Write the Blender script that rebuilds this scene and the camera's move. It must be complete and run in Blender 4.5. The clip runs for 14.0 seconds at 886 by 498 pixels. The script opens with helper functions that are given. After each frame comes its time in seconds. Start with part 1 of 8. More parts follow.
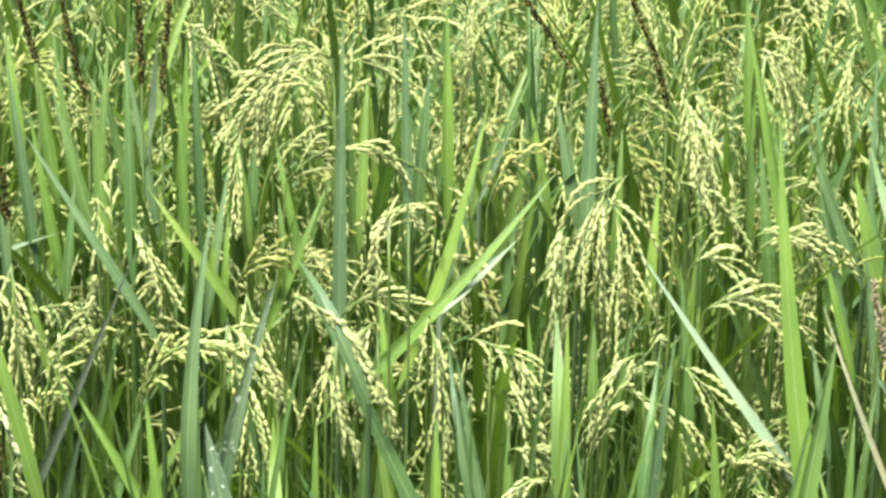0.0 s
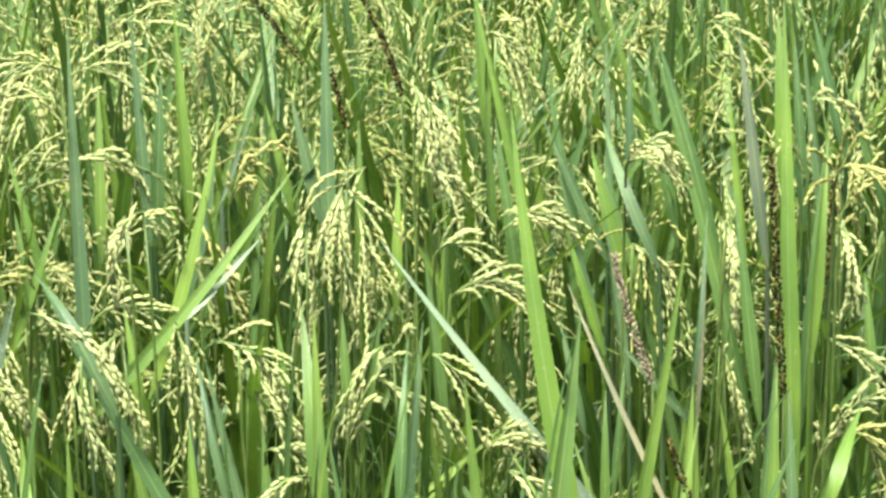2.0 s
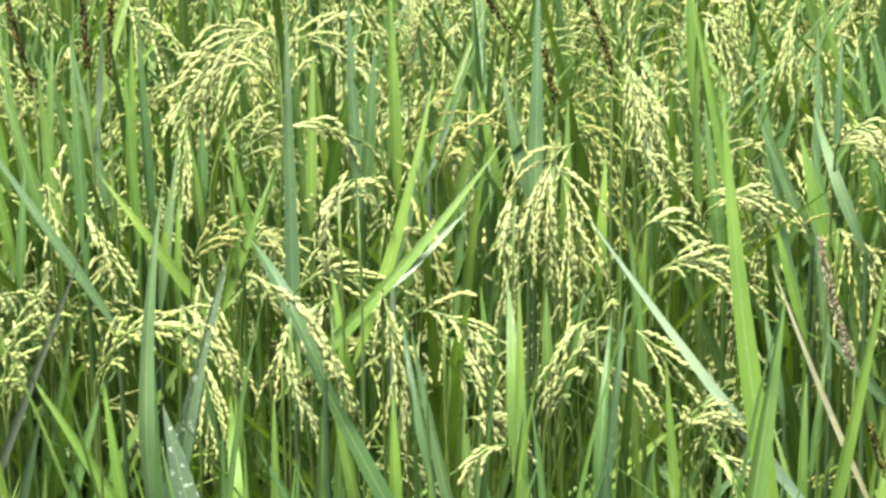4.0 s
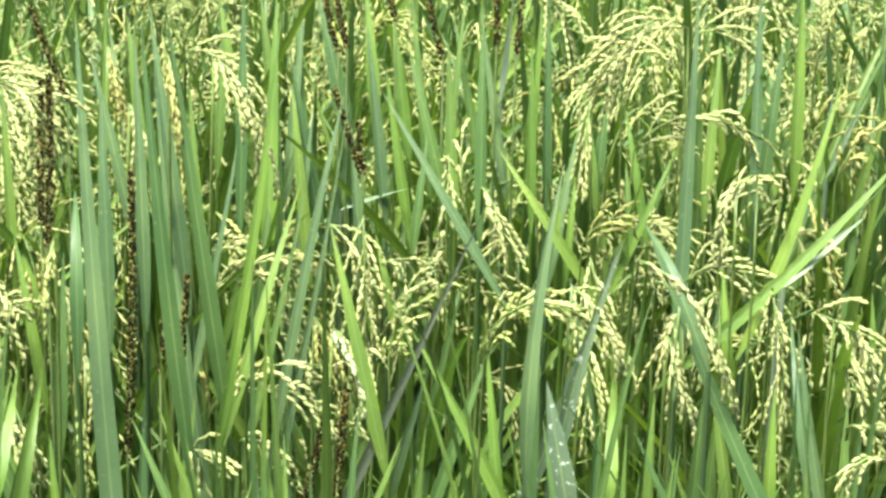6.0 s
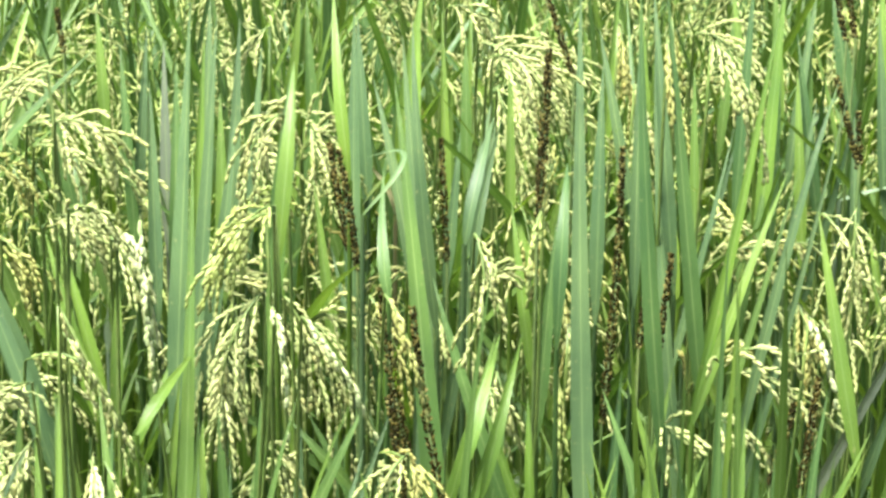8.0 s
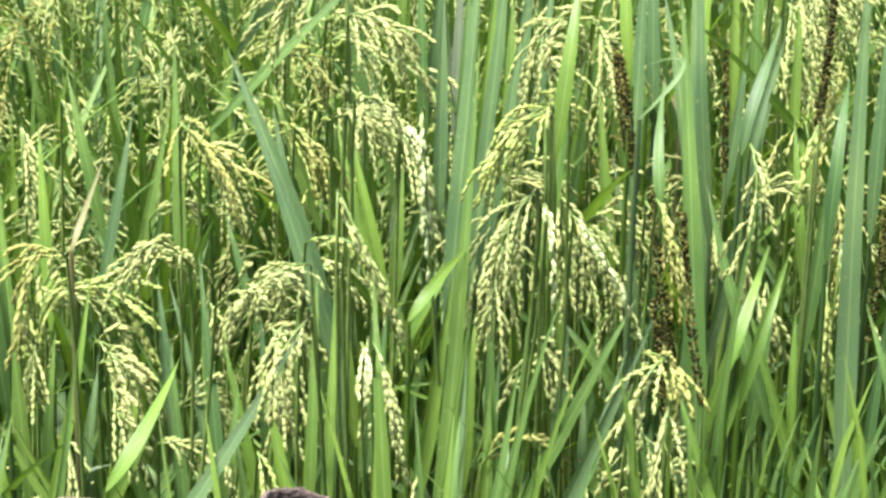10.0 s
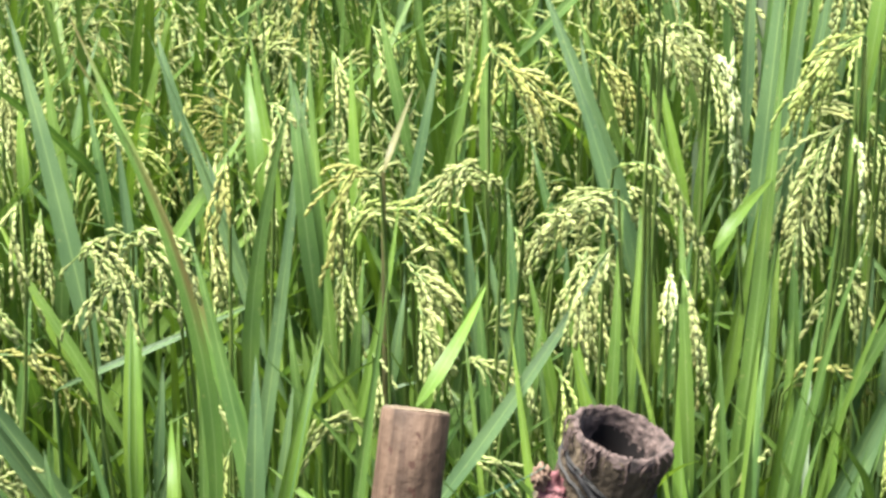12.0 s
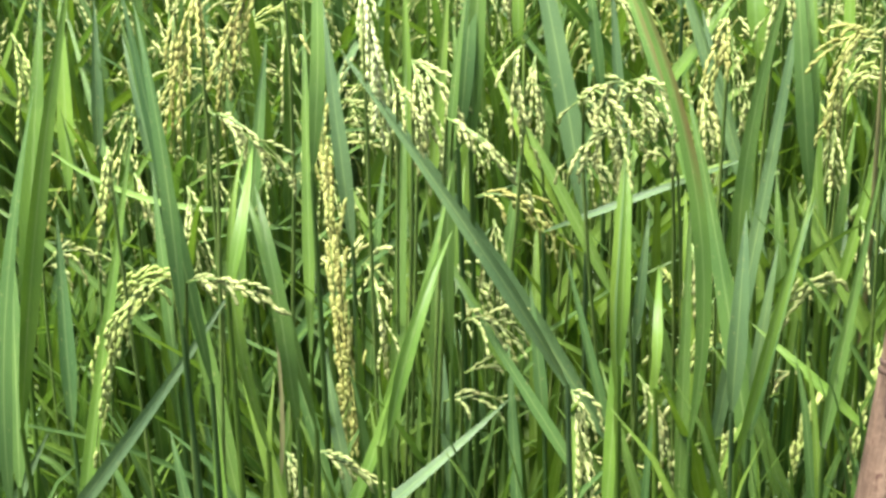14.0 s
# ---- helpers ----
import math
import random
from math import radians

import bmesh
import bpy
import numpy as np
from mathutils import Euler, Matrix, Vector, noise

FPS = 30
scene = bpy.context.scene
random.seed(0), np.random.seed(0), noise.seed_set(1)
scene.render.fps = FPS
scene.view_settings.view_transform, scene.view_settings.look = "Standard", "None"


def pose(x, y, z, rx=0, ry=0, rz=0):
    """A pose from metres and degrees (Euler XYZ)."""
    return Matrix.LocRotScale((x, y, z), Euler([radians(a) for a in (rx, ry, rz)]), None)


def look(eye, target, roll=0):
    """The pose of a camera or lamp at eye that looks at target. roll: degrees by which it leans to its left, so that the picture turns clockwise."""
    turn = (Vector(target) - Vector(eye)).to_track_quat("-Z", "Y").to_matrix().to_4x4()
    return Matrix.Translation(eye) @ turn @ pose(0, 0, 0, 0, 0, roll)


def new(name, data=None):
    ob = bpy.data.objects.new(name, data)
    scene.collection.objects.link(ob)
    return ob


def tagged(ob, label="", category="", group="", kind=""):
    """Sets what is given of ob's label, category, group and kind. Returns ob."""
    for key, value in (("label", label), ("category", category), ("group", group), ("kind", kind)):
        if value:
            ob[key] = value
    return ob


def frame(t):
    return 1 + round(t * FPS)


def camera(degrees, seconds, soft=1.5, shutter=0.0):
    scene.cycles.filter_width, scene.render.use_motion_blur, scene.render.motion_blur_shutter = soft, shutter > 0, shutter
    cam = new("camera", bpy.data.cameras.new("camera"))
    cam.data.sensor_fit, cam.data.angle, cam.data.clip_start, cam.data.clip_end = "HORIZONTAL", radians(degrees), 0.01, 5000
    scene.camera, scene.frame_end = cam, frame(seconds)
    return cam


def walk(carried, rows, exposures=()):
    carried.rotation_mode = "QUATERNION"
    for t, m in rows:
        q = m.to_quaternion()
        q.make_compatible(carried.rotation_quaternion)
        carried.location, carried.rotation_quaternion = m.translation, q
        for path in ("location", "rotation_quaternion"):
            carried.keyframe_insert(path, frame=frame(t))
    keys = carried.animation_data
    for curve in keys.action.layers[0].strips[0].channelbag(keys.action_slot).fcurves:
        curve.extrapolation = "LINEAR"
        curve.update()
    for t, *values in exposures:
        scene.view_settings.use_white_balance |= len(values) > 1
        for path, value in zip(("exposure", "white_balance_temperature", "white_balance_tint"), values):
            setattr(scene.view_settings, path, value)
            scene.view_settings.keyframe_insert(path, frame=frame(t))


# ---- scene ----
PATH = [
    (0, (0.055, 0.019, 1.580), (-0.085, 1.924, 0.986), 1.02),
    (0.5, (0.061, 0.023, 1.580), (0.015, 1.931, 0.981), 0.30),
    (1, (0.066, 0.026, 1.580), (0.097, 1.937, 0.990), -0.16),
    (1.5, (0.071, 0.028, 1.580), (0.129, 1.934, 0.976), -0.92),
    (2, (0.076, 0.028, 1.580), (0.140, 1.935, 0.979), -1.32),
    (2.2, (0.077, 0.027, 1.580), (0.147, 1.933, 0.977), -1.20),
    (4.3, (0.059, 0.003, 1.581), (-0.084, 1.901, 0.967), -0.65),
    (4.5, (0.057, 0.001, 1.581), (-0.112, 1.898, 0.969), -0.53),
    (5, (0.051, -0.002, 1.580), (-0.196, 1.886, 0.967), 0.06),
    (5.5, (0.044, -0.002, 1.579), (-0.284, 1.869, 0.955), 0.75),
    (6, (0.043, -0.002, 1.579), (-0.379, 1.851, 0.956), 1.28),
    (6.5, (0.050, -0.001, 1.579), (-0.476, 1.825, 0.956), 1.09),
    (7, (0.064, -0.000, 1.579), (-0.596, 1.782, 0.956), 0.92),
    (7.5, (0.081, -0.002, 1.579), (-0.697, 1.728, 0.943), 0.69),
    (8, (0.098, -0.004, 1.580), (-0.769, 1.681, 0.939), 0.59),
    (8.5, (0.114, -0.007, 1.581), (-0.819, 1.635, 0.923), 0.81),
    (8.7, (0.119, -0.009, 1.581), (-0.842, 1.610, 0.906), 1.00),
    (10.8, (0.156, -0.032, 1.580), (-0.998, 1.428, 0.849), 0.57),
    (11, (0.156, -0.035, 1.580), (-1.016, 1.405, 0.837), 0.47),
    (11.5, (0.152, -0.045, 1.580), (-1.052, 1.357, 0.814), 0.22),
    (12, (0.145, -0.054, 1.580), (-1.118, 1.295, 0.814), -0.47),
    (12.5, (0.141, -0.064, 1.580), (-1.179, 1.223, 0.805), -0.88),
    (13, (0.136, -0.077, 1.580), (-1.237, 1.143, 0.789), -1.01),
    (13.5, (0.132, -0.089, 1.579), (-1.292, 1.054, 0.764), -1.36),
    (14, (0.129, -0.100, 1.580), (-1.349, 0.929, 0.710), -1.74),
]
cam = camera(22.0, 14.0, soft=2.9)
walk(cam, [(t, look(eye, target, roll)) for t, eye, target, roll in PATH], [(0.0, 2.20, 6250, 11), (2.2, 2.17, 6250, 11), (5.0, 2.24, 6250, 11), (7.5, 2.48, 6250, 10), (11.0, 2.24, 6250, 10), (14.0, 2.42, 6300, 8)])

# ---- light: a bright, hazy sky with a broad, high sun ----
world = bpy.data.worlds.new("sky")
scene.world = world
world.use_nodes = True
wn = world.node_tree.nodes
sky = wn.new("ShaderNodeTexSky")
sky.sky_type = "NISHITA"
sky.sun_disc = False
sky.sun_elevation = radians(76)
sky.sun_rotation = radians(217)
sky.dust_density = 3.0
wn["Background"].inputs[1].default_value = 0.05
world.node_tree.links.new(sky.outputs[0], wn["Background"].inputs[0])
sun = new("sun", bpy.data.lights.new("sun", "SUN"))
sun.data.energy, sun.data.angle, sun.data.color = 4.6, radians(30), (1.0, 0.96, 0.89)
sun.matrix_world = look((-1.2, -1.6, 8.0), (0, 0, 0))


# ---- materials ----
def material(name, rough=0.6, translucent=0.0, spec=0.4):
    m = bpy.data.materials.new(name)
    m.use_nodes = True
    nt = m.node_tree
    b = nt.nodes["Principled BSDF"]
    b.inputs["Roughness"].default_value = rough
    b.inputs["Specular IOR Level"].default_value = spec
    if translucent:
        tr, mix = nt.nodes.new("ShaderNodeBsdfTranslucent"), nt.nodes.new("ShaderNodeMixShader")
        mix.inputs[0].default_value = translucent
        nt.links.new(b.outputs[0], mix.inputs[1])
        nt.links.new(tr.outputs[0], mix.inputs[2])
        nt.links.new(mix.outputs[0], nt.nodes["Material Output"].inputs[0])
    return m, nt, b


def ramp(nt, source, stops):
    r = nt.nodes.new("ShaderNodeValToRGB")
    while len(r.color_ramp.elements) < len(stops):
        r.color_ramp.elements.new(0.5)
    for e, (at, c) in zip(r.color_ramp.elements, stops):
        e.position, e.color = at, (*c, 1)
    nt.links.new(source, r.inputs[0])
    return r.outputs[0]


def blend(nt, kind, fac, a, b):
    n = nt.nodes.new("ShaderNodeMix")
    n.data_type, n.blend_type = "RGBA", kind
    for socket, value in ((n.inputs["Factor"], fac), (n.inputs["A"], a), (n.inputs["B"], b)):
        if isinstance(value, bpy.types.NodeSocket):
            nt.links.new(value, socket)
        else:
            socket.default_value = value
    return n.outputs["Result"]


def noise_tex(nt, scale, detail=3.0, stretch=(1, 1, 1), coord="Object"):
    tc, mp, n = (nt.nodes.new(k) for k in ("ShaderNodeTexCoord", "ShaderNodeMapping", "ShaderNodeTexNoise"))
    mp.inputs["Scale"].default_value = stretch
    n.inputs["Scale"].default_value, n.inputs["Detail"].default_value = scale, detail
    nt.links.new(tc.outputs[coord], mp.inputs[0])
    nt.links.new(mp.outputs[0], n.inputs["Vector"])
    return n.outputs["Fac"]


def bump(nt, shader, height, strength, distance):
    n = nt.nodes.new("ShaderNodeBump")
    n.inputs["Strength"].default_value, n.inputs["Distance"].default_value = strength, distance
    nt.links.new(height, n.inputs["Height"])
    nt.links.new(n.outputs[0], shader.inputs["Normal"])


def leaf_material(name, hues, island=False, burnt=False, specks=(210.0, 0.68, (0.26, 0.27, 0.10, 1))):
    """A grass blade: hue by the blade, pale midrib and fine veins along it, a straw-coloured tip on some, faint flecks."""
    m, nt, b = material(name, 0.42, 0.25, 0.36)
    if island:
        which = nt.nodes.new("ShaderNodeNewGeometry").outputs["Random Per Island"]
    else:
        which = nt.nodes.new("ShaderNodeObjectInfo").outputs["Random"]
    hue = ramp(nt, which, hues)
    uv = nt.nodes.new("ShaderNodeUVMap")
    uv.uv_map = "blade"
    sep = nt.nodes.new("ShaderNodeSeparateXYZ")
    nt.links.new(uv.outputs[0], sep.inputs[0])
    rib = ramp(nt, sep.outputs[0], [(0.44, (0, 0, 0)), (0.5, (1, 1, 1)), (0.56, (0, 0, 0))])
    veins = nt.nodes.new("ShaderNodeTexWave")
    veins.bands_direction = "X"
    veins.inputs["Scale"].default_value, veins.inputs["Distortion"].default_value = 5.0, 0.3
    nt.links.new(uv.outputs[0], veins.inputs["Vector"])
    col = blend(nt, "MULTIPLY", 0.32, hue, veins.outputs["Color"])
    rib_half = nt.nodes.new("ShaderNodeMath")
    rib_half.operation, rib_half.inputs[1].default_value = "MULTIPLY", 0.6
    nt.links.new(rib, rib_half.inputs[0])
    col = blend(nt, "MIX", rib_half.outputs[0], col, (0.30, 0.42, 0.15, 1))
    patch = ramp(nt, noise_tex(nt, 9.0), [(0.35, (0.50, 0.54, 0.53)), (0.7, (0.84, 0.80, 0.73))])
    col = blend(nt, "MULTIPLY", 1.0, col, patch)
    # straw-coloured, drying tips
    dry = nt.nodes.new("ShaderNodeMath")
    dry.operation = "MULTIPLY_ADD"
    dry.inputs[1].default_value, dry.inputs[2].default_value = 0.35, -0.12
    nt.links.new(noise_tex(nt, 5.0, 4.0), dry.inputs[0])
    add = nt.nodes.new("ShaderNodeMath")
    add.operation = "ADD"
    nt.links.new(sep.outputs[1], add.inputs[0])
    nt.links.new(dry.outputs[0], add.inputs[1])
    tip = ramp(nt, add.outputs[0], [(1.0, (0, 0, 0)), (1.1, (0.8, 0.8, 0.8))])
    col = blend(nt, "MIX", tip, col, (0.28, 0.24, 0.09, 1))
    if burnt:
        edge = ramp(nt, sep.outputs[0], [(0.4, (0, 0, 0)), (0.75, (1, 1, 1))])
        belt = ramp(nt, sep.outputs[1], [(0.42, (0, 0, 0)), (0.56, (0.8, 0.8, 0.8)), (0.74, (0.6, 0.6, 0.6)), (0.84, (0, 0, 0))])
        burnt_tip = ramp(nt, sep.outputs[1], [(0.86, (0, 0, 0)), (0.97, (0.8, 0.8, 0.8))])
        brown = blend(nt, "ADD", 1.0, blend(nt, "MULTIPLY", 1.0, edge, belt), burnt_tip)
        col = blend(nt, "MIX", brown, col, (0.14, 0.095, 0.033, 1))
    flecks = ramp(nt, noise_tex(nt, specks[0], 2.0), [(specks[1], (0, 0, 0)), (specks[1] + 0.08, (0.5, 0.5, 0.5))])
    col = blend(nt, "MIX", flecks, col, specks[2])
    nt.links.new(col, b.inputs["Base Color"])
    tr = nt.nodes["Translucent BSDF"]
    nt.links.new(blend(nt, "MULTIPLY", 1.0, col, (1.25, 1.3, 0.6, 1)), tr.inputs[0])
    bump(nt, b, veins.outputs["Fac"], 0.35, 0.0006)
    return m


GREENS = [(0.0, (0.102, 0.207, 0.06)), (0.35, (0.13, 0.245, 0.054)), (0.7, (0.172, 0.295, 0.05)), (1.0, (0.23, 0.37, 0.05))]
LEAF = leaf_material("rice_leaf", GREENS)
LEAF_FAR = leaf_material("rice_leaf_far", GREENS, island=True)
LIME = leaf_material("young_leaf", [(0.0, (0.17, 0.315, 0.045)), (1.0, (0.215, 0.36, 0.05))])
BLUE = leaf_material("waxy_leaf", [(0.0, (0.125, 0.225, 0.085)), (1.0, (0.155, 0.26, 0.10))])
# pale leaf with the sky's reflection put into its base colour
SHEEN = leaf_material("pale_leaf", [(0.0, (0.34, 0.47, 0.28)), (1.0, (0.42, 0.54, 0.36))])
DULL = leaf_material("dull_leaf", [(0.0, (0.17, 0.22, 0.13)), (1.0, (0.22, 0.26, 0.17))])
SCORCHED = leaf_material("scorched_leaf", [(0.0, (0.14, 0.28, 0.06)), (1.0, (0.16, 0.30, 0.06))], burnt=True)
SPECKLED = leaf_material("speckled_leaf", [(0.0, (0.13, 0.21, 0.10)), (1.0, (0.15, 0.23, 0.12))], specks=(210.0, 0.62, (0.7, 0.74, 0.62, 1)))
STRAW = leaf_material("dry_leaf", [(0.0, (0.46, 0.44, 0.26)), (1.0, (0.40, 0.36, 0.16))])


def grain_material(name, hues):
    """Rice husks: hue by the grain, ribbed and slightly downy."""
    m, nt, b = material(name, 0.6, 0.36, 0.25)
    col = ramp(nt, nt.nodes.new("ShaderNodeNewGeometry").outputs["Random Per Island"], hues)
    whole = ramp(nt, nt.nodes.new("ShaderNodeObjectInfo").outputs["Random"], [(0.0, (0.74, 0.83, 0.63)), (0.6, (0.84, 0.89, 0.76)), (1.0, (0.86, 0.87, 0.70))])
    col = blend(nt, "MULTIPLY", 1.0, col, whole)
    col = blend(nt, "MULTIPLY", 0.25, col, ramp(nt, noise_tex(nt, 320.0), [(0.3, (0.6, 0.62, 0.5)), (0.6, (1, 1, 1))]))
    nt.links.new(col, b.inputs["Base Color"])
    nt.links.new(col, nt.nodes["Translucent BSDF"].inputs[0])
    bump(nt, b, noise_tex(nt, 900.0, 1.0), 0.3, 0.0004)
    return m


GRAIN = grain_material("rice_husk", [(0.0, (0.47, 0.50, 0.21)), (0.35, (0.53, 0.55, 0.25)), (0.85, (0.58, 0.59, 0.30)), (1.0, (0.53, 0.50, 0.22))])
GOLD = grain_material("ripe_husk", [(0.0, (0.43, 0.43, 0.14)), (0.6, (0.54, 0.51, 0.20)), (1.0, (0.44, 0.38, 0.13))])
PALE = grain_material("pale_husk", [(0.0, (0.60, 0.66, 0.34)), (0.6, (0.72, 0.74, 0.46)), (1.0, (0.56, 0.60, 0.24))])
FRESH = grain_material("green_husk", [(0.0, (0.43, 0.50, 0.15)), (0.5, (0.52, 0.57, 0.21)), (1.0, (0.57, 0.58, 0.25))])
PINK = grain_material("pink_weed_seed", [(0.0, (0.16, 0.12, 0.08)), (0.5, (0.34, 0.26, 0.20)), (1.0, (0.52, 0.46, 0.36))])
SEED = grain_material("dark_weed_seed", [(0.0, (0.018, 0.015, 0.004)), (0.55, (0.046, 0.036, 0.009)), (0.82, (0.20, 0.16, 0.045)), (1.0, (0.38, 0.33, 0.14))])
SEED.node_tree.nodes["Principled BSDF"].inputs["Specular IOR Level"].default_value = 0.08


def post_material(name, a, b_col, dark, streak, patch, rough, relief):
    """Weathered bamboo: fine streaks along the post, broad stains and dark spots."""
    m, nt, b = material(name, rough, 0.0, 0.25)
    grainy = noise_tex(nt, streak, 6.0, (1, 1, 0.06))
    col = ramp(nt, grainy, [(0.3, a), (0.68, b_col)])
    stains = ramp(nt, noise_tex(nt, patch, 5.0, (1, 1, 0.6)), [(0.36, (0.28, 0.27, 0.25)), (0.6, (0.73, 0.72, 0.70))])
    col = blend(nt, "MULTIPLY", 0.9, col, stains)
    spots = ramp(nt, noise_tex(nt, patch * 2.6, 3.0, (1, 1, 0.7)), [(0.62, (0, 0, 0)), (0.68, (0.85, 0.85, 0.85))])
    col = blend(nt, "MIX", spots, col, (*dark, 1))
    nt.links.new(col, b.inputs["Base Color"])
    add = nt.nodes.new("ShaderNodeMath")
    nt.links.new(grainy, add.inputs[0])
    nt.links.new(noise_tex(nt, patch * 4, 4.0), add.inputs[1])
    bump(nt, b, add.outputs[0], relief, 0.003)
    return m


def plain_material(name, a, b_col, scale, rough, stretch=(1, 1, 1), relief=0.0, dist=0.002):
    m, nt, b = material(name, rough)
    fac = noise_tex(nt, scale, 6.0, stretch)
    col = ramp(nt, fac, [(0.3, [0.68 * c for c in a]), (0.7, [0.68 * c for c in b_col])])
    col = blend(nt, "MULTIPLY", 0.6, col, ramp(nt, noise_tex(nt, scale * 7, 3.0), [(0.3, (0.55, 0.55, 0.55)), (0.65, (1.1, 1.1, 1.1))]))
    nt.links.new(col, b.inputs["Base Color"])
    if relief:
        bump(nt, b, fac, relief, dist)
    return m


STALK = plain_material("rice_stalk", (0.10, 0.20, 0.05), (0.26, 0.33, 0.10), 14.0, 0.5)
RACHIS = plain_material("panicle_stalk", (0.11, 0.20, 0.035), (0.23, 0.31, 0.07), 20.0, 0.5)
# unseen ground, kept dark and matt so little light bounces onto the crop
MUD = plain_material("paddy_mud", (0.02, 0.017, 0.010), (0.055, 0.044, 0.028), 6.0, 0.92, relief=0.8, dist=0.02)
MUD.node_tree.nodes["Principled BSDF"].inputs["Specular IOR Level"].default_value = 0.08
BAMBOO = post_material("dry_bamboo", (0.085, 0.052, 0.034), (0.20, 0.132, 0.088), (0.055, 0.026, 0.017), 260.0, 60.0, 0.65, 0.28)
BAMBOO_CUT = plain_material("bamboo_cut", (0.17, 0.125, 0.075), (0.36, 0.28, 0.18), 60.0, 0.8)
ROTTEN = post_material("rotten_bamboo", (0.045, 0.034, 0.022), (0.24, 0.185, 0.12), (0.012, 0.009, 0.008), 140.0, 60.0, 0.9, 0.9)
FIBRE = plain_material("torn_fibre", (0.05, 0.034, 0.028), (0.22, 0.15, 0.125), 180.0, 0.9)
CORD = plain_material("grey_netting", (0.010, 0.010, 0.010), (0.085, 0.08, 0.07), 160.0, 0.85, (1, 1, 2), 0.9, 0.003)
ROTTEN_RIM = plain_material("rotten_rim", (0.015, 0.010, 0.008), (0.24, 0.17, 0.145), 190.0, 0.9, (1, 1, 1), 0.9, 0.004)
# near-black base colour paints in the shade inside the hollow end
HOLLOW_SHADE = plain_material("hollow", (0.004, 0.002, 0.0015), (0.013, 0.007, 0.005), 40.0, 0.95)
CLOTH = plain_material("grimy_cloth", (0.02, 0.018, 0.013), (0.075, 0.066, 0.048), 45.0, 0.95, (1, 1, 3), 0.9, 0.004)
RED = plain_material("red_rag", (0.12, 0.025, 0.03), (0.42, 0.20, 0.20), 120.0, 0.95, (1, 1, 1), 0.9, 0.004)
CLOTH_DARK = plain_material("black_rag", (0.008, 0.008, 0.009), (0.05, 0.046, 0.042), 60.0, 0.9, (1, 1, 3), 0.9, 0.004)
CLOTH_OLIVE = plain_material("olive_rag", (0.035, 0.03, 0.018), (0.20, 0.16, 0.09), 70.0, 0.95, (1, 1, 2), 0.9, 0.004)
RED_PALE = plain_material("pink_rag", (0.16, 0.09, 0.06), (0.36, 0.25, 0.17), 120.0, 0.95, (1, 1, 1), 0.9, 0.004)
BAMBOO_NODE = plain_material("bamboo_node", (0.03, 0.016, 0.010), (0.12, 0.07, 0.045), 60.0, 0.7)
TWINE = plain_material("green_line", (0.06, 0.16, 0.11), (0.10, 0.24, 0.17), 60.0, 0.4)


# ---- mesh helpers ----
class Shape:
    """Vertices, faces and blade coordinates of one mesh."""

    def __init__(self):
        self.v, self.f, self.uv = [], [], []

    def object(self, name, mat, parent=None, label="", smooth=True):
        me = bpy.data.meshes.new(name)
        me.from_pydata(self.v, [], self.f)
        if self.uv:
            layer = me.uv_layers.new(name="blade")
            loops = np.empty(len(me.loops), np.int32)
            me.loops.foreach_get("vertex_index", loops)
            layer.data.foreach_set("uv", np.array(self.uv, np.float32)[loops].ravel())
        me.materials.append(mat)
        if smooth:
            me.polygons.foreach_set("use_smooth", np.ones(len(me.polygons), bool))
        ob = new(name, me)
        ob.parent = parent
        if label:
            ob["label"] = label
        return ob


def again(ob, parent, m):
    """The same part once more, under another thing, on the same mesh."""
    o = new(ob.name.split(".")[0], ob.data)
    o.parent, o.matrix_basis = parent, m
    if "kind" in ob:
        o["kind"] = ob["kind"]
    return o


def bend(a, b, c, n):
    """n + 1 points on the curve from a over b to c."""
    a, b, c = Vector(a), Vector(b), Vector(c)
    return [(1 - s) ** 2 * a + 2 * s * (1 - s) * b + s * s * c for s in (i / n for i in range(n + 1))]


def tube(shape, points, radii, sides=5):
    start = len(shape.v)
    for i, p in enumerate(points):
        along = (points[min(i + 1, len(points) - 1)] - points[max(i - 1, 0)]).normalized()
        u = along.orthogonal().normalized()
        w = along.cross(u)
        for k in range(sides):
            a = 2 * math.pi * k / sides
            shape.v.append(p + radii[i] * (math.cos(a) * u + math.sin(a) * w))
            if shape.uv is not None:
                shape.uv.append((0.3, 0.02))
    for i in range(len(points) - 1):
        for k in range(sides):
            a, b = start + i * sides + k, start + i * sides + (k + 1) % sides
            shape.f.append((a, b, b + sides, a + sides))


def strip(shape, points, width, facing, twist=0.0, fold=0.25):
    """A grass blade along points: folded along its midrib, widest at a third, drawn out to a point."""
    start, n = len(shape.v), len(points) - 1
    for i, p in enumerate(points):
        s = i / n
        along = (points[min(i + 1, n)] - points[max(i - 1, 0)]).normalized()
        side = along.cross(facing).normalized()
        side = Matrix.Rotation(twist * s, 3, along) @ side
        up = side.cross(along)
        w = 0.5 * width * min(1.0, 0.12 + 0.88 * (s / 0.3) ** 0.6) * max(0.0, 1 - s ** 2.1) + 0.0002
        for k, (x, y) in enumerate(((-1, 1), (-0.5, 0.35), (0, 0), (0.5, 0.35), (1, 1))):
            shape.v.append(p + side * (x * w) + up * (y * fold * w))
            shape.uv.append((0.5 + 0.5 * x, s))
    for i in range(n):
        for k in range(4):
            a = start + i * 5 + k
            shape.f.append((a, a + 1, a + 6, a + 5))


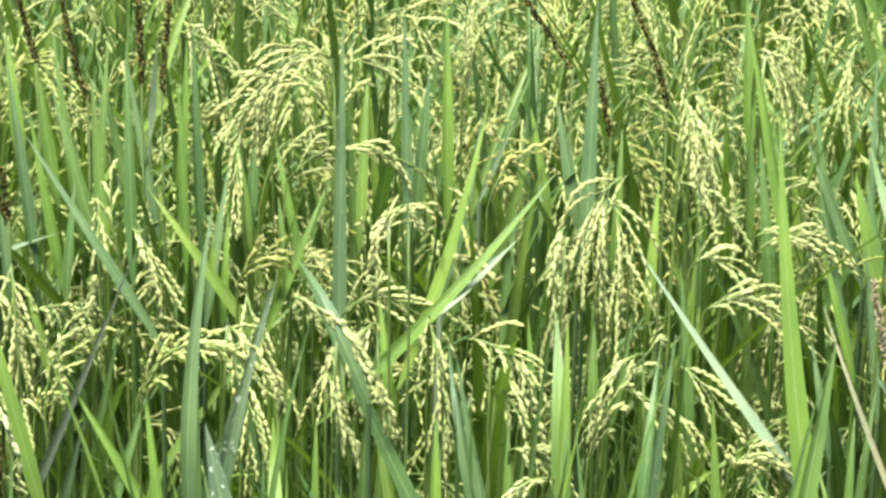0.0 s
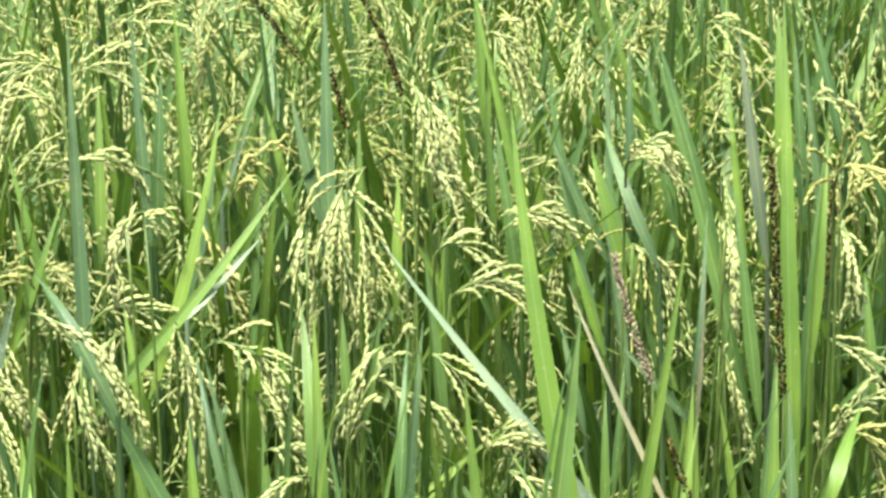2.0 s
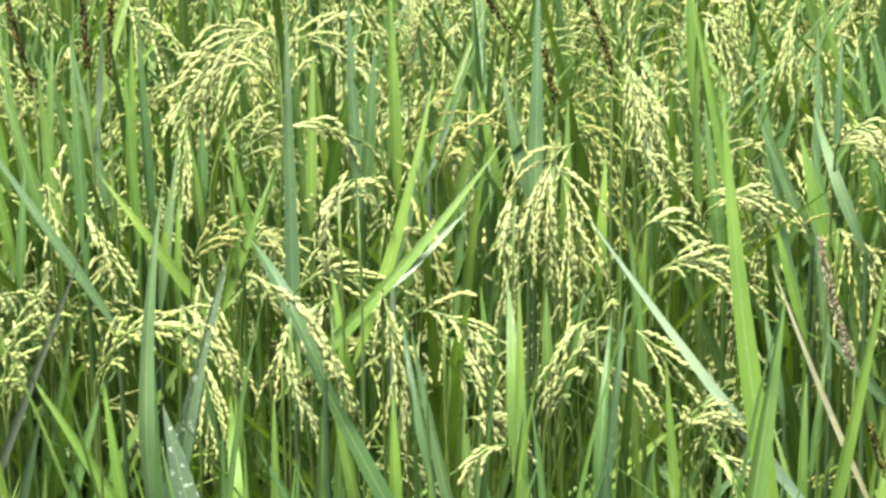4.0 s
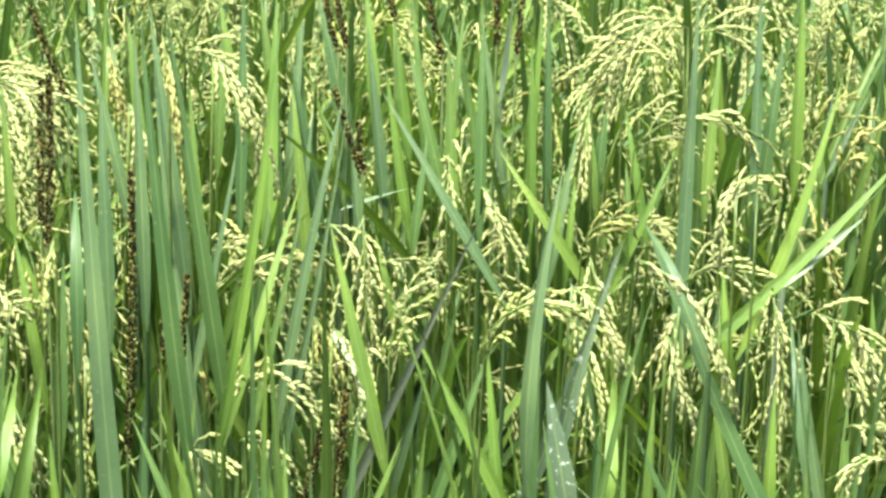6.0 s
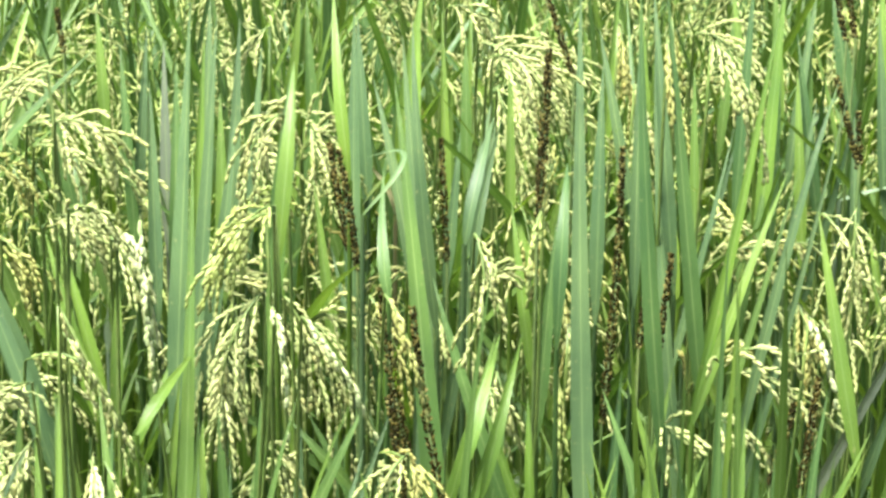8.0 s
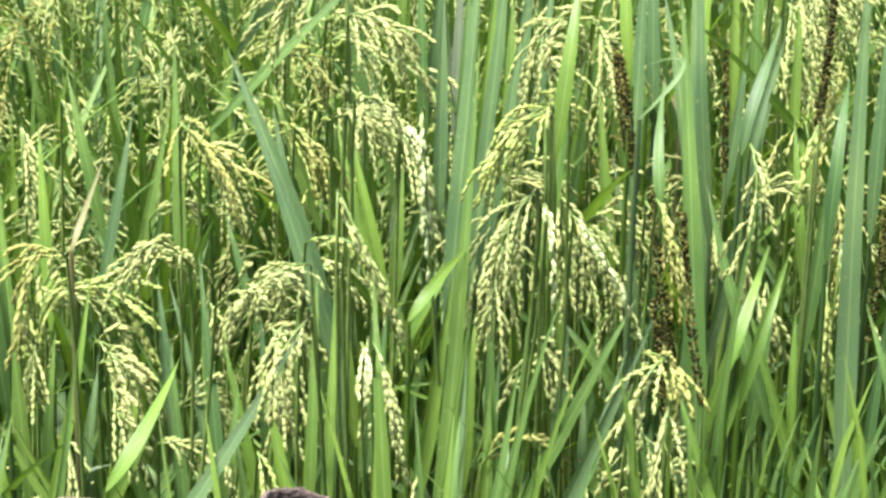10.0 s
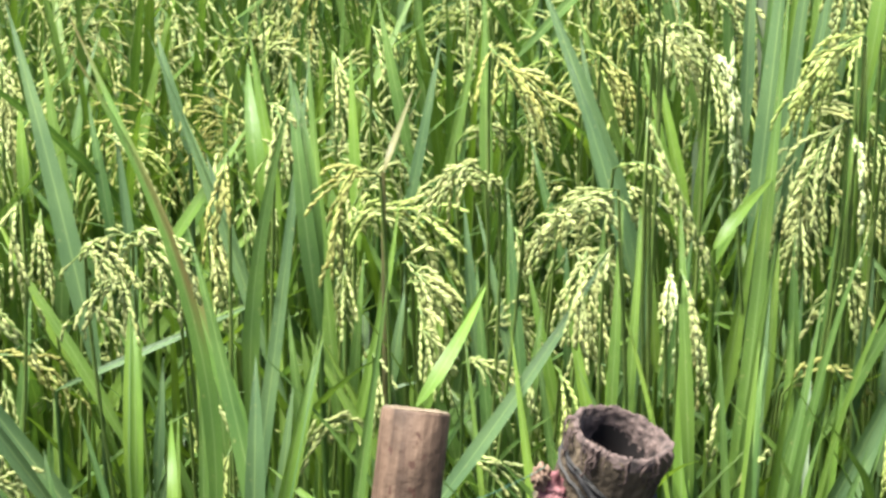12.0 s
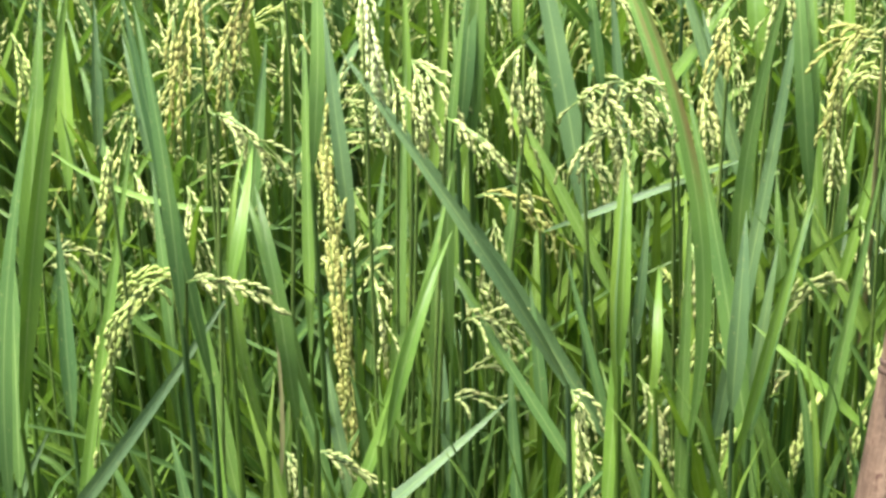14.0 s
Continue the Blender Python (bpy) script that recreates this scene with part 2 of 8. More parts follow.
GRAIN_V = [(0, 0, 0)] + [(math.cos(a), math.sin(a) * 0.75, z) for z, r in ((0.3, 1), (0.68, 0.92)) for a in (0, 1.2566, 2.5133, 3.7699, 5.0265)] + [(0, 0, 1)]
GRAIN_F = [(0, 1 + (k + 1) % 5, 1 + k) for k in range(5)] + [(1 + k, 1 + (k + 1) % 5, 6 + (k + 1) % 5, 6 + k) for k in range(5)] + [(6 + k, 6 + (k + 1) % 5, 11) for k in range(5)]

SLIM_V = [(0, 0, 0), (1, 0, 0.5), (0, 0.8, 0.5), (-1, 0, 0.5), (0, -0.8, 0.5), (0, 0, 1)]
SLIM_F = [(0, 1 + (k + 1) % 4, 1 + k) for k in range(4)] + [(1 + k, 1 + (k + 1) % 4, 5) for k in range(4)]


def grain(shape, at, along, length, radius, slim=False):
    start = len(shape.v)
    u = along.orthogonal().normalized()
    w = along.cross(u)
    for x, y, z in (SLIM_V if slim else GRAIN_V):
        shape.v.append(at + u * (x * radius) + w * (y * radius) + along * (z * length))
    shape.f += [tuple(start + i for i in face) for face in (SLIM_F if slim else GRAIN_F)]


def panicle(parent, neck, over, tip, rng, mat, branches=9, reach=0.075, loose=0.35, foot=None, label="", split=True):
    """A rice ear: a bowed axis from its neck over to its tip, and many slender side branches that arch away and hang, set closely with grains.
    split: each branch is a part of the ear; else the ear is one mesh."""
    axis = bend(neck, over, tip, 14)
    stem, husks = Shape(), Shape()
    stem.uv = husks.uv = None
    points = axis
    if foot is not None:
        lower = bend(foot, (Vector(neck) * 2 - Vector(over)) * 0.35 + Vector((neck[0], neck[1], neck[2] * 0.75)) * 0.65, neck, 6)
        points = lower[:-1] + axis
    k = len(points)
    tube(stem, points, [0.0016 if i < k - 15 else 0.0013 - 0.0008 * (i - k + 15) / 15 for i in range(k)], 4)
    stem.uv = []
    ear = stem.object("panicle", RACHIS, parent, label) if split else None
    down = Vector((0, 0, -1))
    branches, hang = min(46, round(branches * 1.35)), rng.uniform(0.4, 0.95)
    for j in range(branches + 1):
        s = 0.02 + 0.86 * j / branches if j < branches else 1.0
        i = min(13, int(s * 14))
        p = axis[i].lerp(axis[i + 1], min(1.0, s * 14 - i))
        run = (axis[i + 1] - axis[i]).normalized()
        side = Matrix.Rotation(j * 2.4 + rng.uniform(-0.4, 0.4), 3, run) @ run.orthogonal().normalized()
        way = (run + side * loose * rng.uniform(0.4, 2.2)).normalized()
        size = reach * rng.uniform(0.55, 1.3) * (1.25 - 0.55 * s) if j < branches else reach * 0.5
        end = p + way * size * (1.05 - 0.4 * hang) + down * size * hang * rng.uniform(0.3, 1.15) * (1 - max(0.3 * abs(run.z), 1.2 * run.z if loose < 0.2 else 0))
        twig = bend(p, p + way * size * 0.6, end, 5)
        if split:
            tube(husks, twig, [0.0006] * 6, 3)
        step = 0.0046 if split else 0.0095
        count = max(4 if split else 3, int(size / step))
        for g in range(count):
            q = 0.12 + 0.88 * (g + 0.4) / count
            a = min(4, int(q * 5))
            at = twig[a].lerp(twig[a + 1], q * 5 - a)
            ahead = (twig[a + 1] - twig[a]).normalized()
            off = Matrix.Rotation(g * 3.14 + j + rng.uniform(-0.5, 0.5), 3, ahead) @ ahead.orthogonal().normalized()
            grain(husks, at + off * 0.0005, (ahead + off * rng.uniform(-0.02, 0.06)).normalized(), rng.uniform(0.0078, 0.0096) * (1.0 if split else 1.8), rng.uniform(0.0011, 0.00145) * (1.17 if split else 1.15), not split)
        if split:
            husks.uv = []
            husks.object("branch", mat, ear)
            husks = Shape()
            husks.uv = None
    if not split:
        start, faces = len(stem.v), len(stem.f)
        stem.v += husks.v
        stem.f += [tuple(start + i for i in f) for f in husks.f]
        ear = stem.object("panicle", RACHIS, parent, label)
        ear.data.materials.append(mat)
        ear.data.polygons.foreach_set("material_index", np.array([0] * faces + [1] * (len(stem.f) - faces), np.int32))
    return ear


def leaf(parent, base, over, tip, width, mat, foot=None, twist=0.0, face=None, fold=0.25, steps=12, label=""):
    """A rice leaf: its stalk from the foot up to the base of the blade, and the blade from there over to its tip."""
    s = Shape()
    if foot is not None:
        tube(s, bend(foot, Vector((base[0], base[1], base[2] * 0.5)), base, 5), [0.004, 0.0038, 0.0034, 0.003, 0.0026, 0.0022], 5)
    points = bend(base, over, tip, steps)
    facing = face or Vector((-points[0].x, -points[0].y, 1.0))
    strip(s, points, width, Vector(facing).normalized(), twist, fold)
    return s.object("leaf", mat, parent, label)


# ---- ground ----
def field_side(x, y):
    """Metres from the edge of the crop into the field (below zero: on the bank)."""
    return -0.454 * x + 0.891 * y - 1.22


def ground():
    s = Shape()
    s.uv = None
    ring = [0.0] + [0.25 * 1.13 ** i for i in range(76)]
    spokes = 72
    for r in ring[1:]:
        for k in range(spokes):
            a = 2 * math.pi * k / spokes
            x, y = r * math.cos(a), r * math.sin(a)
            d = field_side(x, y)
            bank = 0.30 * (1 - 1 / (1 + math.exp(min(50.0, -14 * (d + 0.22))))) * (1 if d > -1.6 else max(0.0, 1 - (-1.6 - d) * 0.8))
            s.v.append((x, y, bank + 0.02 * noise.noise((x * 3, y * 3, 0)) + 0.006 * noise.noise((x * 16, y * 16, 4))))
    s.v.append((0, 0, 0.30))
    n = len(ring) - 1
    for i in range(n - 1):
        for k in range(spokes):
            a, b = i * spokes + k, i * spokes + (k + 1) % spokes
            s.f.append((a, b, b + spokes, a + spokes))
    for k in range(spokes):
        s.f.append((len(s.v) - 1, (k + 1) % spokes, k))
    s.uv = []
    ob = s.object("ground", MUD)
    return tagged(ob, "dark paddy mud with a low earth bank", "ground", kind="structure")


ground()


# ---- rice plants ----
rng = random.Random(7)


PLANTS = []


def hill(x, y, label="clump of rice with upright green leaves and drooping pale ears"):
    ob = new("rice_plant")
    ob.empty_display_size = 0.05
    ob.location = (x, y, 0.0)
    PLANTS.append(ob)
    return tagged(ob, label, "rice plant", "rice plants in the paddy")


def blade(h, base, over, tip, width, mat):
    """One leaf of the plant h: its blade, and the stalk that carries it from the plant's foot."""
    foot = Vector((0.25 * base[0] + rng.uniform(-0.02, 0.02), 0.25 * base[1] + rng.uniform(-0.02, 0.02), 0.0))
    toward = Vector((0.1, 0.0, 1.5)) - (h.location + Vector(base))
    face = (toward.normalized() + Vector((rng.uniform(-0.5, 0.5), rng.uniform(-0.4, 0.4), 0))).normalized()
    run = Vector(tip) - Vector(base)
    if mat == SHEEN or abs(run.z) < 0.65 * run.length:
        face = (face + Vector((0, 0, 1.2))).normalized()
    label = {"LIME": "young yellow-green leaf", "STRAW": "dry straw-coloured leaf", "SHEEN": "pale leaf, whitened with painted sky sheen", "SPECKLED": "green leaf with whitish specks", "SCORCHED": "green leaf with a scorched brown tip"}.get(NAMES[mat], "")
    return leaf(h, base, over, tip, width, mat, foot, rng.uniform(-0.5, 0.5), face, rng.uniform(0.12, 0.4), 14, label)


def ear(h, neck, over, tip, mat, branches, reach, loose):
    """One ear of the plant h, on its own stalk."""
    foot = Vector((0.2 * neck[0] + rng.uniform(-0.02, 0.02), 0.2 * neck[1] + rng.uniform(-0.02, 0.02), 0.0))
    label = "ripe golden ear" if mat == GOLD else ""
    return panicle(h, neck, over, tip, rng, mat, branches, reach, loose, foot, label)


NAMES = {LIME: "LIME", STRAW: "STRAW", SHEEN: "SHEEN", SCORCHED: "SCORCHED", SPECKLED: "SPECKLED", LEAF: "", BLUE: "", DULL: ""}


def weed(x, y, low, over, high, width, mat):
    """A weed grass among the rice: a thin stalk with a dark, beaded seed spike."""
    ob = new("weed_grass")
    ob.location = (x, y, 0.0)
    tagged(ob, "wild grass stalk with a %s beaded seed spike among the rice" % ("dark brown" if mat == SEED else "pale pinkish"), "weed", "weeds in the paddy")
    axis = bend(low, over, high, 16)
    stalk, head = Shape(), Shape()
    stalk.uv = head.uv = None
    tube(stalk, bend((0, 0, 0), Vector((low[0], low[1], low[2] * 0.6)), low, 6)[:-1] + axis, [0.0017] * 6 + [0.0013 - 0.00004 * i for i in range(17)], 4)
    size = sum((axis[i + 1] - axis[i]).length for i in range(16))
    count = int(size / 0.00055)
    half = 0.42 * width
    for g in range(count):
        s = (g + 0.5) / count
        i = min(15, int(s * 16))
        p = axis[i].lerp(axis[i + 1], s * 16 - i)
        run = (axis[i + 1] - axis[i]).normalized()
        off = Matrix.Rotation(g * 2.4 + rng.uniform(-0.4, 0.4), 3, run) @ run.orthogonal().normalized()
        taper = min(1.0, 0.45 + 3 * s, 0.12 + 1.6 * (1 - s))
        if rng.random() < 0.85:
            grain(head, p + off * half * 0.6 * taper * rng.uniform(0.1, 1), (run * 0.7 + off * 0.7).normalized(), rng.uniform(0.0034, 0.0050), rng.uniform(0.0010, 0.0014))
    part = stalk.object("stalk", STALK, ob)
    head.uv = []
    head.object("seed_spike", mat, part)
    return ob


h = hill(-0.092, 1.949)
blade(h, (-0.086, -0.023, 0.806), (-0.090, 0.024, 0.989), (-0.100, 0.122, 1.160), 0.0143, BLUE)
blade(h, (-0.031, -0.032, 0.855), (0.020, 0.000, 0.980), (0.040, 0.076, 1.102), 0.0141, LEAF)
blade(h, (-0.029, -0.070, 0.819), (-0.037, -0.061, 0.884), (-0.049, -0.023, 0.938), 0.0120, LIME)
blade(h, (0.092, -0.057, 0.828), (0.088, -0.051, 0.882), (0.083, -0.018, 0.925), 0.0110, LIME)
ear(h, (-0.085, -0.018, 0.915), (-0.055, -0.023, 0.961), (-0.004, -0.013, 0.912), GRAIN, 8, 0.061, 0.45)
ear(h, (-0.102, -0.065, 0.933), (-0.066, -0.081, 0.940), (-0.025, -0.086, 0.846), GRAIN, 8, 0.047, 0.25)
ear(h, (-0.075, -0.092, 0.923), (-0.094, -0.120, 0.906), (-0.058, -0.119, 0.833), GRAIN, 6, 0.047, 0.30)
ear(h, (-0.002, -0.056, 0.934), (0.007, -0.083, 0.913), (0.017, -0.082, 0.848), GRAIN, 7, 0.047, 0.30)
ear(h, (0.033, -0.056, 0.914), (0.059, -0.073, 0.922), (0.108, -0.064, 0.873), GRAIN, 7, 0.043, 0.30)
ear(h, (0.013, 0.072, 0.990), (0.032, 0.043, 0.962), (0.054, 0.047, 0.900), GOLD, 6, 0.037, 0.22)
ear(h, (-0.004, 0.038, 0.951), (0.011, 0.026, 0.977), (0.033, 0.030, 0.917), GRAIN, 6, 0.049, 0.40)
ear(h, (0.061, -0.093, 0.903), (0.081, -0.116, 0.892), (0.099, -0.106, 0.853), GRAIN, 4, 0.039, 0.25)
h = hill(-0.219, 2.161)
blade(h, (0.119, -0.075, 0.885), (0.145, -0.057, 0.970), (0.152, -0.005, 1.050), 0.0119, BLUE)
blade(h, (0.124, -0.135, 0.893), (0.160, -0.132, 0.928), (0.196, -0.165, 0.974), 0.0158, SHEEN)
blade(h, (-0.041, -0.139, 0.859), (-0.013, -0.125, 0.930), (0.010, -0.079, 0.993), 0.0096, LIME)
blade(h, (-0.012, -0.068, 0.896), (-0.027, -0.058, 0.963), (-0.047, -0.019, 1.022), 0.0098, LIME)
blade(h, (0.089, -0.027, 0.929), (0.095, -0.011, 1.012), (0.098, 0.038, 1.086), 0.0143, LEAF)
blade(h, (0.036, -0.025, 0.912), (0.038, -0.008, 0.999), (0.036, 0.042, 1.078), 0.0122, LEAF)
blade(h, (0.089, -0.074, 0.943), (0.083, -0.052, 1.050), (0.075, 0.008, 1.148), 0.0118, BLUE)
blade(h, (-0.066, -0.052, 0.916), (-0.080, -0.039, 0.994), (-0.099, 0.006, 1.064), 0.0132, LEAF)
ear(h, (0.006, 0.017, 1.028), (-0.005, 0.022, 1.117), (-0.086, 0.013, 1.038), GRAIN, 9, 0.089, 0.45)
ear(h, (-0.030, -0.066, 0.992), (0.020, -0.060, 1.065), (0.124, -0.055, 0.991), GRAIN, 8, 0.060, 0.30)
ear(h, (0.052, -0.140, 0.925), (0.071, -0.139, 0.993), (0.105, -0.116, 0.991), GRAIN, 8, 0.050, 0.25)
blade(h, (-0.070, -0.038, 0.925), (-0.067, -0.026, 0.994), (-0.069, 0.016, 1.054), 0.0123, LEAF)
blade(h, (-0.017, -0.128, 0.883), (-0.024, -0.122, 0.938), (-0.034, -0.087, 0.985), 0.0108, LEAF)
ear(h, (-0.074, -0.061, 1.038), (-0.072, -0.092, 1.007), (-0.080, -0.097, 0.930), GRAIN, 7, 0.043, 0.25)
h = hill(-0.299, 1.901)
blade(h, (0.110, -0.043, 0.841), (0.222, -0.014, 0.943), (0.311, 0.066, 1.049), 0.0128, LIME)
blade(h, (0.033, -0.183, 0.724), (-0.019, -0.166, 0.825), (-0.091, -0.118, 0.904), 0.0131, LIME)
blade(h, (0.093, -0.161, 0.747), (0.092, -0.149, 0.818), (0.087, -0.110, 0.876), 0.0104, LIME)
blade(h, (0.007, -0.178, 0.725), (-0.006, -0.160, 0.819), (-0.026, -0.111, 0.899), 0.0122, LIME)
blade(h, (0.063, -0.052, 0.786), (0.046, -0.040, 0.860), (0.025, 0.002, 0.923), 0.0099, LEAF)
ear(h, (-0.043, -0.060, 0.866), (-0.014, -0.055, 0.944), (0.055, -0.044, 0.896), GRAIN, 9, 0.070, 0.35)
ear(h, (0.041, 0.013, 0.941), (0.054, -0.017, 0.910), (0.077, -0.009, 0.863), GRAIN, 7, 0.048, 0.30)
ear(h, (0.054, -0.086, 0.909), (0.064, -0.111, 0.893), (0.063, -0.114, 0.817), GRAIN, 7, 0.046, 0.30)
h = hill(0.280, 1.700)
blade(h, (0.015, 0.054, 0.755), (-0.098, 0.077, 0.890), (-0.196, 0.154, 1.015), 0.0121, SHEEN)
blade(h, (-0.032, 0.005, 0.729), (-0.073, 0.055, 0.933), (-0.083, 0.167, 1.121), 0.0210, LIME)
blade(h, (-0.079, -0.076, 0.764), (-0.062, -0.048, 0.885), (-0.040, 0.019, 0.992), 0.0192, LEAF)
blade(h, (-0.028, -0.021, 0.673), (0.018, 0.025, 0.859), (0.060, 0.123, 1.029), 0.0147, LIME)
h = hill(0.002, 1.771)
blade(h, (0.030, -0.128, 0.727), (0.029, -0.095, 0.867), (0.027, -0.022, 0.991), 0.0161, LEAF)
blade(h, (-0.013, -0.112, 0.710), (-0.109, -0.079, 0.872), (-0.196, 0.007, 1.024), 0.0163, LEAF)
blade(h, (-0.075, -0.036, 0.758), (-0.077, -0.025, 0.827), (-0.080, 0.014, 0.884), 0.0122, LIME)
blade(h, (-0.015, -0.024, 0.761), (-0.017, -0.015, 0.825), (-0.020, 0.022, 0.878), 0.0113, LEAF)
blade(h, (-0.012, -0.022, 0.705), (-0.043, 0.001, 0.819), (-0.067, 0.060, 0.921), 0.0123, BLUE)
blade(h, (0.085, -0.089, 0.726), (0.099, -0.059, 0.854), (0.115, 0.010, 0.967), 0.0118, BLUE)
blade(h, (-0.099, -0.036, 0.749), (-0.115, -0.024, 0.825), (-0.133, 0.017, 0.889), 0.0122, LEAF)
ear(h, (0.047, 0.057, 0.828), (0.055, 0.055, 0.886), (0.096, 0.090, 0.922), GRAIN, 8, 0.054, 0.25)
ear(h, (-0.018, 0.004, 0.859), (-0.004, -0.011, 0.876), (0.024, 0.002, 0.842), GRAIN, 5, 0.045, 0.35)
h = hill(-0.194, 1.720)
blade(h, (-0.063, -0.092, 0.713), (-0.066, -0.057, 0.858), (-0.077, 0.017, 0.987), 0.0153, LEAF)
blade(h, (-0.014, -0.162, 0.840), (-0.027, -0.155, 0.897), (-0.044, -0.122, 0.943), 0.0211, SPECKLED)
blade(h, (0.022, 0.015, 0.754), (0.021, 0.025, 0.822), (0.016, 0.063, 0.878), 0.0113, LEAF)
blade(h, (0.057, 0.004, 0.752), (0.060, 0.017, 0.828), (0.059, 0.059, 0.892), 0.0131, LEAF)
h = hill(-0.386, 1.623)
blade(h, (0.079, 0.018, 0.694), (0.141, 0.062, 0.855), (0.177, 0.151, 1.005), 0.0145, SPECKLED)
h = hill(-0.485, 1.799)
blade(h, (0.021, -0.133, 0.675), (0.091, -0.084, 0.850), (0.150, 0.013, 1.006), 0.0111, DULL)
blade(h, (0.120, -0.083, 0.729), (0.146, -0.063, 0.819), (0.164, -0.013, 0.896), 0.0122, LEAF)
blade(h, (0.086, -0.081, 0.745), (0.103, -0.068, 0.818), (0.114, -0.026, 0.878), 0.0113, BLUE)
ear(h, (0.066, 0.027, 0.828), (0.058, 0.028, 0.901), (0.096, 0.061, 0.933), GRAIN, 6, 0.055, 0.35)
blade(h, (-0.014, -0.159, 0.625), (-0.082, -0.105, 0.874), (-0.148, 0.021, 1.107), 0.0135, BLUE)
blade(h, (-0.030, -0.122, 0.630), (0.007, -0.044, 0.858), (0.009, 0.089, 1.071), 0.0088, BLUE)
blade(h, (0.096, -0.092, 0.792), (0.065, -0.075, 0.900), (0.023, -0.020, 0.995), 0.0143, LEAF)
blade(h, (0.026, -0.161, 0.717), (0.022, -0.146, 0.793), (0.011, -0.105, 0.857), 0.0113, LEAF)
blade(h, (0.007, -0.160, 0.723), (-0.001, -0.150, 0.791), (-0.018, -0.114, 0.847), 0.0104, BLUE)
blade(h, (0.120, -0.120, 0.732), (0.125, -0.110, 0.791), (0.123, -0.073, 0.840), 0.0095, LEAF)
ear(h, (0.054, 0.032, 0.846), (0.069, 0.032, 0.898), (0.104, 0.071, 0.917), FRESH, 8, 0.048, 0.25)
ear(h, (0.029, -0.012, 0.894), (0.052, -0.033, 0.877), (0.063, -0.028, 0.821), GRAIN, 5, 0.031, 0.15)
ear(h, (-0.030, -0.081, 0.857), (0.005, -0.086, 0.878), (0.060, -0.066, 0.826), GRAIN, 8, 0.042, 0.30)
ear(h, (0.003, 0.003, 0.900), (0.021, -0.017, 0.888), (0.027, -0.013, 0.832), GOLD, 7, 0.040, 0.25)
ear(h, (-0.021, -0.135, 0.834), (-0.003, -0.145, 0.851), (0.017, -0.131, 0.812), GRAIN, 6, 0.045, 0.40)
h = hill(-0.389, 2.058)
blade(h, (0.052, -0.127, 0.880), (-0.011, -0.113, 0.973), (-0.085, -0.060, 1.056), 0.0112, BLUE)
blade(h, (0.142, -0.072, 0.854), (0.083, -0.062, 0.933), (0.016, -0.017, 1.001), 0.0126, LEAF)
blade(h, (0.072, -0.020, 0.884), (0.078, -0.015, 0.932), (0.079, 0.016, 0.972), 0.0085, LEAF)
blade(h, (0.090, -0.037, 0.868), (0.092, -0.030, 0.924), (0.090, 0.004, 0.970), 0.0085, LIME)
ear(h, (0.014, -0.067, 0.973), (0.035, -0.089, 0.964), (0.049, -0.086, 0.904), GRAIN, 7, 0.041, 0.28)
ear(h, (-0.003, -0.037, 0.920), (-0.016, -0.041, 0.978), (-0.018, -0.011, 1.009), GRAIN, 6, 0.042, 0.30)
ear(h, (0.112, -0.074, 0.928), (0.129, -0.082, 0.964), (0.152, -0.063, 0.953), GOLD, 5, 0.041, 0.35)
blade(h, (-0.029, 0.015, 0.902), (-0.039, 0.033, 0.992), (-0.056, 0.084, 1.074), 0.0143, LEAF)
blade(h, (0.015, -0.074, 0.915), (0.009, -0.050, 1.027), (-0.006, 0.014, 1.130), 0.0148, LEAF)
blade(h, (0.072, -0.028, 0.864), (0.082, -0.012, 0.942), (0.086, 0.036, 1.011), 0.0108, BLUE)
blade(h, (-0.059, -0.037, 0.887), (-0.055, -0.028, 0.946), (-0.057, 0.009, 0.996), 0.0108, LEAF)
ear(h, (-0.026, -0.035, 0.993), (-0.015, -0.063, 0.968), (-0.028, -0.059, 0.922), GRAIN, 5, 0.038, 0.30)
h = hill(-0.455, 2.208)
blade(h, (-0.069, -0.038, 0.969), (-0.078, -0.026, 1.041), (-0.096, 0.016, 1.106), 0.0146, LIME)
blade(h, (-0.004, -0.063, 0.897), (-0.021, -0.041, 1.004), (-0.048, 0.017, 1.102), 0.0112, LEAF)
blade(h, (0.007, -0.062, 0.897), (0.012, -0.039, 1.004), (0.008, 0.021, 1.103), 0.0112, LEAF)
blade(h, (0.074, -0.061, 0.907), (0.054, -0.043, 1.002), (0.027, 0.009, 1.089), 0.0112, BLUE)
blade(h, (0.089, -0.049, 0.924), (0.092, -0.031, 1.016), (0.087, 0.022, 1.100), 0.0123, LIME)
blade(h, (0.108, -0.024, 0.910), (0.101, -0.003, 1.014), (0.087, 0.055, 1.110), 0.0102, LEAF)
blade(h, (0.037, -0.026, 0.938), (0.019, -0.014, 1.014), (-0.007, 0.030, 1.083), 0.0102, LEAF)
blade(h, (-0.036, -0.121, 0.895), (-0.052, -0.102, 0.994), (-0.077, -0.050, 1.085), 0.0135, BLUE)
blade(h, (-0.022, -0.084, 0.950), (-0.035, -0.073, 1.022), (-0.055, -0.031, 1.087), 0.0146, LIME)
blade(h, (0.032, -0.127, 0.902), (0.005, -0.113, 0.989), (-0.030, -0.066, 1.067), 0.0133, LEAF)
blade(h, (0.104, -0.088, 0.890), (0.098, -0.069, 0.982), (0.085, -0.017, 1.065), 0.0101, LIME)
blade(h, (0.117, -0.082, 0.904), (0.111, -0.062, 0.999), (0.098, -0.008, 1.086), 0.0123, LEAF)
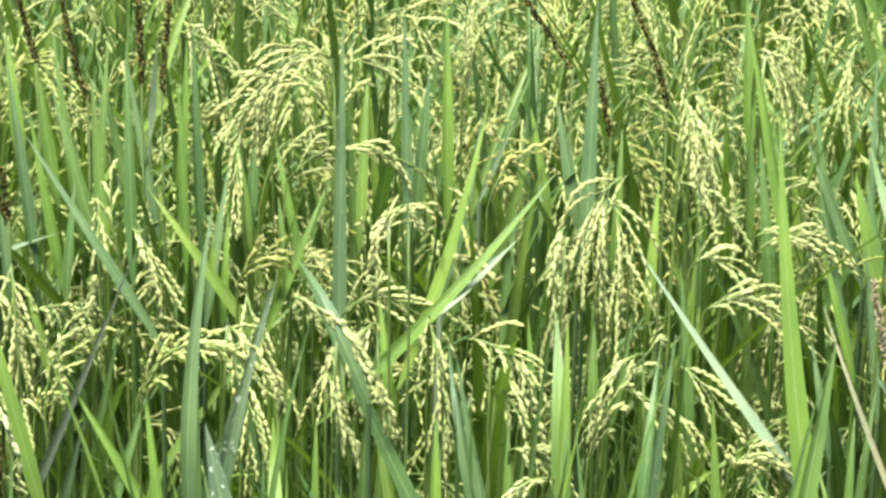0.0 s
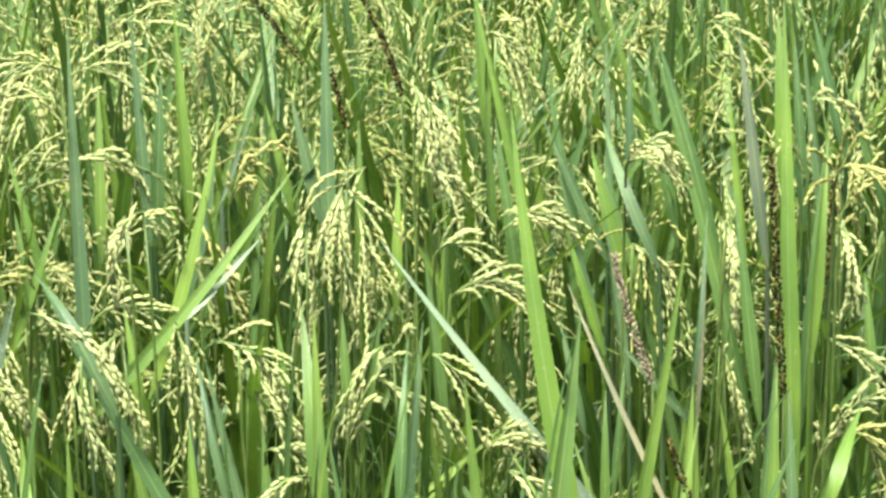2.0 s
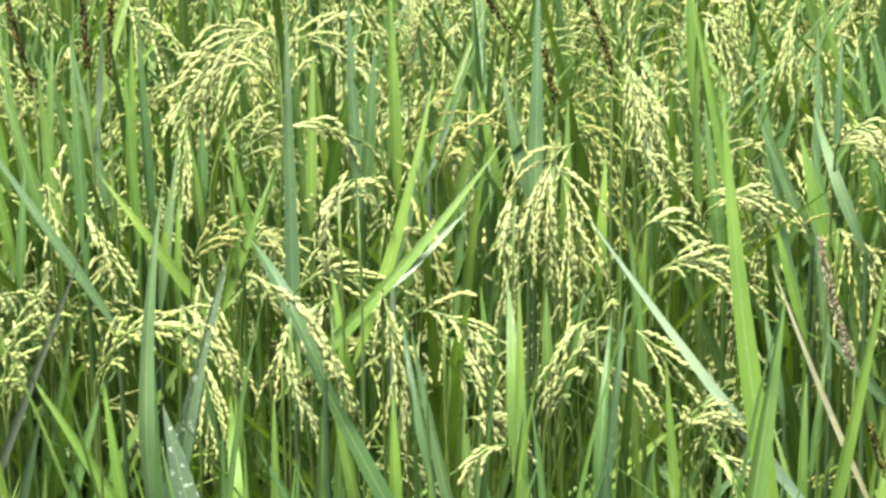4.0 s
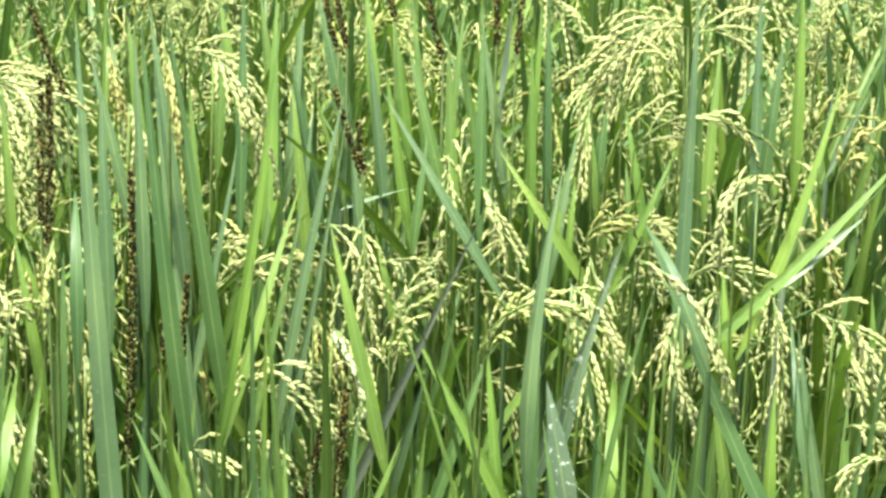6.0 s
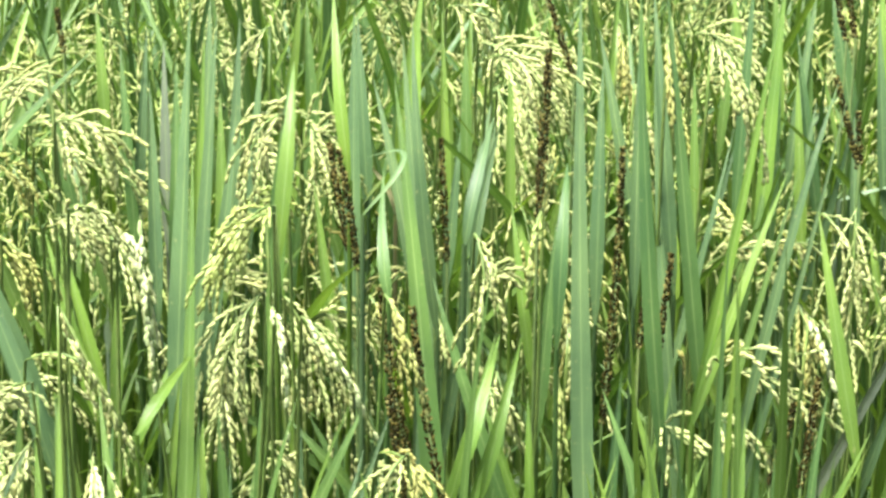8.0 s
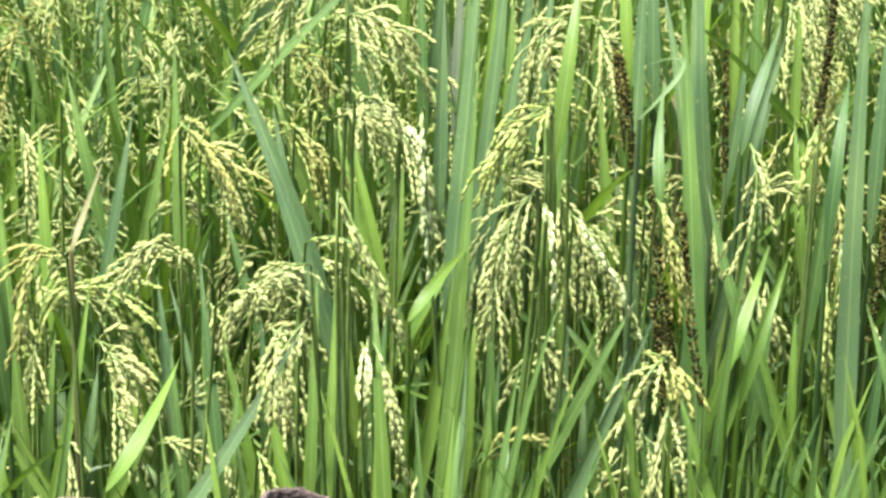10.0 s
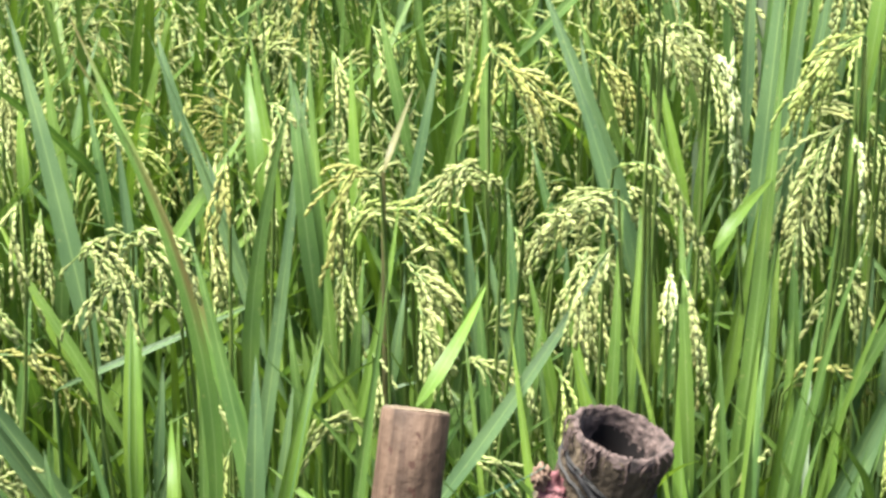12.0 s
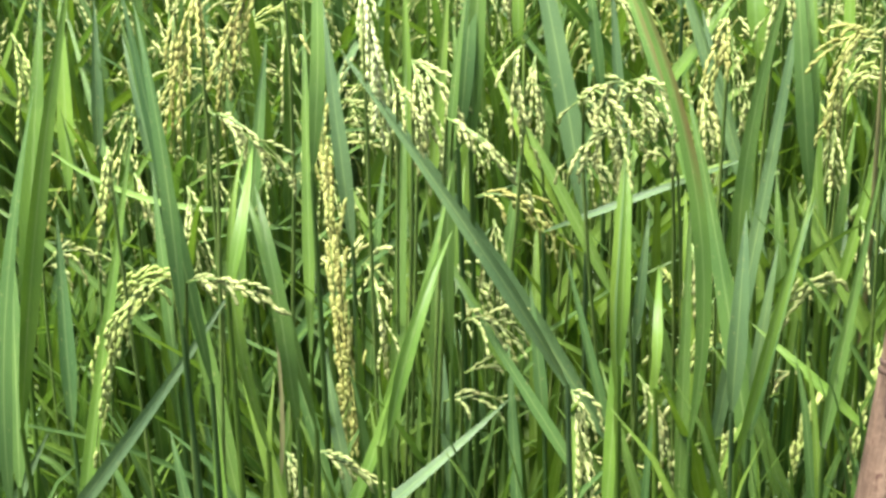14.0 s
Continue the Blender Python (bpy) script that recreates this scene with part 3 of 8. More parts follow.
blade(h, (-0.010, -0.120, 0.873), (-0.028, -0.106, 0.964), (-0.055, -0.059, 1.045), 0.0122, LIME)
h = hill(-0.009, 2.250)
blade(h, (0.041, -0.127, 0.946), (0.028, -0.119, 1.009), (0.014, -0.081, 1.064), 0.0152, BLUE)
blade(h, (0.011, -0.078, 0.942), (-0.000, -0.072, 0.998), (-0.013, -0.037, 1.047), 0.0100, LEAF)
blade(h, (-0.091, -0.068, 0.927), (-0.095, -0.044, 1.038), (-0.102, 0.018, 1.141), 0.0146, LIME)
blade(h, (-0.047, -0.142, 0.881), (-0.023, -0.122, 0.975), (0.000, -0.065, 1.060), 0.0109, LEAF)
blade(h, (0.076, -0.140, 0.899), (0.077, -0.127, 0.973), (0.078, -0.083, 1.039), 0.0109, LEAF)
ear(h, (-0.048, -0.141, 0.970), (-0.039, -0.146, 1.018), (-0.001, -0.120, 1.027), GOLD, 6, 0.052, 0.30)
h = hill(0.056, 2.077)
blade(h, (-0.018, -0.033, 0.926), (-0.016, -0.004, 1.052), (-0.015, 0.067, 1.169), 0.0158, BLUE)
blade(h, (0.009, -0.180, 0.829), (0.018, -0.174, 0.883), (0.028, -0.139, 0.927), 0.0110, LEAF)
blade(h, (-0.003, -0.179, 0.823), (-0.005, -0.170, 0.883), (-0.008, -0.133, 0.934), 0.0110, LEAF)
blade(h, (0.042, -0.033, 0.882), (0.045, -0.023, 0.947), (0.049, 0.017, 1.004), 0.0116, LEAF)
ear(h, (0.019, -0.028, 1.025), (-0.027, -0.055, 1.016), (-0.041, -0.079, 0.876), GRAIN, 9, 0.062, 0.38)
ear(h, (-0.000, -0.041, 1.007), (0.024, -0.063, 0.998), (0.009, -0.077, 0.888), GRAIN, 8, 0.058, 0.35)
ear(h, (0.001, -0.032, 1.005), (-0.016, -0.057, 0.995), (-0.028, -0.067, 0.900), GRAIN, 6, 0.058, 0.40)
ear(h, (0.091, -0.113, 0.923), (0.117, -0.122, 0.957), (0.160, -0.109, 0.921), GRAIN, 8, 0.053, 0.45)
ear(h, (0.070, 0.026, 1.005), (0.098, 0.008, 1.008), (0.121, 0.016, 0.962), GRAIN, 6, 0.047, 0.40)
ear(h, (-0.065, -0.077, 0.923), (-0.055, -0.090, 0.949), (-0.036, -0.063, 0.963), GRAIN, 5, 0.050, 0.35)
ear(h, (0.078, -0.071, 0.949), (0.097, -0.079, 0.985), (0.130, -0.073, 0.930), GRAIN, 6, 0.049, 0.40)
h = hill(0.176, 2.349)
blade(h, (0.023, -0.088, 0.988), (0.018, -0.072, 1.073), (0.015, -0.023, 1.151), 0.0148, LIME)
blade(h, (0.018, -0.075, 0.964), (0.090, -0.061, 1.026), (0.165, -0.012, 1.080), 0.0069, LEAF)
ear(h, (-0.041, -0.164, 1.060), (-0.037, -0.190, 1.043), (-0.025, -0.186, 0.984), GRAIN, 8, 0.048, 0.30)
ear(h, (0.024, -0.077, 1.096), (0.041, -0.091, 1.116), (0.063, -0.091, 1.043), GRAIN, 6, 0.050, 0.40)
blade(h, (0.037, -0.046, 0.941), (0.104, -0.033, 1.023), (0.175, 0.017, 1.098), 0.0059, LIME)
ear(h, (-0.019, -0.152, 1.049), (-0.021, -0.181, 1.023), (-0.018, -0.172, 0.986), GRAIN, 5, 0.031, 0.15)
ear(h, (0.034, -0.065, 1.091), (0.055, -0.091, 1.079), (0.067, -0.082, 1.042), GRAIN, 6, 0.050, 0.40)
h = hill(0.175, 1.872)
blade(h, (-0.038, 0.013, 0.806), (-0.045, 0.029, 0.894), (-0.051, 0.080, 0.971), 0.0139, LEAF)
blade(h, (-0.012, -0.100, 0.736), (-0.018, -0.085, 0.821), (-0.023, -0.038, 0.895), 0.0104, LEAF)
blade(h, (0.092, -0.088, 0.754), (0.092, -0.077, 0.823), (0.097, -0.038, 0.880), 0.0095, LEAF)
ear(h, (-0.095, -0.029, 0.893), (-0.068, -0.049, 0.889), (-0.022, -0.036, 0.853), GRAIN, 6, 0.046, 0.30)
ear(h, (-0.049, 0.002, 0.904), (-0.027, -0.020, 0.898), (-0.006, -0.008, 0.863), GRAIN, 5, 0.047, 0.35)
ear(h, (-0.010, -0.099, 0.851), (0.003, -0.109, 0.886), (0.048, -0.096, 0.848), GRAIN, 7, 0.041, 0.30)
ear(h, (-0.004, -0.085, 0.842), (0.002, -0.096, 0.875), (0.041, -0.084, 0.849), GRAIN, 6, 0.041, 0.35)
ear(h, (0.008, -0.119, 0.844), (0.026, -0.138, 0.850), (0.040, -0.126, 0.822), GRAIN, 5, 0.041, 0.30)
h = hill(0.271, 2.161)
blade(h, (0.044, -0.117, 0.893), (0.028, -0.107, 0.963), (0.016, -0.066, 1.024), 0.0147, LIME)
blade(h, (0.019, -0.155, 0.848), (-0.000, -0.146, 0.913), (-0.015, -0.107, 0.968), 0.0093, LIME)
blade(h, (-0.054, -0.101, 0.875), (-0.064, -0.084, 0.966), (-0.072, -0.032, 1.047), 0.0138, LEAF)
blade(h, (0.013, -0.026, 0.887), (-0.003, -0.009, 0.980), (-0.016, 0.044, 1.064), 0.0109, LEAF)
ear(h, (-0.074, -0.116, 0.958), (-0.045, -0.124, 0.993), (0.004, -0.110, 0.957), GRAIN, 7, 0.046, 0.25)
blade(h, (-0.038, -0.084, 0.923), (-0.064, -0.056, 1.045), (-0.087, 0.014, 1.157), 0.0139, LIME)
blade(h, (0.059, -0.114, 0.893), (0.039, -0.105, 0.953), (0.023, -0.066, 1.005), 0.0138, LEAF)
blade(h, (0.025, -0.147, 0.815), (0.003, -0.124, 0.917), (-0.016, -0.065, 1.008), 0.0106, BLUE)
ear(h, (0.054, -0.028, 0.995), (0.080, -0.040, 1.028), (0.115, -0.033, 0.987), GRAIN, 7, 0.039, 0.25)
ear(h, (0.046, -0.143, 0.952), (0.059, -0.165, 0.951), (0.079, -0.156, 0.915), GRAIN, 5, 0.033, 0.25)
blade(h, (0.034, -0.042, 0.902), (0.004, -0.029, 0.973), (-0.024, 0.015, 1.035), 0.0120, BLUE)
blade(h, (0.048, -0.106, 0.890), (0.037, -0.095, 0.956), (0.029, -0.054, 1.013), 0.0138, LEAF)
blade(h, (-0.073, 0.009, 0.912), (-0.075, 0.024, 0.991), (-0.076, 0.071, 1.063), 0.0111, LEAF)
ear(h, (-0.075, -0.092, 0.965), (-0.045, -0.107, 0.986), (0.003, -0.100, 0.949), GRAIN, 6, 0.042, 0.30)
ear(h, (0.048, -0.035, 0.996), (0.078, -0.047, 1.026), (0.107, -0.043, 0.974), GRAIN, 6, 0.039, 0.25)
h = hill(-0.089, 2.397)
blade(h, (0.016, -0.139, 0.934), (0.035, -0.133, 0.982), (0.056, -0.165, 1.039), 0.0069, SHEEN)
ear(h, (-0.004, -0.142, 1.031), (-0.002, -0.145, 1.087), (0.009, -0.109, 1.133), GRAIN, 7, 0.050, 0.18)
ear(h, (-0.076, -0.093, 1.114), (-0.057, -0.110, 1.124), (-0.040, -0.099, 1.087), GRAIN, 5, 0.055, 0.45)
h = hill(-0.270, 2.311)
ear(h, (0.056, -0.081, 1.076), (0.102, -0.088, 1.108), (0.117, -0.087, 1.042), GRAIN, 7, 0.072, 0.45)
ear(h, (-0.001, -0.155, 1.012), (-0.007, -0.148, 1.100), (-0.035, -0.149, 1.038), GRAIN, 6, 0.062, 0.45)
ear(h, (-0.107, -0.059, 1.101), (-0.087, -0.074, 1.116), (-0.059, -0.072, 1.047), GRAIN, 6, 0.064, 0.45)
h = hill(-0.544, 1.967)
ear(h, (0.099, -0.098, 0.853), (0.117, -0.104, 0.898), (0.152, -0.066, 0.942), GRAIN, 7, 0.056, 0.35)
ear(h, (0.082, -0.078, 0.967), (0.093, -0.109, 0.931), (0.099, -0.124, 0.814), GRAIN, 8, 0.063, 0.40)
blade(h, (-0.023, -0.094, 0.795), (-0.018, -0.069, 0.896), (-0.023, -0.009, 0.986), 0.0116, LEAF)
blade(h, (-0.093, -0.008, 0.838), (-0.107, 0.013, 0.943), (-0.133, 0.069, 1.037), 0.0120, LEAF)
blade(h, (0.118, -0.068, 0.839), (0.104, -0.065, 0.892), (0.083, -0.034, 0.935), 0.0114, LEAF)
blade(h, (-0.048, -0.096, 0.823), (-0.037, -0.083, 0.884), (-0.035, -0.042, 0.936), 0.0094, LIME)
ear(h, (-0.054, -0.112, 0.889), (-0.019, -0.107, 0.936), (0.058, -0.067, 0.924), GRAIN, 8, 0.045, 0.25)
ear(h, (-0.070, -0.086, 0.907), (-0.052, -0.091, 0.943), (-0.032, -0.069, 0.927), GRAIN, 5, 0.042, 0.30)
ear(h, (0.045, -0.058, 0.950), (0.074, -0.073, 0.946), (0.091, -0.073, 0.869), GRAIN, 8, 0.050, 0.25)
ear(h, (-0.068, -0.045, 0.947), (-0.050, -0.064, 0.941), (-0.039, -0.047, 0.915), GOLD, 4, 0.030, 0.20)
ear(h, (0.092, -0.047, 0.913), (0.111, -0.059, 0.925), (0.132, -0.034, 0.918), GRAIN, 4, 0.033, 0.25)
blade(h, (-0.017, -0.054, 0.872), (-0.022, -0.020, 1.011), (-0.040, 0.057, 1.140), 0.0156, LIME)
blade(h, (-0.062, 0.006, 0.906), (-0.067, 0.032, 1.023), (-0.086, 0.097, 1.130), 0.0128, LEAF)
blade(h, (0.046, 0.049, 0.884), (0.038, 0.058, 0.946), (0.023, 0.095, 1.001), 0.0108, BLUE)
blade(h, (-0.093, -0.053, 0.834), (-0.112, -0.039, 0.926), (-0.143, 0.008, 1.008), 0.0129, LEAF)
blade(h, (-0.096, -0.029, 0.833), (-0.076, -0.002, 0.914), (-0.078, 0.053, 0.988), 0.0098, BLUE)
blade(h, (-0.012, -0.032, 0.879), (-0.021, -0.007, 0.988), (-0.042, 0.054, 1.087), 0.0117, LEAF)
blade(h, (-0.001, 0.039, 0.852), (-0.015, 0.056, 0.949), (-0.041, 0.107, 1.036), 0.0132, LEAF)
blade(h, (0.002, 0.025, 0.816), (0.019, 0.059, 0.920), (0.017, 0.127, 1.016), 0.0099, BLUE)
h = hill(0.349, 2.410)
ear(h, (-0.050, -0.130, 1.106), (-0.062, -0.161, 1.078), (-0.062, -0.154, 1.033), GRAIN, 6, 0.050, 0.30)
weed(-0.453, 2.154, (0.012, -0.048, 1.062), (-0.009, -0.034, 1.113), (-0.017, -0.019, 1.163), 0.0049, SEED)
weed(-0.403, 2.172, (0.011, -0.049, 1.076), (0.008, -0.036, 1.119), (0.004, -0.022, 1.163), 0.0054, SEED)
weed(-0.383, 2.168, (0.011, -0.049, 1.071), (0.013, -0.034, 1.117), (0.015, -0.020, 1.164), 0.0049, SEED)
weed(-0.508, 2.178, (0.013, -0.048, 1.092), (0.003, -0.040, 1.121), (-0.007, -0.031, 1.151), 0.0049, SEED)
weed(0.111, 2.188, (-0.000, -0.050, 1.067), (-0.010, -0.036, 1.115), (-0.037, -0.023, 1.164), 0.0043, SEED)
weed(0.017, 2.216, (0.002, -0.050, 1.096), (-0.022, -0.042, 1.128), (-0.045, -0.033, 1.160), 0.0043, SEED)
weed(-0.489, 1.984, (0.014, -0.048, 0.991), (0.010, -0.041, 1.014), (0.005, -0.034, 1.037), 0.0045, SEED)
weed(0.057, 2.132, (0.001, -0.050, 1.052), (-0.005, -0.042, 1.078), (-0.011, -0.034, 1.104), 0.0037, SEED)
h = hill(0.348, 1.984)
blade(h, (-0.038, -0.005, 0.818), (-0.048, 0.011, 0.901), (-0.054, 0.059, 0.973), 0.0104, BLUE)
blade(h, (0.066, -0.079, 0.786), (0.033, -0.029, 0.974), (-0.011, 0.074, 1.144), 0.0152, LEAF)
blade(h, (0.101, -0.097, 0.800), (0.117, -0.064, 0.941), (0.143, 0.014, 1.069), 0.0120, LEAF)
blade(h, (0.024, -0.008, 0.788), (0.030, 0.008, 0.872), (0.041, 0.057, 0.946), 0.0063, STRAW)
blade(h, (0.061, -0.126, 0.834), (0.052, -0.104, 0.936), (0.049, -0.044, 1.026), 0.0128, LEAF)
blade(h, (0.007, -0.095, 0.824), (-0.027, -0.092, 0.864), (-0.057, -0.061, 0.894), 0.0100, BLUE)
ear(h, (0.028, -0.119, 0.909), (0.035, -0.149, 0.881), (0.050, -0.146, 0.825), GRAIN, 6, 0.031, 0.20)
blade(h, (0.054, 0.010, 0.889), (0.032, 0.041, 1.016), (-0.000, 0.112, 1.129), 0.0156, LEAF)
blade(h, (-0.086, -0.078, 0.808), (-0.097, -0.071, 0.862), (-0.105, -0.037, 0.906), 0.0090, BLUE)
blade(h, (-0.068, -0.137, 0.773), (-0.062, -0.129, 0.833), (-0.053, -0.092, 0.882), 0.0079, LEAF)
ear(h, (0.027, -0.117, 0.904), (0.035, -0.144, 0.888), (0.049, -0.142, 0.830), FRESH, 5, 0.027, 0.15)
ear(h, (0.053, -0.006, 0.955), (0.054, -0.037, 0.923), (0.054, -0.033, 0.868), GRAIN, 6, 0.024, 0.10)
h = hill(0.529, 2.075)
blade(h, (-0.082, -0.032, 0.917), (-0.093, -0.007, 1.026), (-0.098, 0.055, 1.126), 0.0137, DULL)
blade(h, (-0.008, -0.159, 0.827), (-0.011, -0.151, 0.887), (-0.009, -0.113, 0.936), 0.0121, LEAF)
ear(h, (-0.127, -0.041, 1.015), (-0.120, -0.076, 0.971), (-0.122, -0.093, 0.849), GRAIN, 8, 0.037, 0.18)
ear(h, (-0.015, -0.006, 0.935), (0.007, -0.003, 1.014), (0.040, 0.010, 0.993), GOLD, 8, 0.056, 0.40)
ear(h, (-0.017, -0.052, 0.968), (-0.017, -0.078, 0.952), (-0.010, -0.074, 0.899), GRAIN, 6, 0.037, 0.20)
ear(h, (-0.056, -0.176, 0.895), (-0.036, -0.197, 0.897), (-0.007, -0.185, 0.871), GRAIN, 5, 0.048, 0.40)
blade(h, (-0.023, 0.037, 0.876), (-0.015, 0.053, 0.962), (0.000, 0.103, 1.039), 0.0110, LIME)
h = hill(0.446, 1.772)
blade(h, (-0.010, 0.060, 0.732), (-0.008, 0.123, 0.963), (0.006, 0.248, 1.179), 0.0187, LIME)
blade(h, (-0.036, -0.045, 0.735), (-0.006, -0.031, 0.815), (0.029, 0.013, 0.881), 0.0131, LIME)
blade(h, (-0.111, 0.022, 0.755), (-0.163, 0.047, 0.863), (-0.201, 0.113, 0.960), 0.0058, STRAW)
blade(h, (-0.060, -0.030, 0.691), (-0.048, -0.004, 0.807), (-0.030, 0.056, 0.908), 0.0123, LEAF)
blade(h, (-0.123, -0.030, 0.713), (-0.115, -0.010, 0.811), (-0.102, 0.042, 0.895), 0.0123, LEAF)
blade(h, (-0.027, -0.036, 0.721), (-0.028, -0.018, 0.810), (-0.023, 0.030, 0.887), 0.0122, BLUE)
blade(h, (-0.069, 0.018, 0.781), (-0.076, 0.024, 0.833), (-0.078, 0.057, 0.873), 0.0105, LEAF)
ear(h, (-0.002, 0.020, 0.816), (0.015, 0.020, 0.884), (0.065, 0.038, 0.880), GRAIN, 8, 0.050, 0.30)
ear(h, (0.016, -0.003, 0.853), (0.027, -0.014, 0.887), (0.055, -0.016, 0.816), GOLD, 7, 0.060, 0.45)
blade(h, (-0.110, -0.021, 0.724), (-0.107, -0.004, 0.810), (-0.100, 0.043, 0.883), 0.0114, LEAF)
blade(h, (-0.046, -0.027, 0.701), (-0.041, -0.003, 0.809), (-0.029, 0.054, 0.903), 0.0123, LEAF)
h = hill(0.605, 2.329)
blade(h, (-0.018, -0.165, 0.929), (-0.040, -0.153, 0.997), (-0.055, -0.111, 1.058), 0.0123, LEAF)
blade(h, (-0.044, -0.089, 0.964), (-0.061, -0.076, 1.038), (-0.071, -0.031, 1.104), 0.0126, LEAF)
h = hill(0.412, 2.220)
blade(h, (-0.034, -0.069, 0.904), (-0.049, -0.049, 0.999), (-0.058, 0.006, 1.085), 0.0133, LEAF)
blade(h, (0.114, -0.070, 0.891), (0.103, -0.047, 0.998), (0.100, 0.014, 1.096), 0.0134, BLUE)
ear(h, (0.013, 0.073, 1.097), (0.034, 0.056, 1.112), (0.058, 0.058, 1.053), GRAIN, 5, 0.055, 0.45)
ear(h, (0.102, -0.016, 1.034), (0.120, -0.033, 1.049), (0.152, -0.022, 1.022), GRAIN, 5, 0.054, 0.40)
blade(h, (-0.091, 0.002, 0.900), (-0.092, 0.022, 0.997), (-0.089, 0.078, 1.086), 0.0080, BLUE)
blade(h, (-0.073, 0.004, 0.936), (-0.071, 0.018, 1.013), (-0.066, 0.064, 1.082), 0.0102, BLUE)
blade(h, (0.032, -0.078, 0.872), (0.025, -0.057, 0.971), (0.024, -0.000, 1.060), 0.0100, LIME)
blade(h, (0.071, -0.080, 0.944), (0.068, -0.061, 1.037), (0.071, -0.006, 1.123), 0.0198, LIME)
blade(h, (0.094, -0.052, 0.911), (0.091, -0.032, 1.007), (0.094, 0.023, 1.093), 0.0134, LEAF)
weed(0.433, 1.879, (-0.009, -0.049, 0.868), (-0.011, -0.018, 0.968), (-0.013, 0.014, 1.068), 0.0072, SEED)
weed(0.464, 1.911, (-0.009, -0.049, 0.905), (0.006, -0.028, 0.971), (0.013, -0.008, 1.039), 0.0054, SEED)
weed(0.315, 1.859, (-0.006, -0.050, 0.893), (-0.026, -0.032, 0.946), (-0.035, -0.015, 0.999), 0.0095, PINK)
weed(0.326, 1.700, (-0.007, -0.050, 0.855), (-0.015, -0.042, 0.878), (-0.023, -0.034, 0.902), 0.0053, SEED)
h = hill(-0.656, 1.684)
blade(h, (0.083, -0.110, 0.646), (0.035, -0.044, 0.913), (-0.031, 0.094, 1.161), 0.0206, BLUE)
blade(h, (0.121, -0.057, 0.662), (0.159, 0.007, 0.849), (0.167, 0.119, 1.021), 0.0095, LEAF)
blade(h, (0.104, -0.070, 0.700), (0.110, -0.049, 0.790), (0.105, 0.002, 0.866), 0.0113, LEAF)
blade(h, (0.079, -0.070, 0.701), (0.076, -0.053, 0.786), (0.062, -0.008, 0.859), 0.0104, LEAF)
blade(h, (-0.032, 0.027, 0.764), (-0.035, 0.048, 0.860), (-0.052, 0.102, 0.943), 0.0140, LEAF)
blade(h, (-0.010, -0.116, 0.727), (-0.009, -0.103, 0.795), (-0.019, -0.065, 0.850), 0.0122, LEAF)
blade(h, (0.017, -0.086, 0.727), (0.010, -0.078, 0.786), (-0.007, -0.047, 0.834), 0.0095, LIME)
ear(h, (0.104, 0.033, 0.825), (0.117, 0.028, 0.865), (0.135, 0.058, 0.871), GOLD, 7, 0.043, 0.25)
ear(h, (0.015, -0.037, 0.864), (0.031, -0.063, 0.838), (0.033, -0.058, 0.785), FRESH, 7, 0.034, 0.22)
ear(h, (-0.041, -0.058, 0.844), (-0.022, -0.077, 0.839), (-0.020, -0.066, 0.804), GRAIN, 5, 0.038, 0.30)
ear(h, (0.113, -0.044, 0.829), (0.124, -0.055, 0.850), (0.129, -0.047, 0.807), GRAIN, 5, 0.037, 0.30)
blade(h, (0.024, -0.136, 0.758), (-0.022, -0.134, 0.858), (-0.077, -0.092, 0.947), 0.0131, LEAF)
blade(h, (0.049, -0.117, 0.687), (0.013, -0.114, 0.776), (-0.037, -0.083, 0.852), 0.0114, LIME)
ear(h, (-0.037, -0.048, 0.855), (-0.022, -0.068, 0.845), (-0.011, -0.055, 0.801), GRAIN, 5, 0.035, 0.25)
ear(h, (0.003, 0.012, 0.885), (0.024, -0.012, 0.855), (0.030, -0.009, 0.792), GRAIN, 7, 0.035, 0.20)
h = hill(-0.804, 1.601)
blade(h, (0.132, -0.101, 0.668), (0.088, -0.048, 0.893), (-0.001, 0.056, 1.095), 0.0210, LEAF)
blade(h, (0.055, 0.030, 0.734), (0.062, 0.075, 0.892), (0.041, 0.162, 1.035), 0.0127, BLUE)
blade(h, (0.089, -0.049, 0.682), (0.105, -0.018, 0.791), (0.106, 0.044, 0.885), 0.0132, LIME)
blade(h, (0.079, -0.043, 0.675), (0.067, -0.020, 0.786), (0.040, 0.034, 0.882), 0.0123, BLUE)
ear(h, (0.059, 0.073, 0.866), (0.078, 0.054, 0.860), (0.082, 0.065, 0.822), GRAIN, 5, 0.035, 0.25)
blade(h, (-0.097, -0.003, 0.813), (-0.102, 0.037, 0.951), (-0.136, 0.110, 1.077), 0.0172, LEAF)
blade(h, (0.033, -0.073, 0.767), (0.008, -0.085, 0.800), (-0.029, -0.076, 0.821), 0.0105, LEAF)
blade(h, (0.039, 0.056, 0.792), (0.005, 0.089, 0.954), (-0.052, 0.165, 1.102), 0.0181, BLUE)
blade(h, (-0.017, -0.152, 0.692), (-0.024, -0.136, 0.775), (-0.046, -0.094, 0.845), 0.0114, LEAF)
blade(h, (-0.051, -0.036, 0.762), (-0.062, -0.031, 0.822), (-0.089, -0.002, 0.871), 0.0109, LEAF)
ear(h, (-0.090, -0.001, 0.903), (-0.065, -0.020, 0.881), (-0.056, -0.028, 0.787), GRAIN, 8, 0.044, 0.22)
ear(h, (-0.070, -0.014, 0.906), (-0.030, -0.027, 0.880), (-0.010, -0.035, 0.768), GRAIN, 8, 0.043, 0.22)
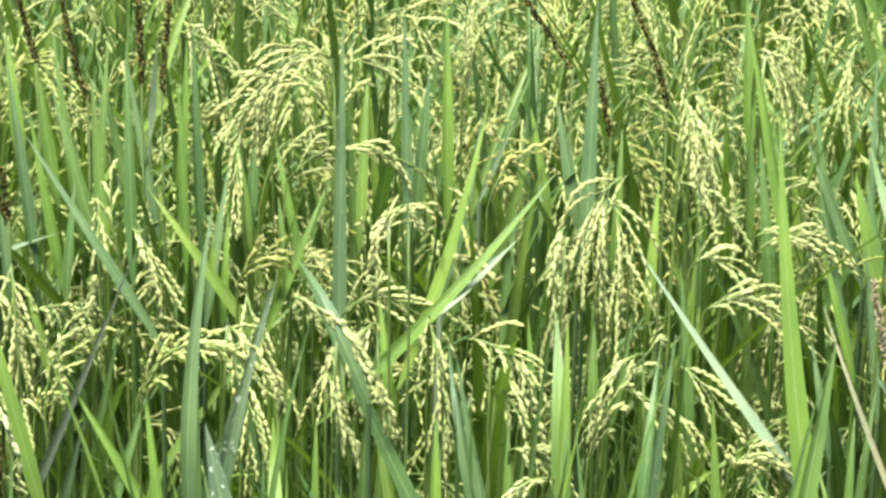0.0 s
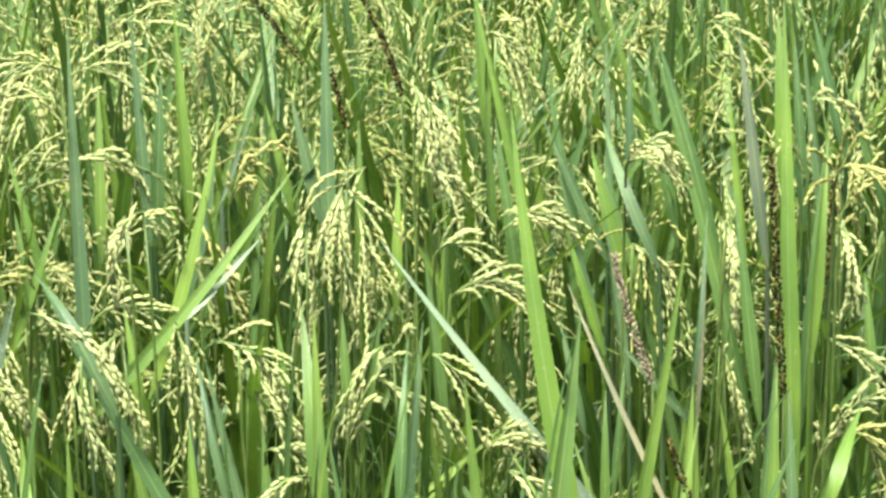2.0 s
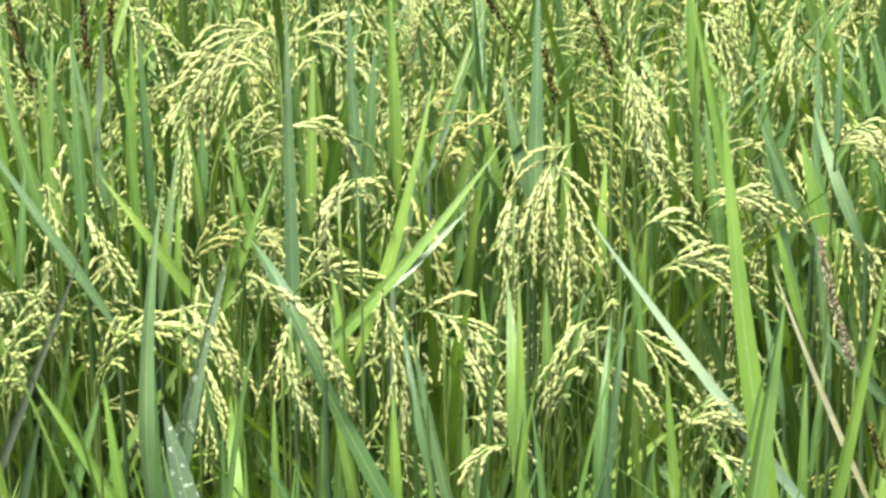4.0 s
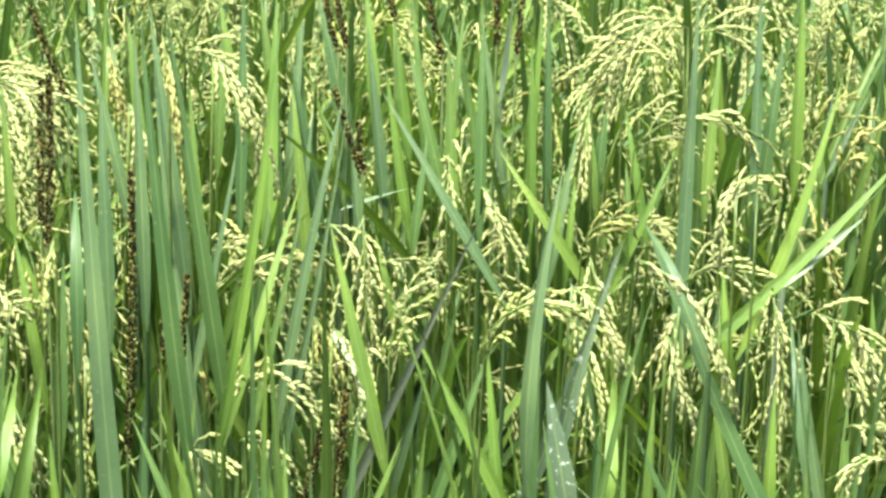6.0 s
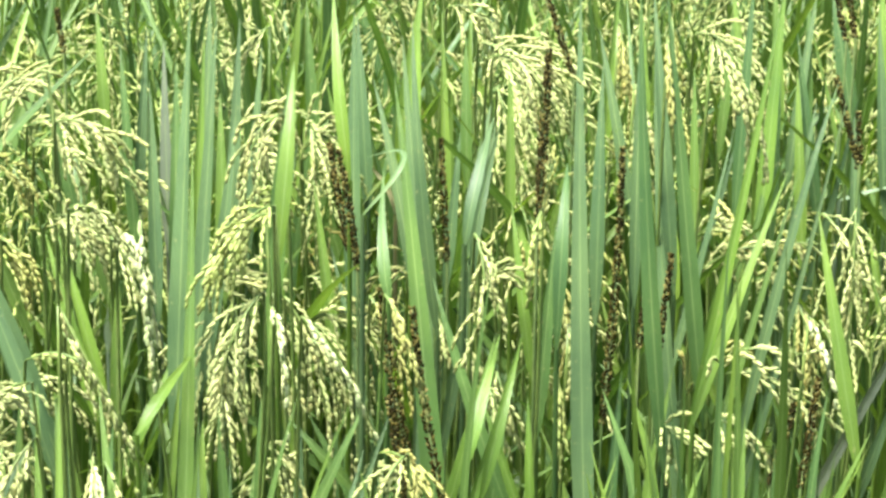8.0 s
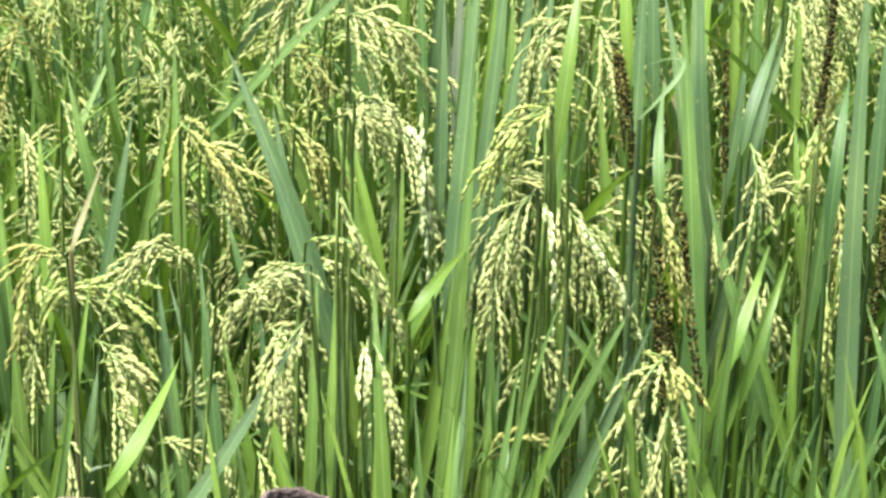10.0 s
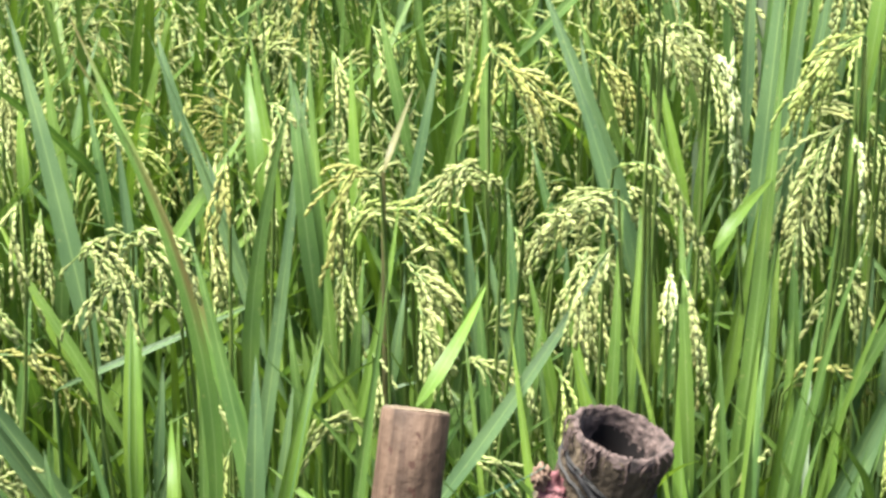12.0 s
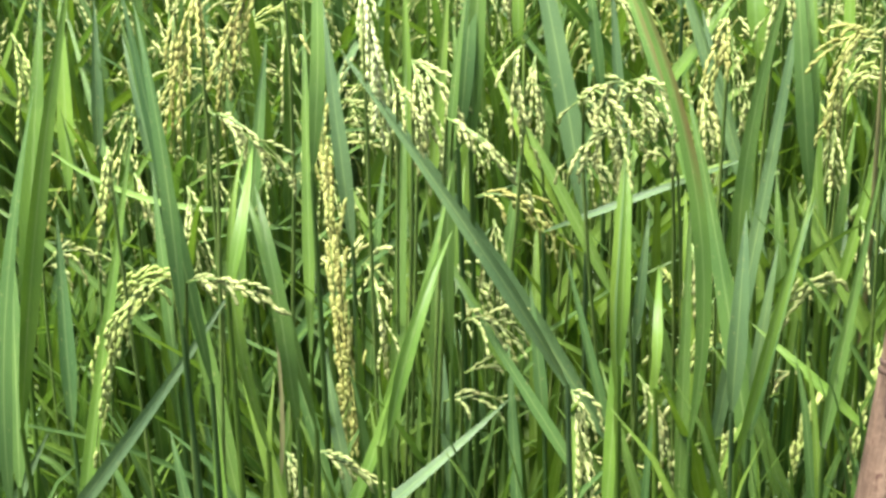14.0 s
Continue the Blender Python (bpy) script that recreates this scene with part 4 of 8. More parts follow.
ear(h, (-0.044, -0.020, 0.875), (-0.003, -0.026, 0.864), (0.020, -0.017, 0.794), GRAIN, 6, 0.031, 0.20)
ear(h, (-0.023, -0.129, 0.819), (0.001, -0.137, 0.830), (-0.000, -0.132, 0.782), GRAIN, 5, 0.034, 0.25)
ear(h, (0.057, -0.119, 0.790), (0.066, -0.122, 0.833), (0.092, -0.096, 0.801), GRAIN, 7, 0.041, 0.35)
blade(h, (0.027, -0.029, 0.700), (-0.002, -0.036, 0.759), (-0.046, -0.019, 0.804), 0.0131, LEAF)
ear(h, (-0.040, -0.071, 0.779), (-0.021, -0.086, 0.773), (-0.023, -0.082, 0.733), GRAIN, 5, 0.028, 0.22)
ear(h, (0.037, -0.068, 0.722), (0.045, -0.060, 0.778), (0.049, -0.030, 0.775), GRAIN, 7, 0.043, 0.25)
ear(h, (0.085, -0.115, 0.756), (0.110, -0.131, 0.739), (0.103, -0.135, 0.688), GRAIN, 7, 0.046, 0.30)
ear(h, (0.067, -0.120, 0.646), (0.067, -0.107, 0.722), (0.051, -0.057, 0.785), GRAIN, 10, 0.043, 0.25)
ear(h, (0.075, -0.086, 0.717), (0.092, -0.076, 0.761), (0.107, -0.064, 0.708), GRAIN, 7, 0.046, 0.40)
h = hill(-0.729, 1.888)
blade(h, (0.133, -0.107, 0.796), (0.152, -0.072, 0.916), (0.149, 0.001, 1.025), 0.0091, BLUE)
blade(h, (0.005, -0.113, 0.791), (-0.013, -0.101, 0.871), (-0.044, -0.060, 0.940), 0.0113, LIME)
blade(h, (0.073, -0.037, 0.850), (0.059, -0.007, 0.982), (0.029, 0.063, 1.103), 0.0136, BLUE)
blade(h, (-0.048, -0.052, 0.872), (-0.061, -0.031, 0.976), (-0.089, 0.025, 1.070), 0.0115, LEAF)
ear(h, (-0.048, -0.139, 0.864), (-0.037, -0.145, 0.900), (-0.011, -0.117, 0.897), GRAIN, 6, 0.053, 0.35)
ear(h, (0.035, -0.127, 0.910), (0.054, -0.150, 0.888), (0.060, -0.147, 0.829), GOLD, 7, 0.040, 0.25)
ear(h, (-0.019, -0.080, 0.841), (-0.010, -0.077, 0.910), (-0.016, -0.034, 0.975), GOLD, 8, 0.037, 0.14)
blade(h, (-0.007, -0.060, 0.836), (-0.026, -0.060, 0.890), (-0.056, -0.036, 0.934), 0.0106, LIME)
blade(h, (0.070, -0.120, 0.859), (0.059, -0.095, 0.974), (0.032, -0.032, 1.078), 0.0173, BLUE)
h = hill(-0.821, 2.037)
blade(h, (-0.062, -0.082, 0.904), (-0.071, -0.070, 0.978), (-0.092, -0.030, 1.043), 0.0133, LEAF)
blade(h, (0.046, 0.005, 0.909), (0.043, 0.027, 1.009), (0.026, 0.083, 1.101), 0.0136, LIME)
ear(h, (0.048, 0.033, 1.062), (0.067, 0.008, 1.034), (0.078, 0.012, 0.973), GOLD, 7, 0.040, 0.22)
ear(h, (-0.080, -0.027, 1.040), (-0.030, -0.032, 1.049), (0.030, -0.019, 0.971), GRAIN, 9, 0.080, 0.45)
ear(h, (-0.035, -0.075, 1.010), (-0.013, -0.096, 0.995), (-0.006, -0.090, 0.940), GRAIN, 6, 0.053, 0.35)
ear(h, (0.092, -0.026, 1.021), (0.109, -0.049, 1.006), (0.117, -0.046, 0.943), GRAIN, 5, 0.044, 0.25)
blade(h, (-0.026, -0.152, 0.880), (-0.022, -0.137, 0.944), (-0.031, -0.095, 0.999), 0.0122, BLUE)
blade(h, (0.105, -0.047, 0.880), (0.079, -0.036, 0.975), (0.038, 0.008, 1.061), 0.0134, BLUE)
blade(h, (0.085, 0.029, 0.927), (0.073, 0.042, 1.008), (0.049, 0.085, 1.081), 0.0126, LEAF)
ear(h, (-0.053, -0.049, 1.046), (-0.016, -0.062, 1.030), (-0.003, -0.060, 0.956), GRAIN, 7, 0.054, 0.30)
h = hill(-0.979, 1.963)
blade(h, (0.012, -0.004, 0.913), (0.015, 0.018, 1.007), (0.003, 0.072, 1.092), 0.0157, LIME)
ear(h, (0.054, -0.048, 0.983), (0.073, -0.069, 0.972), (0.072, -0.057, 0.944), GRAIN, 5, 0.030, 0.15)
ear(h, (-0.030, -0.121, 0.989), (-0.004, -0.130, 0.991), (0.002, -0.119, 0.948), GRAIN, 6, 0.049, 0.45)
blade(h, (0.002, -0.072, 0.880), (0.017, -0.068, 0.901), (0.053, -0.100, 0.935), 0.0085, SHEEN)
blade(h, (0.049, -0.073, 0.886), (0.044, -0.074, 0.924), (0.006, -0.070, 0.937), 0.0051, STRAW)
blade(h, (0.030, -0.094, 0.885), (0.014, -0.076, 0.983), (-0.020, -0.027, 1.073), 0.0157, BLUE)
blade(h, (-0.041, -0.076, 0.912), (-0.055, -0.061, 1.001), (-0.085, -0.017, 1.081), 0.0148, LEAF)
ear(h, (-0.018, -0.144, 0.950), (-0.006, -0.145, 0.992), (0.004, -0.124, 0.971), GRAIN, 7, 0.062, 0.45)
blade(h, (-0.089, -0.070, 0.928), (-0.080, -0.048, 1.008), (-0.101, -0.003, 1.082), 0.0148, LEAF)
blade(h, (0.032, -0.113, 0.911), (0.006, -0.115, 0.968), (-0.023, -0.085, 1.021), 0.0154, LIME)
blade(h, (0.084, -0.029, 0.863), (0.069, -0.008, 0.970), (0.037, 0.046, 1.068), 0.0113, LEAF)
blade(h, (0.085, 0.005, 0.893), (0.078, 0.025, 0.986), (0.055, 0.075, 1.070), 0.0114, LEAF)
blade(h, (0.009, -0.086, 0.880), (0.023, -0.084, 0.901), (0.057, -0.120, 0.935), 0.0101, SHEEN)
ear(h, (-0.001, -0.151, 0.989), (0.023, -0.172, 0.964), (0.013, -0.180, 0.892), GRAIN, 8, 0.056, 0.40)
h = hill(-0.620, 2.161)
blade(h, (-0.012, -0.059, 0.932), (-0.035, -0.046, 1.020), (-0.069, -0.001, 1.101), 0.0137, LEAF)
blade(h, (0.080, -0.065, 0.905), (0.119, -0.060, 0.920), (0.167, -0.093, 0.946), 0.0085, SHEEN)
blade(h, (0.035, -0.044, 0.929), (0.026, -0.028, 1.014), (0.008, 0.019, 1.091), 0.0126, LEAF)
blade(h, (0.078, -0.118, 0.880), (0.055, -0.103, 0.978), (0.021, -0.053, 1.067), 0.0133, LEAF)
blade(h, (0.001, -0.025, 0.947), (-0.012, -0.012, 1.029), (-0.035, 0.033, 1.103), 0.0127, LEAF)
ear(h, (-0.076, -0.082, 1.058), (-0.036, -0.084, 1.080), (0.011, -0.088, 0.966), GRAIN, 9, 0.058, 0.25)
ear(h, (-0.094, -0.098, 1.081), (-0.071, -0.134, 1.021), (-0.056, -0.142, 0.918), GOLD, 8, 0.036, 0.15)
blade(h, (0.090, -0.062, 0.966), (0.069, -0.051, 1.043), (0.039, -0.007, 1.113), 0.0189, LEAF)
blade(h, (0.023, -0.065, 0.897), (0.025, -0.042, 1.001), (0.017, 0.017, 1.096), 0.0124, BLUE)
blade(h, (0.057, -0.153, 0.861), (0.062, -0.138, 0.939), (0.058, -0.091, 1.008), 0.0098, BLUE)
blade(h, (-0.053, -0.056, 0.924), (-0.054, -0.038, 1.006), (-0.066, 0.011, 1.080), 0.0115, LEAF)
h = hill(-0.903, 1.773)
ear(h, (0.120, -0.076, 0.879), (0.135, -0.098, 0.867), (0.139, -0.086, 0.832), GRAIN, 5, 0.039, 0.35)
blade(h, (0.076, -0.087, 0.752), (0.063, -0.069, 0.847), (0.033, -0.021, 0.929), 0.0094, LIME)
blade(h, (0.030, -0.094, 0.783), (0.008, -0.080, 0.880), (-0.031, -0.035, 0.964), 0.0135, LEAF)
blade(h, (0.076, -0.113, 0.749), (0.050, -0.105, 0.837), (0.006, -0.067, 0.913), 0.0093, BLUE)
blade(h, (0.064, 0.048, 0.838), (0.063, 0.066, 0.915), (0.047, 0.111, 0.983), 0.0119, BLUE)
ear(h, (0.080, -0.127, 0.897), (0.109, -0.143, 0.879), (0.133, -0.135, 0.804), GOLD, 8, 0.036, 0.18)
ear(h, (0.020, -0.141, 0.862), (0.048, -0.140, 0.888), (0.064, -0.117, 0.863), GRAIN, 6, 0.061, 0.45)
ear(h, (-0.011, -0.116, 0.851), (0.011, -0.123, 0.856), (0.021, -0.140, 0.754), GRAIN, 8, 0.046, 0.18)
ear(h, (0.001, -0.114, 0.854), (0.037, -0.118, 0.844), (0.059, -0.124, 0.745), GRAIN, 8, 0.046, 0.18)
ear(h, (0.000, -0.103, 0.854), (0.050, -0.102, 0.832), (0.079, -0.090, 0.754), GRAIN, 5, 0.038, 0.18)
ear(h, (-0.043, -0.029, 0.863), (-0.016, -0.030, 0.873), (0.004, -0.014, 0.821), GRAIN, 7, 0.052, 0.50)
ear(h, (0.104, -0.023, 0.833), (0.126, -0.039, 0.821), (0.135, -0.026, 0.780), GRAIN, 6, 0.051, 0.35)
blade(h, (-0.037, -0.120, 0.861), (-0.033, -0.092, 0.962), (-0.056, -0.036, 1.053), 0.0153, LEAF)
blade(h, (0.039, -0.086, 0.830), (0.021, -0.051, 0.977), (-0.020, 0.023, 1.113), 0.0174, BLUE)
blade(h, (0.084, -0.044, 0.853), (0.058, -0.028, 0.960), (0.004, 0.016, 1.053), 0.0134, BLUE)
blade(h, (0.037, 0.031, 0.898), (0.027, 0.056, 1.010), (-0.001, 0.116, 1.113), 0.0149, LIME)
blade(h, (0.080, 0.052, 0.841), (0.086, 0.073, 0.922), (0.079, 0.124, 0.993), 0.0129, BLUE)
h = hill(-1.091, 2.135)
ear(h, (0.126, -0.070, 1.058), (0.156, -0.078, 1.074), (0.178, -0.063, 1.037), GRAIN, 6, 0.064, 0.45)
weed(-0.766, 1.870, (0.021, -0.045, 0.951), (0.015, -0.026, 1.013), (0.009, -0.006, 1.075), 0.0062, SEED)
weed(-0.616, 1.687, (0.020, -0.046, 0.821), (0.016, -0.009, 0.933), (0.001, 0.025, 1.045), 0.0094, SEED)
weed(-0.806, 1.761, (0.023, -0.044, 0.912), (0.012, -0.030, 0.965), (0.001, -0.015, 1.017), 0.0049, SEED)
weed(-0.732, 1.552, (0.024, -0.044, 0.816), (-0.005, -0.030, 0.881), (-0.022, -0.012, 0.948), 0.0144, SEED)
weed(-0.789, 1.999, (0.020, -0.046, 1.032), (-0.001, -0.037, 1.075), (-0.022, -0.029, 1.118), 0.0048, SEED)
weed(-0.490, 1.985, (0.014, -0.048, 0.987), (-0.002, -0.039, 1.026), (-0.018, -0.031, 1.066), 0.0041, SEED)
weed(-0.544, 2.121, (0.015, -0.048, 1.075), (0.007, -0.041, 1.100), (0.000, -0.034, 1.126), 0.0049, SEED)
weed(-0.690, 1.756, (0.021, -0.046, 0.917), (0.020, -0.038, 0.941), (0.019, -0.030, 0.965), 0.0058, SEED)
weed(-0.595, 1.715, (0.019, -0.046, 0.884), (0.018, -0.035, 0.918), (0.017, -0.024, 0.952), 0.0066, SEED)
weed(-0.434, 1.608, (0.016, -0.047, 0.835), (0.020, -0.036, 0.867), (0.024, -0.024, 0.899), 0.0088, SEED)
weed(-0.413, 1.624, (0.015, -0.048, 0.831), (0.015, -0.033, 0.874), (0.015, -0.019, 0.916), 0.0071, SEED)
h = hill(-1.345, 1.768)
ear(h, (0.041, -0.038, 0.979), (0.059, -0.036, 1.021), (0.085, -0.005, 1.005), GRAIN, 8, 0.063, 0.45)
ear(h, (0.078, -0.092, 0.968), (0.091, -0.100, 0.992), (0.077, -0.104, 0.940), GRAIN, 6, 0.053, 0.40)
ear(h, (0.126, -0.077, 0.966), (0.162, -0.076, 0.981), (0.173, -0.064, 0.933), GRAIN, 6, 0.052, 0.45)
blade(h, (-0.023, -0.052, 0.915), (0.012, -0.014, 0.996), (0.024, 0.051, 1.070), 0.0137, BLUE)
ear(h, (0.045, -0.051, 0.980), (0.077, -0.033, 1.044), (0.106, -0.016, 0.986), GRAIN, 9, 0.076, 0.40)
ear(h, (0.108, -0.062, 0.980), (0.154, -0.051, 1.007), (0.197, -0.030, 0.940), GRAIN, 8, 0.066, 0.40)
ear(h, (0.089, -0.116, 0.948), (0.117, -0.116, 0.969), (0.133, -0.096, 0.938), GOLD, 6, 0.052, 0.45)
h = hill(-1.166, 1.859)
ear(h, (0.097, -0.036, 0.976), (0.125, -0.035, 1.004), (0.139, -0.013, 0.978), GRAIN, 6, 0.053, 0.40)
blade(h, (-0.012, -0.023, 0.892), (-0.023, -0.017, 0.953), (-0.013, -0.040, 1.023), 0.0116, SHEEN)
blade(h, (-0.065, -0.033, 0.945), (-0.073, -0.025, 1.007), (-0.099, 0.006, 1.061), 0.0127, LEAF)
blade(h, (0.136, -0.088, 0.853), (0.131, -0.062, 0.958), (0.106, -0.005, 1.053), 0.0154, BLUE)
blade(h, (0.063, -0.051, 0.877), (0.054, -0.026, 0.985), (0.024, 0.030, 1.083), 0.0147, BLUE)
blade(h, (0.032, -0.123, 0.845), (0.013, -0.104, 0.951), (-0.028, -0.055, 1.047), 0.0134, LEAF)
blade(h, (-0.018, -0.143, 0.870), (-0.044, -0.136, 0.953), (-0.090, -0.103, 1.026), 0.0133, LEAF)
ear(h, (0.105, -0.050, 0.946), (0.122, -0.053, 0.978), (0.132, -0.014, 1.002), GRAIN, 7, 0.062, 0.35)
blade(h, (0.090, -0.039, 0.846), (0.074, -0.034, 0.907), (0.041, -0.006, 0.960), 0.0139, LEAF)
ear(h, (-0.026, -0.099, 0.931), (-0.002, -0.102, 0.942), (0.004, -0.088, 0.905), GRAIN, 5, 0.055, 0.45)
blade(h, (0.007, -0.090, 0.855), (0.001, -0.065, 0.961), (-0.027, -0.009, 1.057), 0.0134, BLUE)
blade(h, (0.051, -0.097, 0.855), (0.038, -0.077, 0.956), (0.005, -0.027, 1.047), 0.0143, DULL)
ear(h, (0.067, 0.072, 1.050), (0.061, 0.044, 1.044), (0.047, 0.043, 0.996), GRAIN, 7, 0.050, 0.35)
ear(h, (0.138, -0.092, 0.961), (0.165, -0.093, 0.987), (0.171, -0.097, 0.905), GRAIN, 8, 0.060, 0.40)
h = hill(-1.097, 1.684)
blade(h, (0.127, -0.101, 0.783), (0.114, -0.054, 0.953), (0.073, 0.035, 1.110), 0.0164, BLUE)
blade(h, (0.079, -0.083, 0.847), (0.063, -0.061, 0.956), (0.025, -0.007, 1.054), 0.0144, BLUE)
blade(h, (0.090, 0.022, 0.882), (0.081, 0.048, 0.992), (0.052, 0.107, 1.093), 0.0139, BLUE)
blade(h, (0.060, -0.138, 0.778), (0.032, -0.133, 0.861), (-0.017, -0.101, 0.931), 0.0133, LIME)
ear(h, (-0.045, -0.063, 0.906), (-0.024, -0.060, 0.947), (0.000, -0.039, 0.908), GRAIN, 7, 0.046, 0.40)
ear(h, (0.035, -0.089, 0.928), (0.067, -0.101, 0.915), (0.090, -0.102, 0.819), GRAIN, 8, 0.041, 0.20)
ear(h, (0.077, 0.004, 0.883), (0.096, 0.013, 0.942), (0.127, 0.054, 0.944), FRESH, 9, 0.064, 0.32)
ear(h, (0.113, -0.055, 0.874), (0.132, -0.054, 0.913), (0.159, -0.026, 0.886), GRAIN, 8, 0.066, 0.45)
ear(h, (0.167, -0.090, 0.887), (0.157, -0.122, 0.877), (0.151, -0.125, 0.818), GRAIN, 8, 0.060, 0.45)
ear(h, (0.074, 0.008, 0.853), (0.101, 0.018, 0.885), (0.132, 0.049, 0.842), GRAIN, 8, 0.061, 0.50)
ear(h, (0.127, -0.057, 0.844), (0.154, -0.072, 0.827), (0.141, -0.082, 0.773), GRAIN, 8, 0.059, 0.45)
blade(h, (0.018, -0.098, 0.747), (-0.012, -0.091, 0.833), (-0.062, -0.059, 0.908), 0.0142, LIME)
blade(h, (-0.043, 0.006, 0.769), (-0.044, 0.009, 0.804), (-0.020, -0.019, 0.853), 0.0091, SHEEN)
blade(h, (0.092, 0.068, 0.784), (0.094, 0.104, 0.878), (0.077, 0.170, 0.961), 0.0157, LEAF)
blade(h, (-0.046, 0.019, 0.808), (-0.069, 0.026, 0.884), (-0.111, 0.058, 0.950), 0.0137, LEAF)
ear(h, (0.144, -0.070, 0.835), (0.155, -0.095, 0.823), (0.152, -0.099, 0.767), GRAIN, 7, 0.059, 0.40)
blade(h, (0.077, -0.051, 0.845), (0.064, -0.026, 0.961), (0.028, 0.033, 1.066), 0.0144, LEAF)
blade(h, (0.071, -0.017, 0.817), (0.059, 0.018, 0.957), (0.023, 0.090, 1.086), 0.0115, LIME)
blade(h, (0.078, 0.031, 0.832), (0.065, 0.050, 0.931), (0.033, 0.099, 1.019), 0.0160, LEAF)
h = hill(-1.008, 1.497)
blade(h, (0.076, -0.002, 0.780), (0.057, 0.049, 0.970), (0.002, 0.153, 1.143), 0.0206, BLUE)
blade(h, (0.068, 0.053, 0.813), (0.072, 0.089, 0.932), (0.044, 0.155, 1.040), 0.0160, BLUE)
blade(h, (0.031, -0.111, 0.794), (-0.006, -0.105, 0.893), (-0.080, -0.076, 0.973), 0.0169, BLUE)
blade(h, (-0.004, 0.025, 0.779), (-0.009, 0.038, 0.848), (-0.031, 0.075, 0.906), 0.0131, LEAF)
blade(h, (0.026, -0.031, 0.736), (0.048, -0.005, 0.805), (0.052, 0.048, 0.861), 0.0098, LIME)
blade(h, (0.003, -0.142, 0.650), (-0.006, -0.117, 0.757), (-0.036, -0.065, 0.850), 0.0096, LEAF)
blade(h, (-0.008, -0.064, 0.761), (-0.014, -0.062, 0.807), (-0.037, -0.039, 0.841), 0.0107, LEAF)
blade(h, (0.178, -0.076, 0.689), (0.166, -0.062, 0.774), (0.136, -0.023, 0.845), 0.0122, LEAF)
blade(h, (0.141, -0.081, 0.691), (0.137, -0.065, 0.768), (0.118, -0.025, 0.832), 0.0104, LEAF)
ear(h, (-0.021, -0.023, 0.882), (0.019, -0.035, 0.856), (0.051, -0.026, 0.773), GRAIN, 8, 0.035, 0.16)
ear(h, (-0.053, -0.043, 0.842), (-0.027, -0.046, 0.859), (0.008, -0.018, 0.821), GRAIN, 5, 0.035, 0.20)
ear(h, (0.115, 0.019, 0.846), (0.124, -0.005, 0.836), (0.128, 0.007, 0.798), GRAIN, 5, 0.046, 0.40)
ear(h, (-0.002, -0.135, 0.821), (0.008, -0.156, 0.816), (0.000, -0.154, 0.768), GRAIN, 6, 0.045, 0.35)
blade(h, (0.008, -0.074, 0.786), (-0.046, -0.067, 0.913), (-0.145, -0.036, 1.019), 0.0221, BLUE)
blade(h, (-0.009, 0.025, 0.723), (0.011, 0.059, 0.784), (0.014, 0.118, 0.833), 0.0116, LIME)
blade(h, (0.132, -0.053, 0.663), (0.123, -0.033, 0.743), (0.096, 0.014, 0.810), 0.0130, LEAF)
blade(h, (0.027, -0.070, 0.691), (0.016, -0.063, 0.750), (-0.013, -0.034, 0.796), 0.0112, LEAF)
ear(h, (0.044, -0.074, 0.803), (0.062, -0.102, 0.774), (0.072, -0.107, 0.694), GRAIN, 8, 0.040, 0.18)
ear(h, (0.063, -0.079, 0.794), (0.092, -0.101, 0.761), (0.105, -0.095, 0.695), GRAIN, 8, 0.039, 0.18)
ear(h, (0.124, 0.009, 0.747), (0.153, 0.022, 0.780), (0.170, 0.063, 0.779), GRAIN, 6, 0.036, 0.25)
blade(h, (0.024, -0.146, 0.621), (0.003, -0.142, 0.688), (-0.035, -0.115, 0.741), 0.0090, LIME)
blade(h, (0.168, -0.066, 0.607), (0.155, -0.040, 0.701), (0.123, 0.014, 0.780), 0.0109, LEAF)
ear(h, (0.134, -0.036, 0.696), (0.146, -0.020, 0.759), (0.152, 0.019, 0.770), GRAIN, 5, 0.028, 0.15)
h = hill(-1.275, 1.593)
blade(h, (0.155, -0.074, 0.799), (0.135, -0.068, 0.873), (0.094, -0.037, 0.936), 0.0144, BLUE)
blade(h, (-0.003, -0.021, 0.887), (0.060, 0.039, 0.985), (0.108, 0.133, 1.063), 0.0118, LEAF)
ear(h, (0.102, -0.015, 0.914), (0.131, -0.026, 0.909), (0.158, -0.001, 0.873), GOLD, 5, 0.038, 0.30)
blade(h, (-0.012, -0.124, 0.744), (-0.014, -0.092, 0.835), (-0.039, -0.035, 0.915), 0.0122, LEAF)
blade(h, (0.096, 0.032, 0.791), (0.064, 0.031, 0.866), (0.012, 0.055, 0.931), 0.0135, LEAF)
ear(h, (0.015, -0.127, 0.830), (0.031, -0.126, 0.860), (0.052, -0.089, 0.844), GRAIN, 5, 0.039, 0.25)
ear(h, (0.017, -0.055, 0.888), (0.049, -0.053, 0.894), (0.058, -0.057, 0.819), GRAIN, 8, 0.062, 0.40)
ear(h, (0.090, 0.081, 0.898), (0.112, 0.085, 0.925), (0.132, 0.101, 0.871), GRAIN, 7, 0.054, 0.35)
ear(h, (0.049, 0.029, 0.898), (0.077, 0.021, 0.891), (0.089, 0.039, 0.853), GOLD, 5, 0.036, 0.25)
ear(h, (0.165, -0.062, 0.801), (0.194, -0.061, 0.805), (0.212, -0.038, 0.761), GRAIN, 6, 0.034, 0.20)
h = hill(-0.906, 1.351)
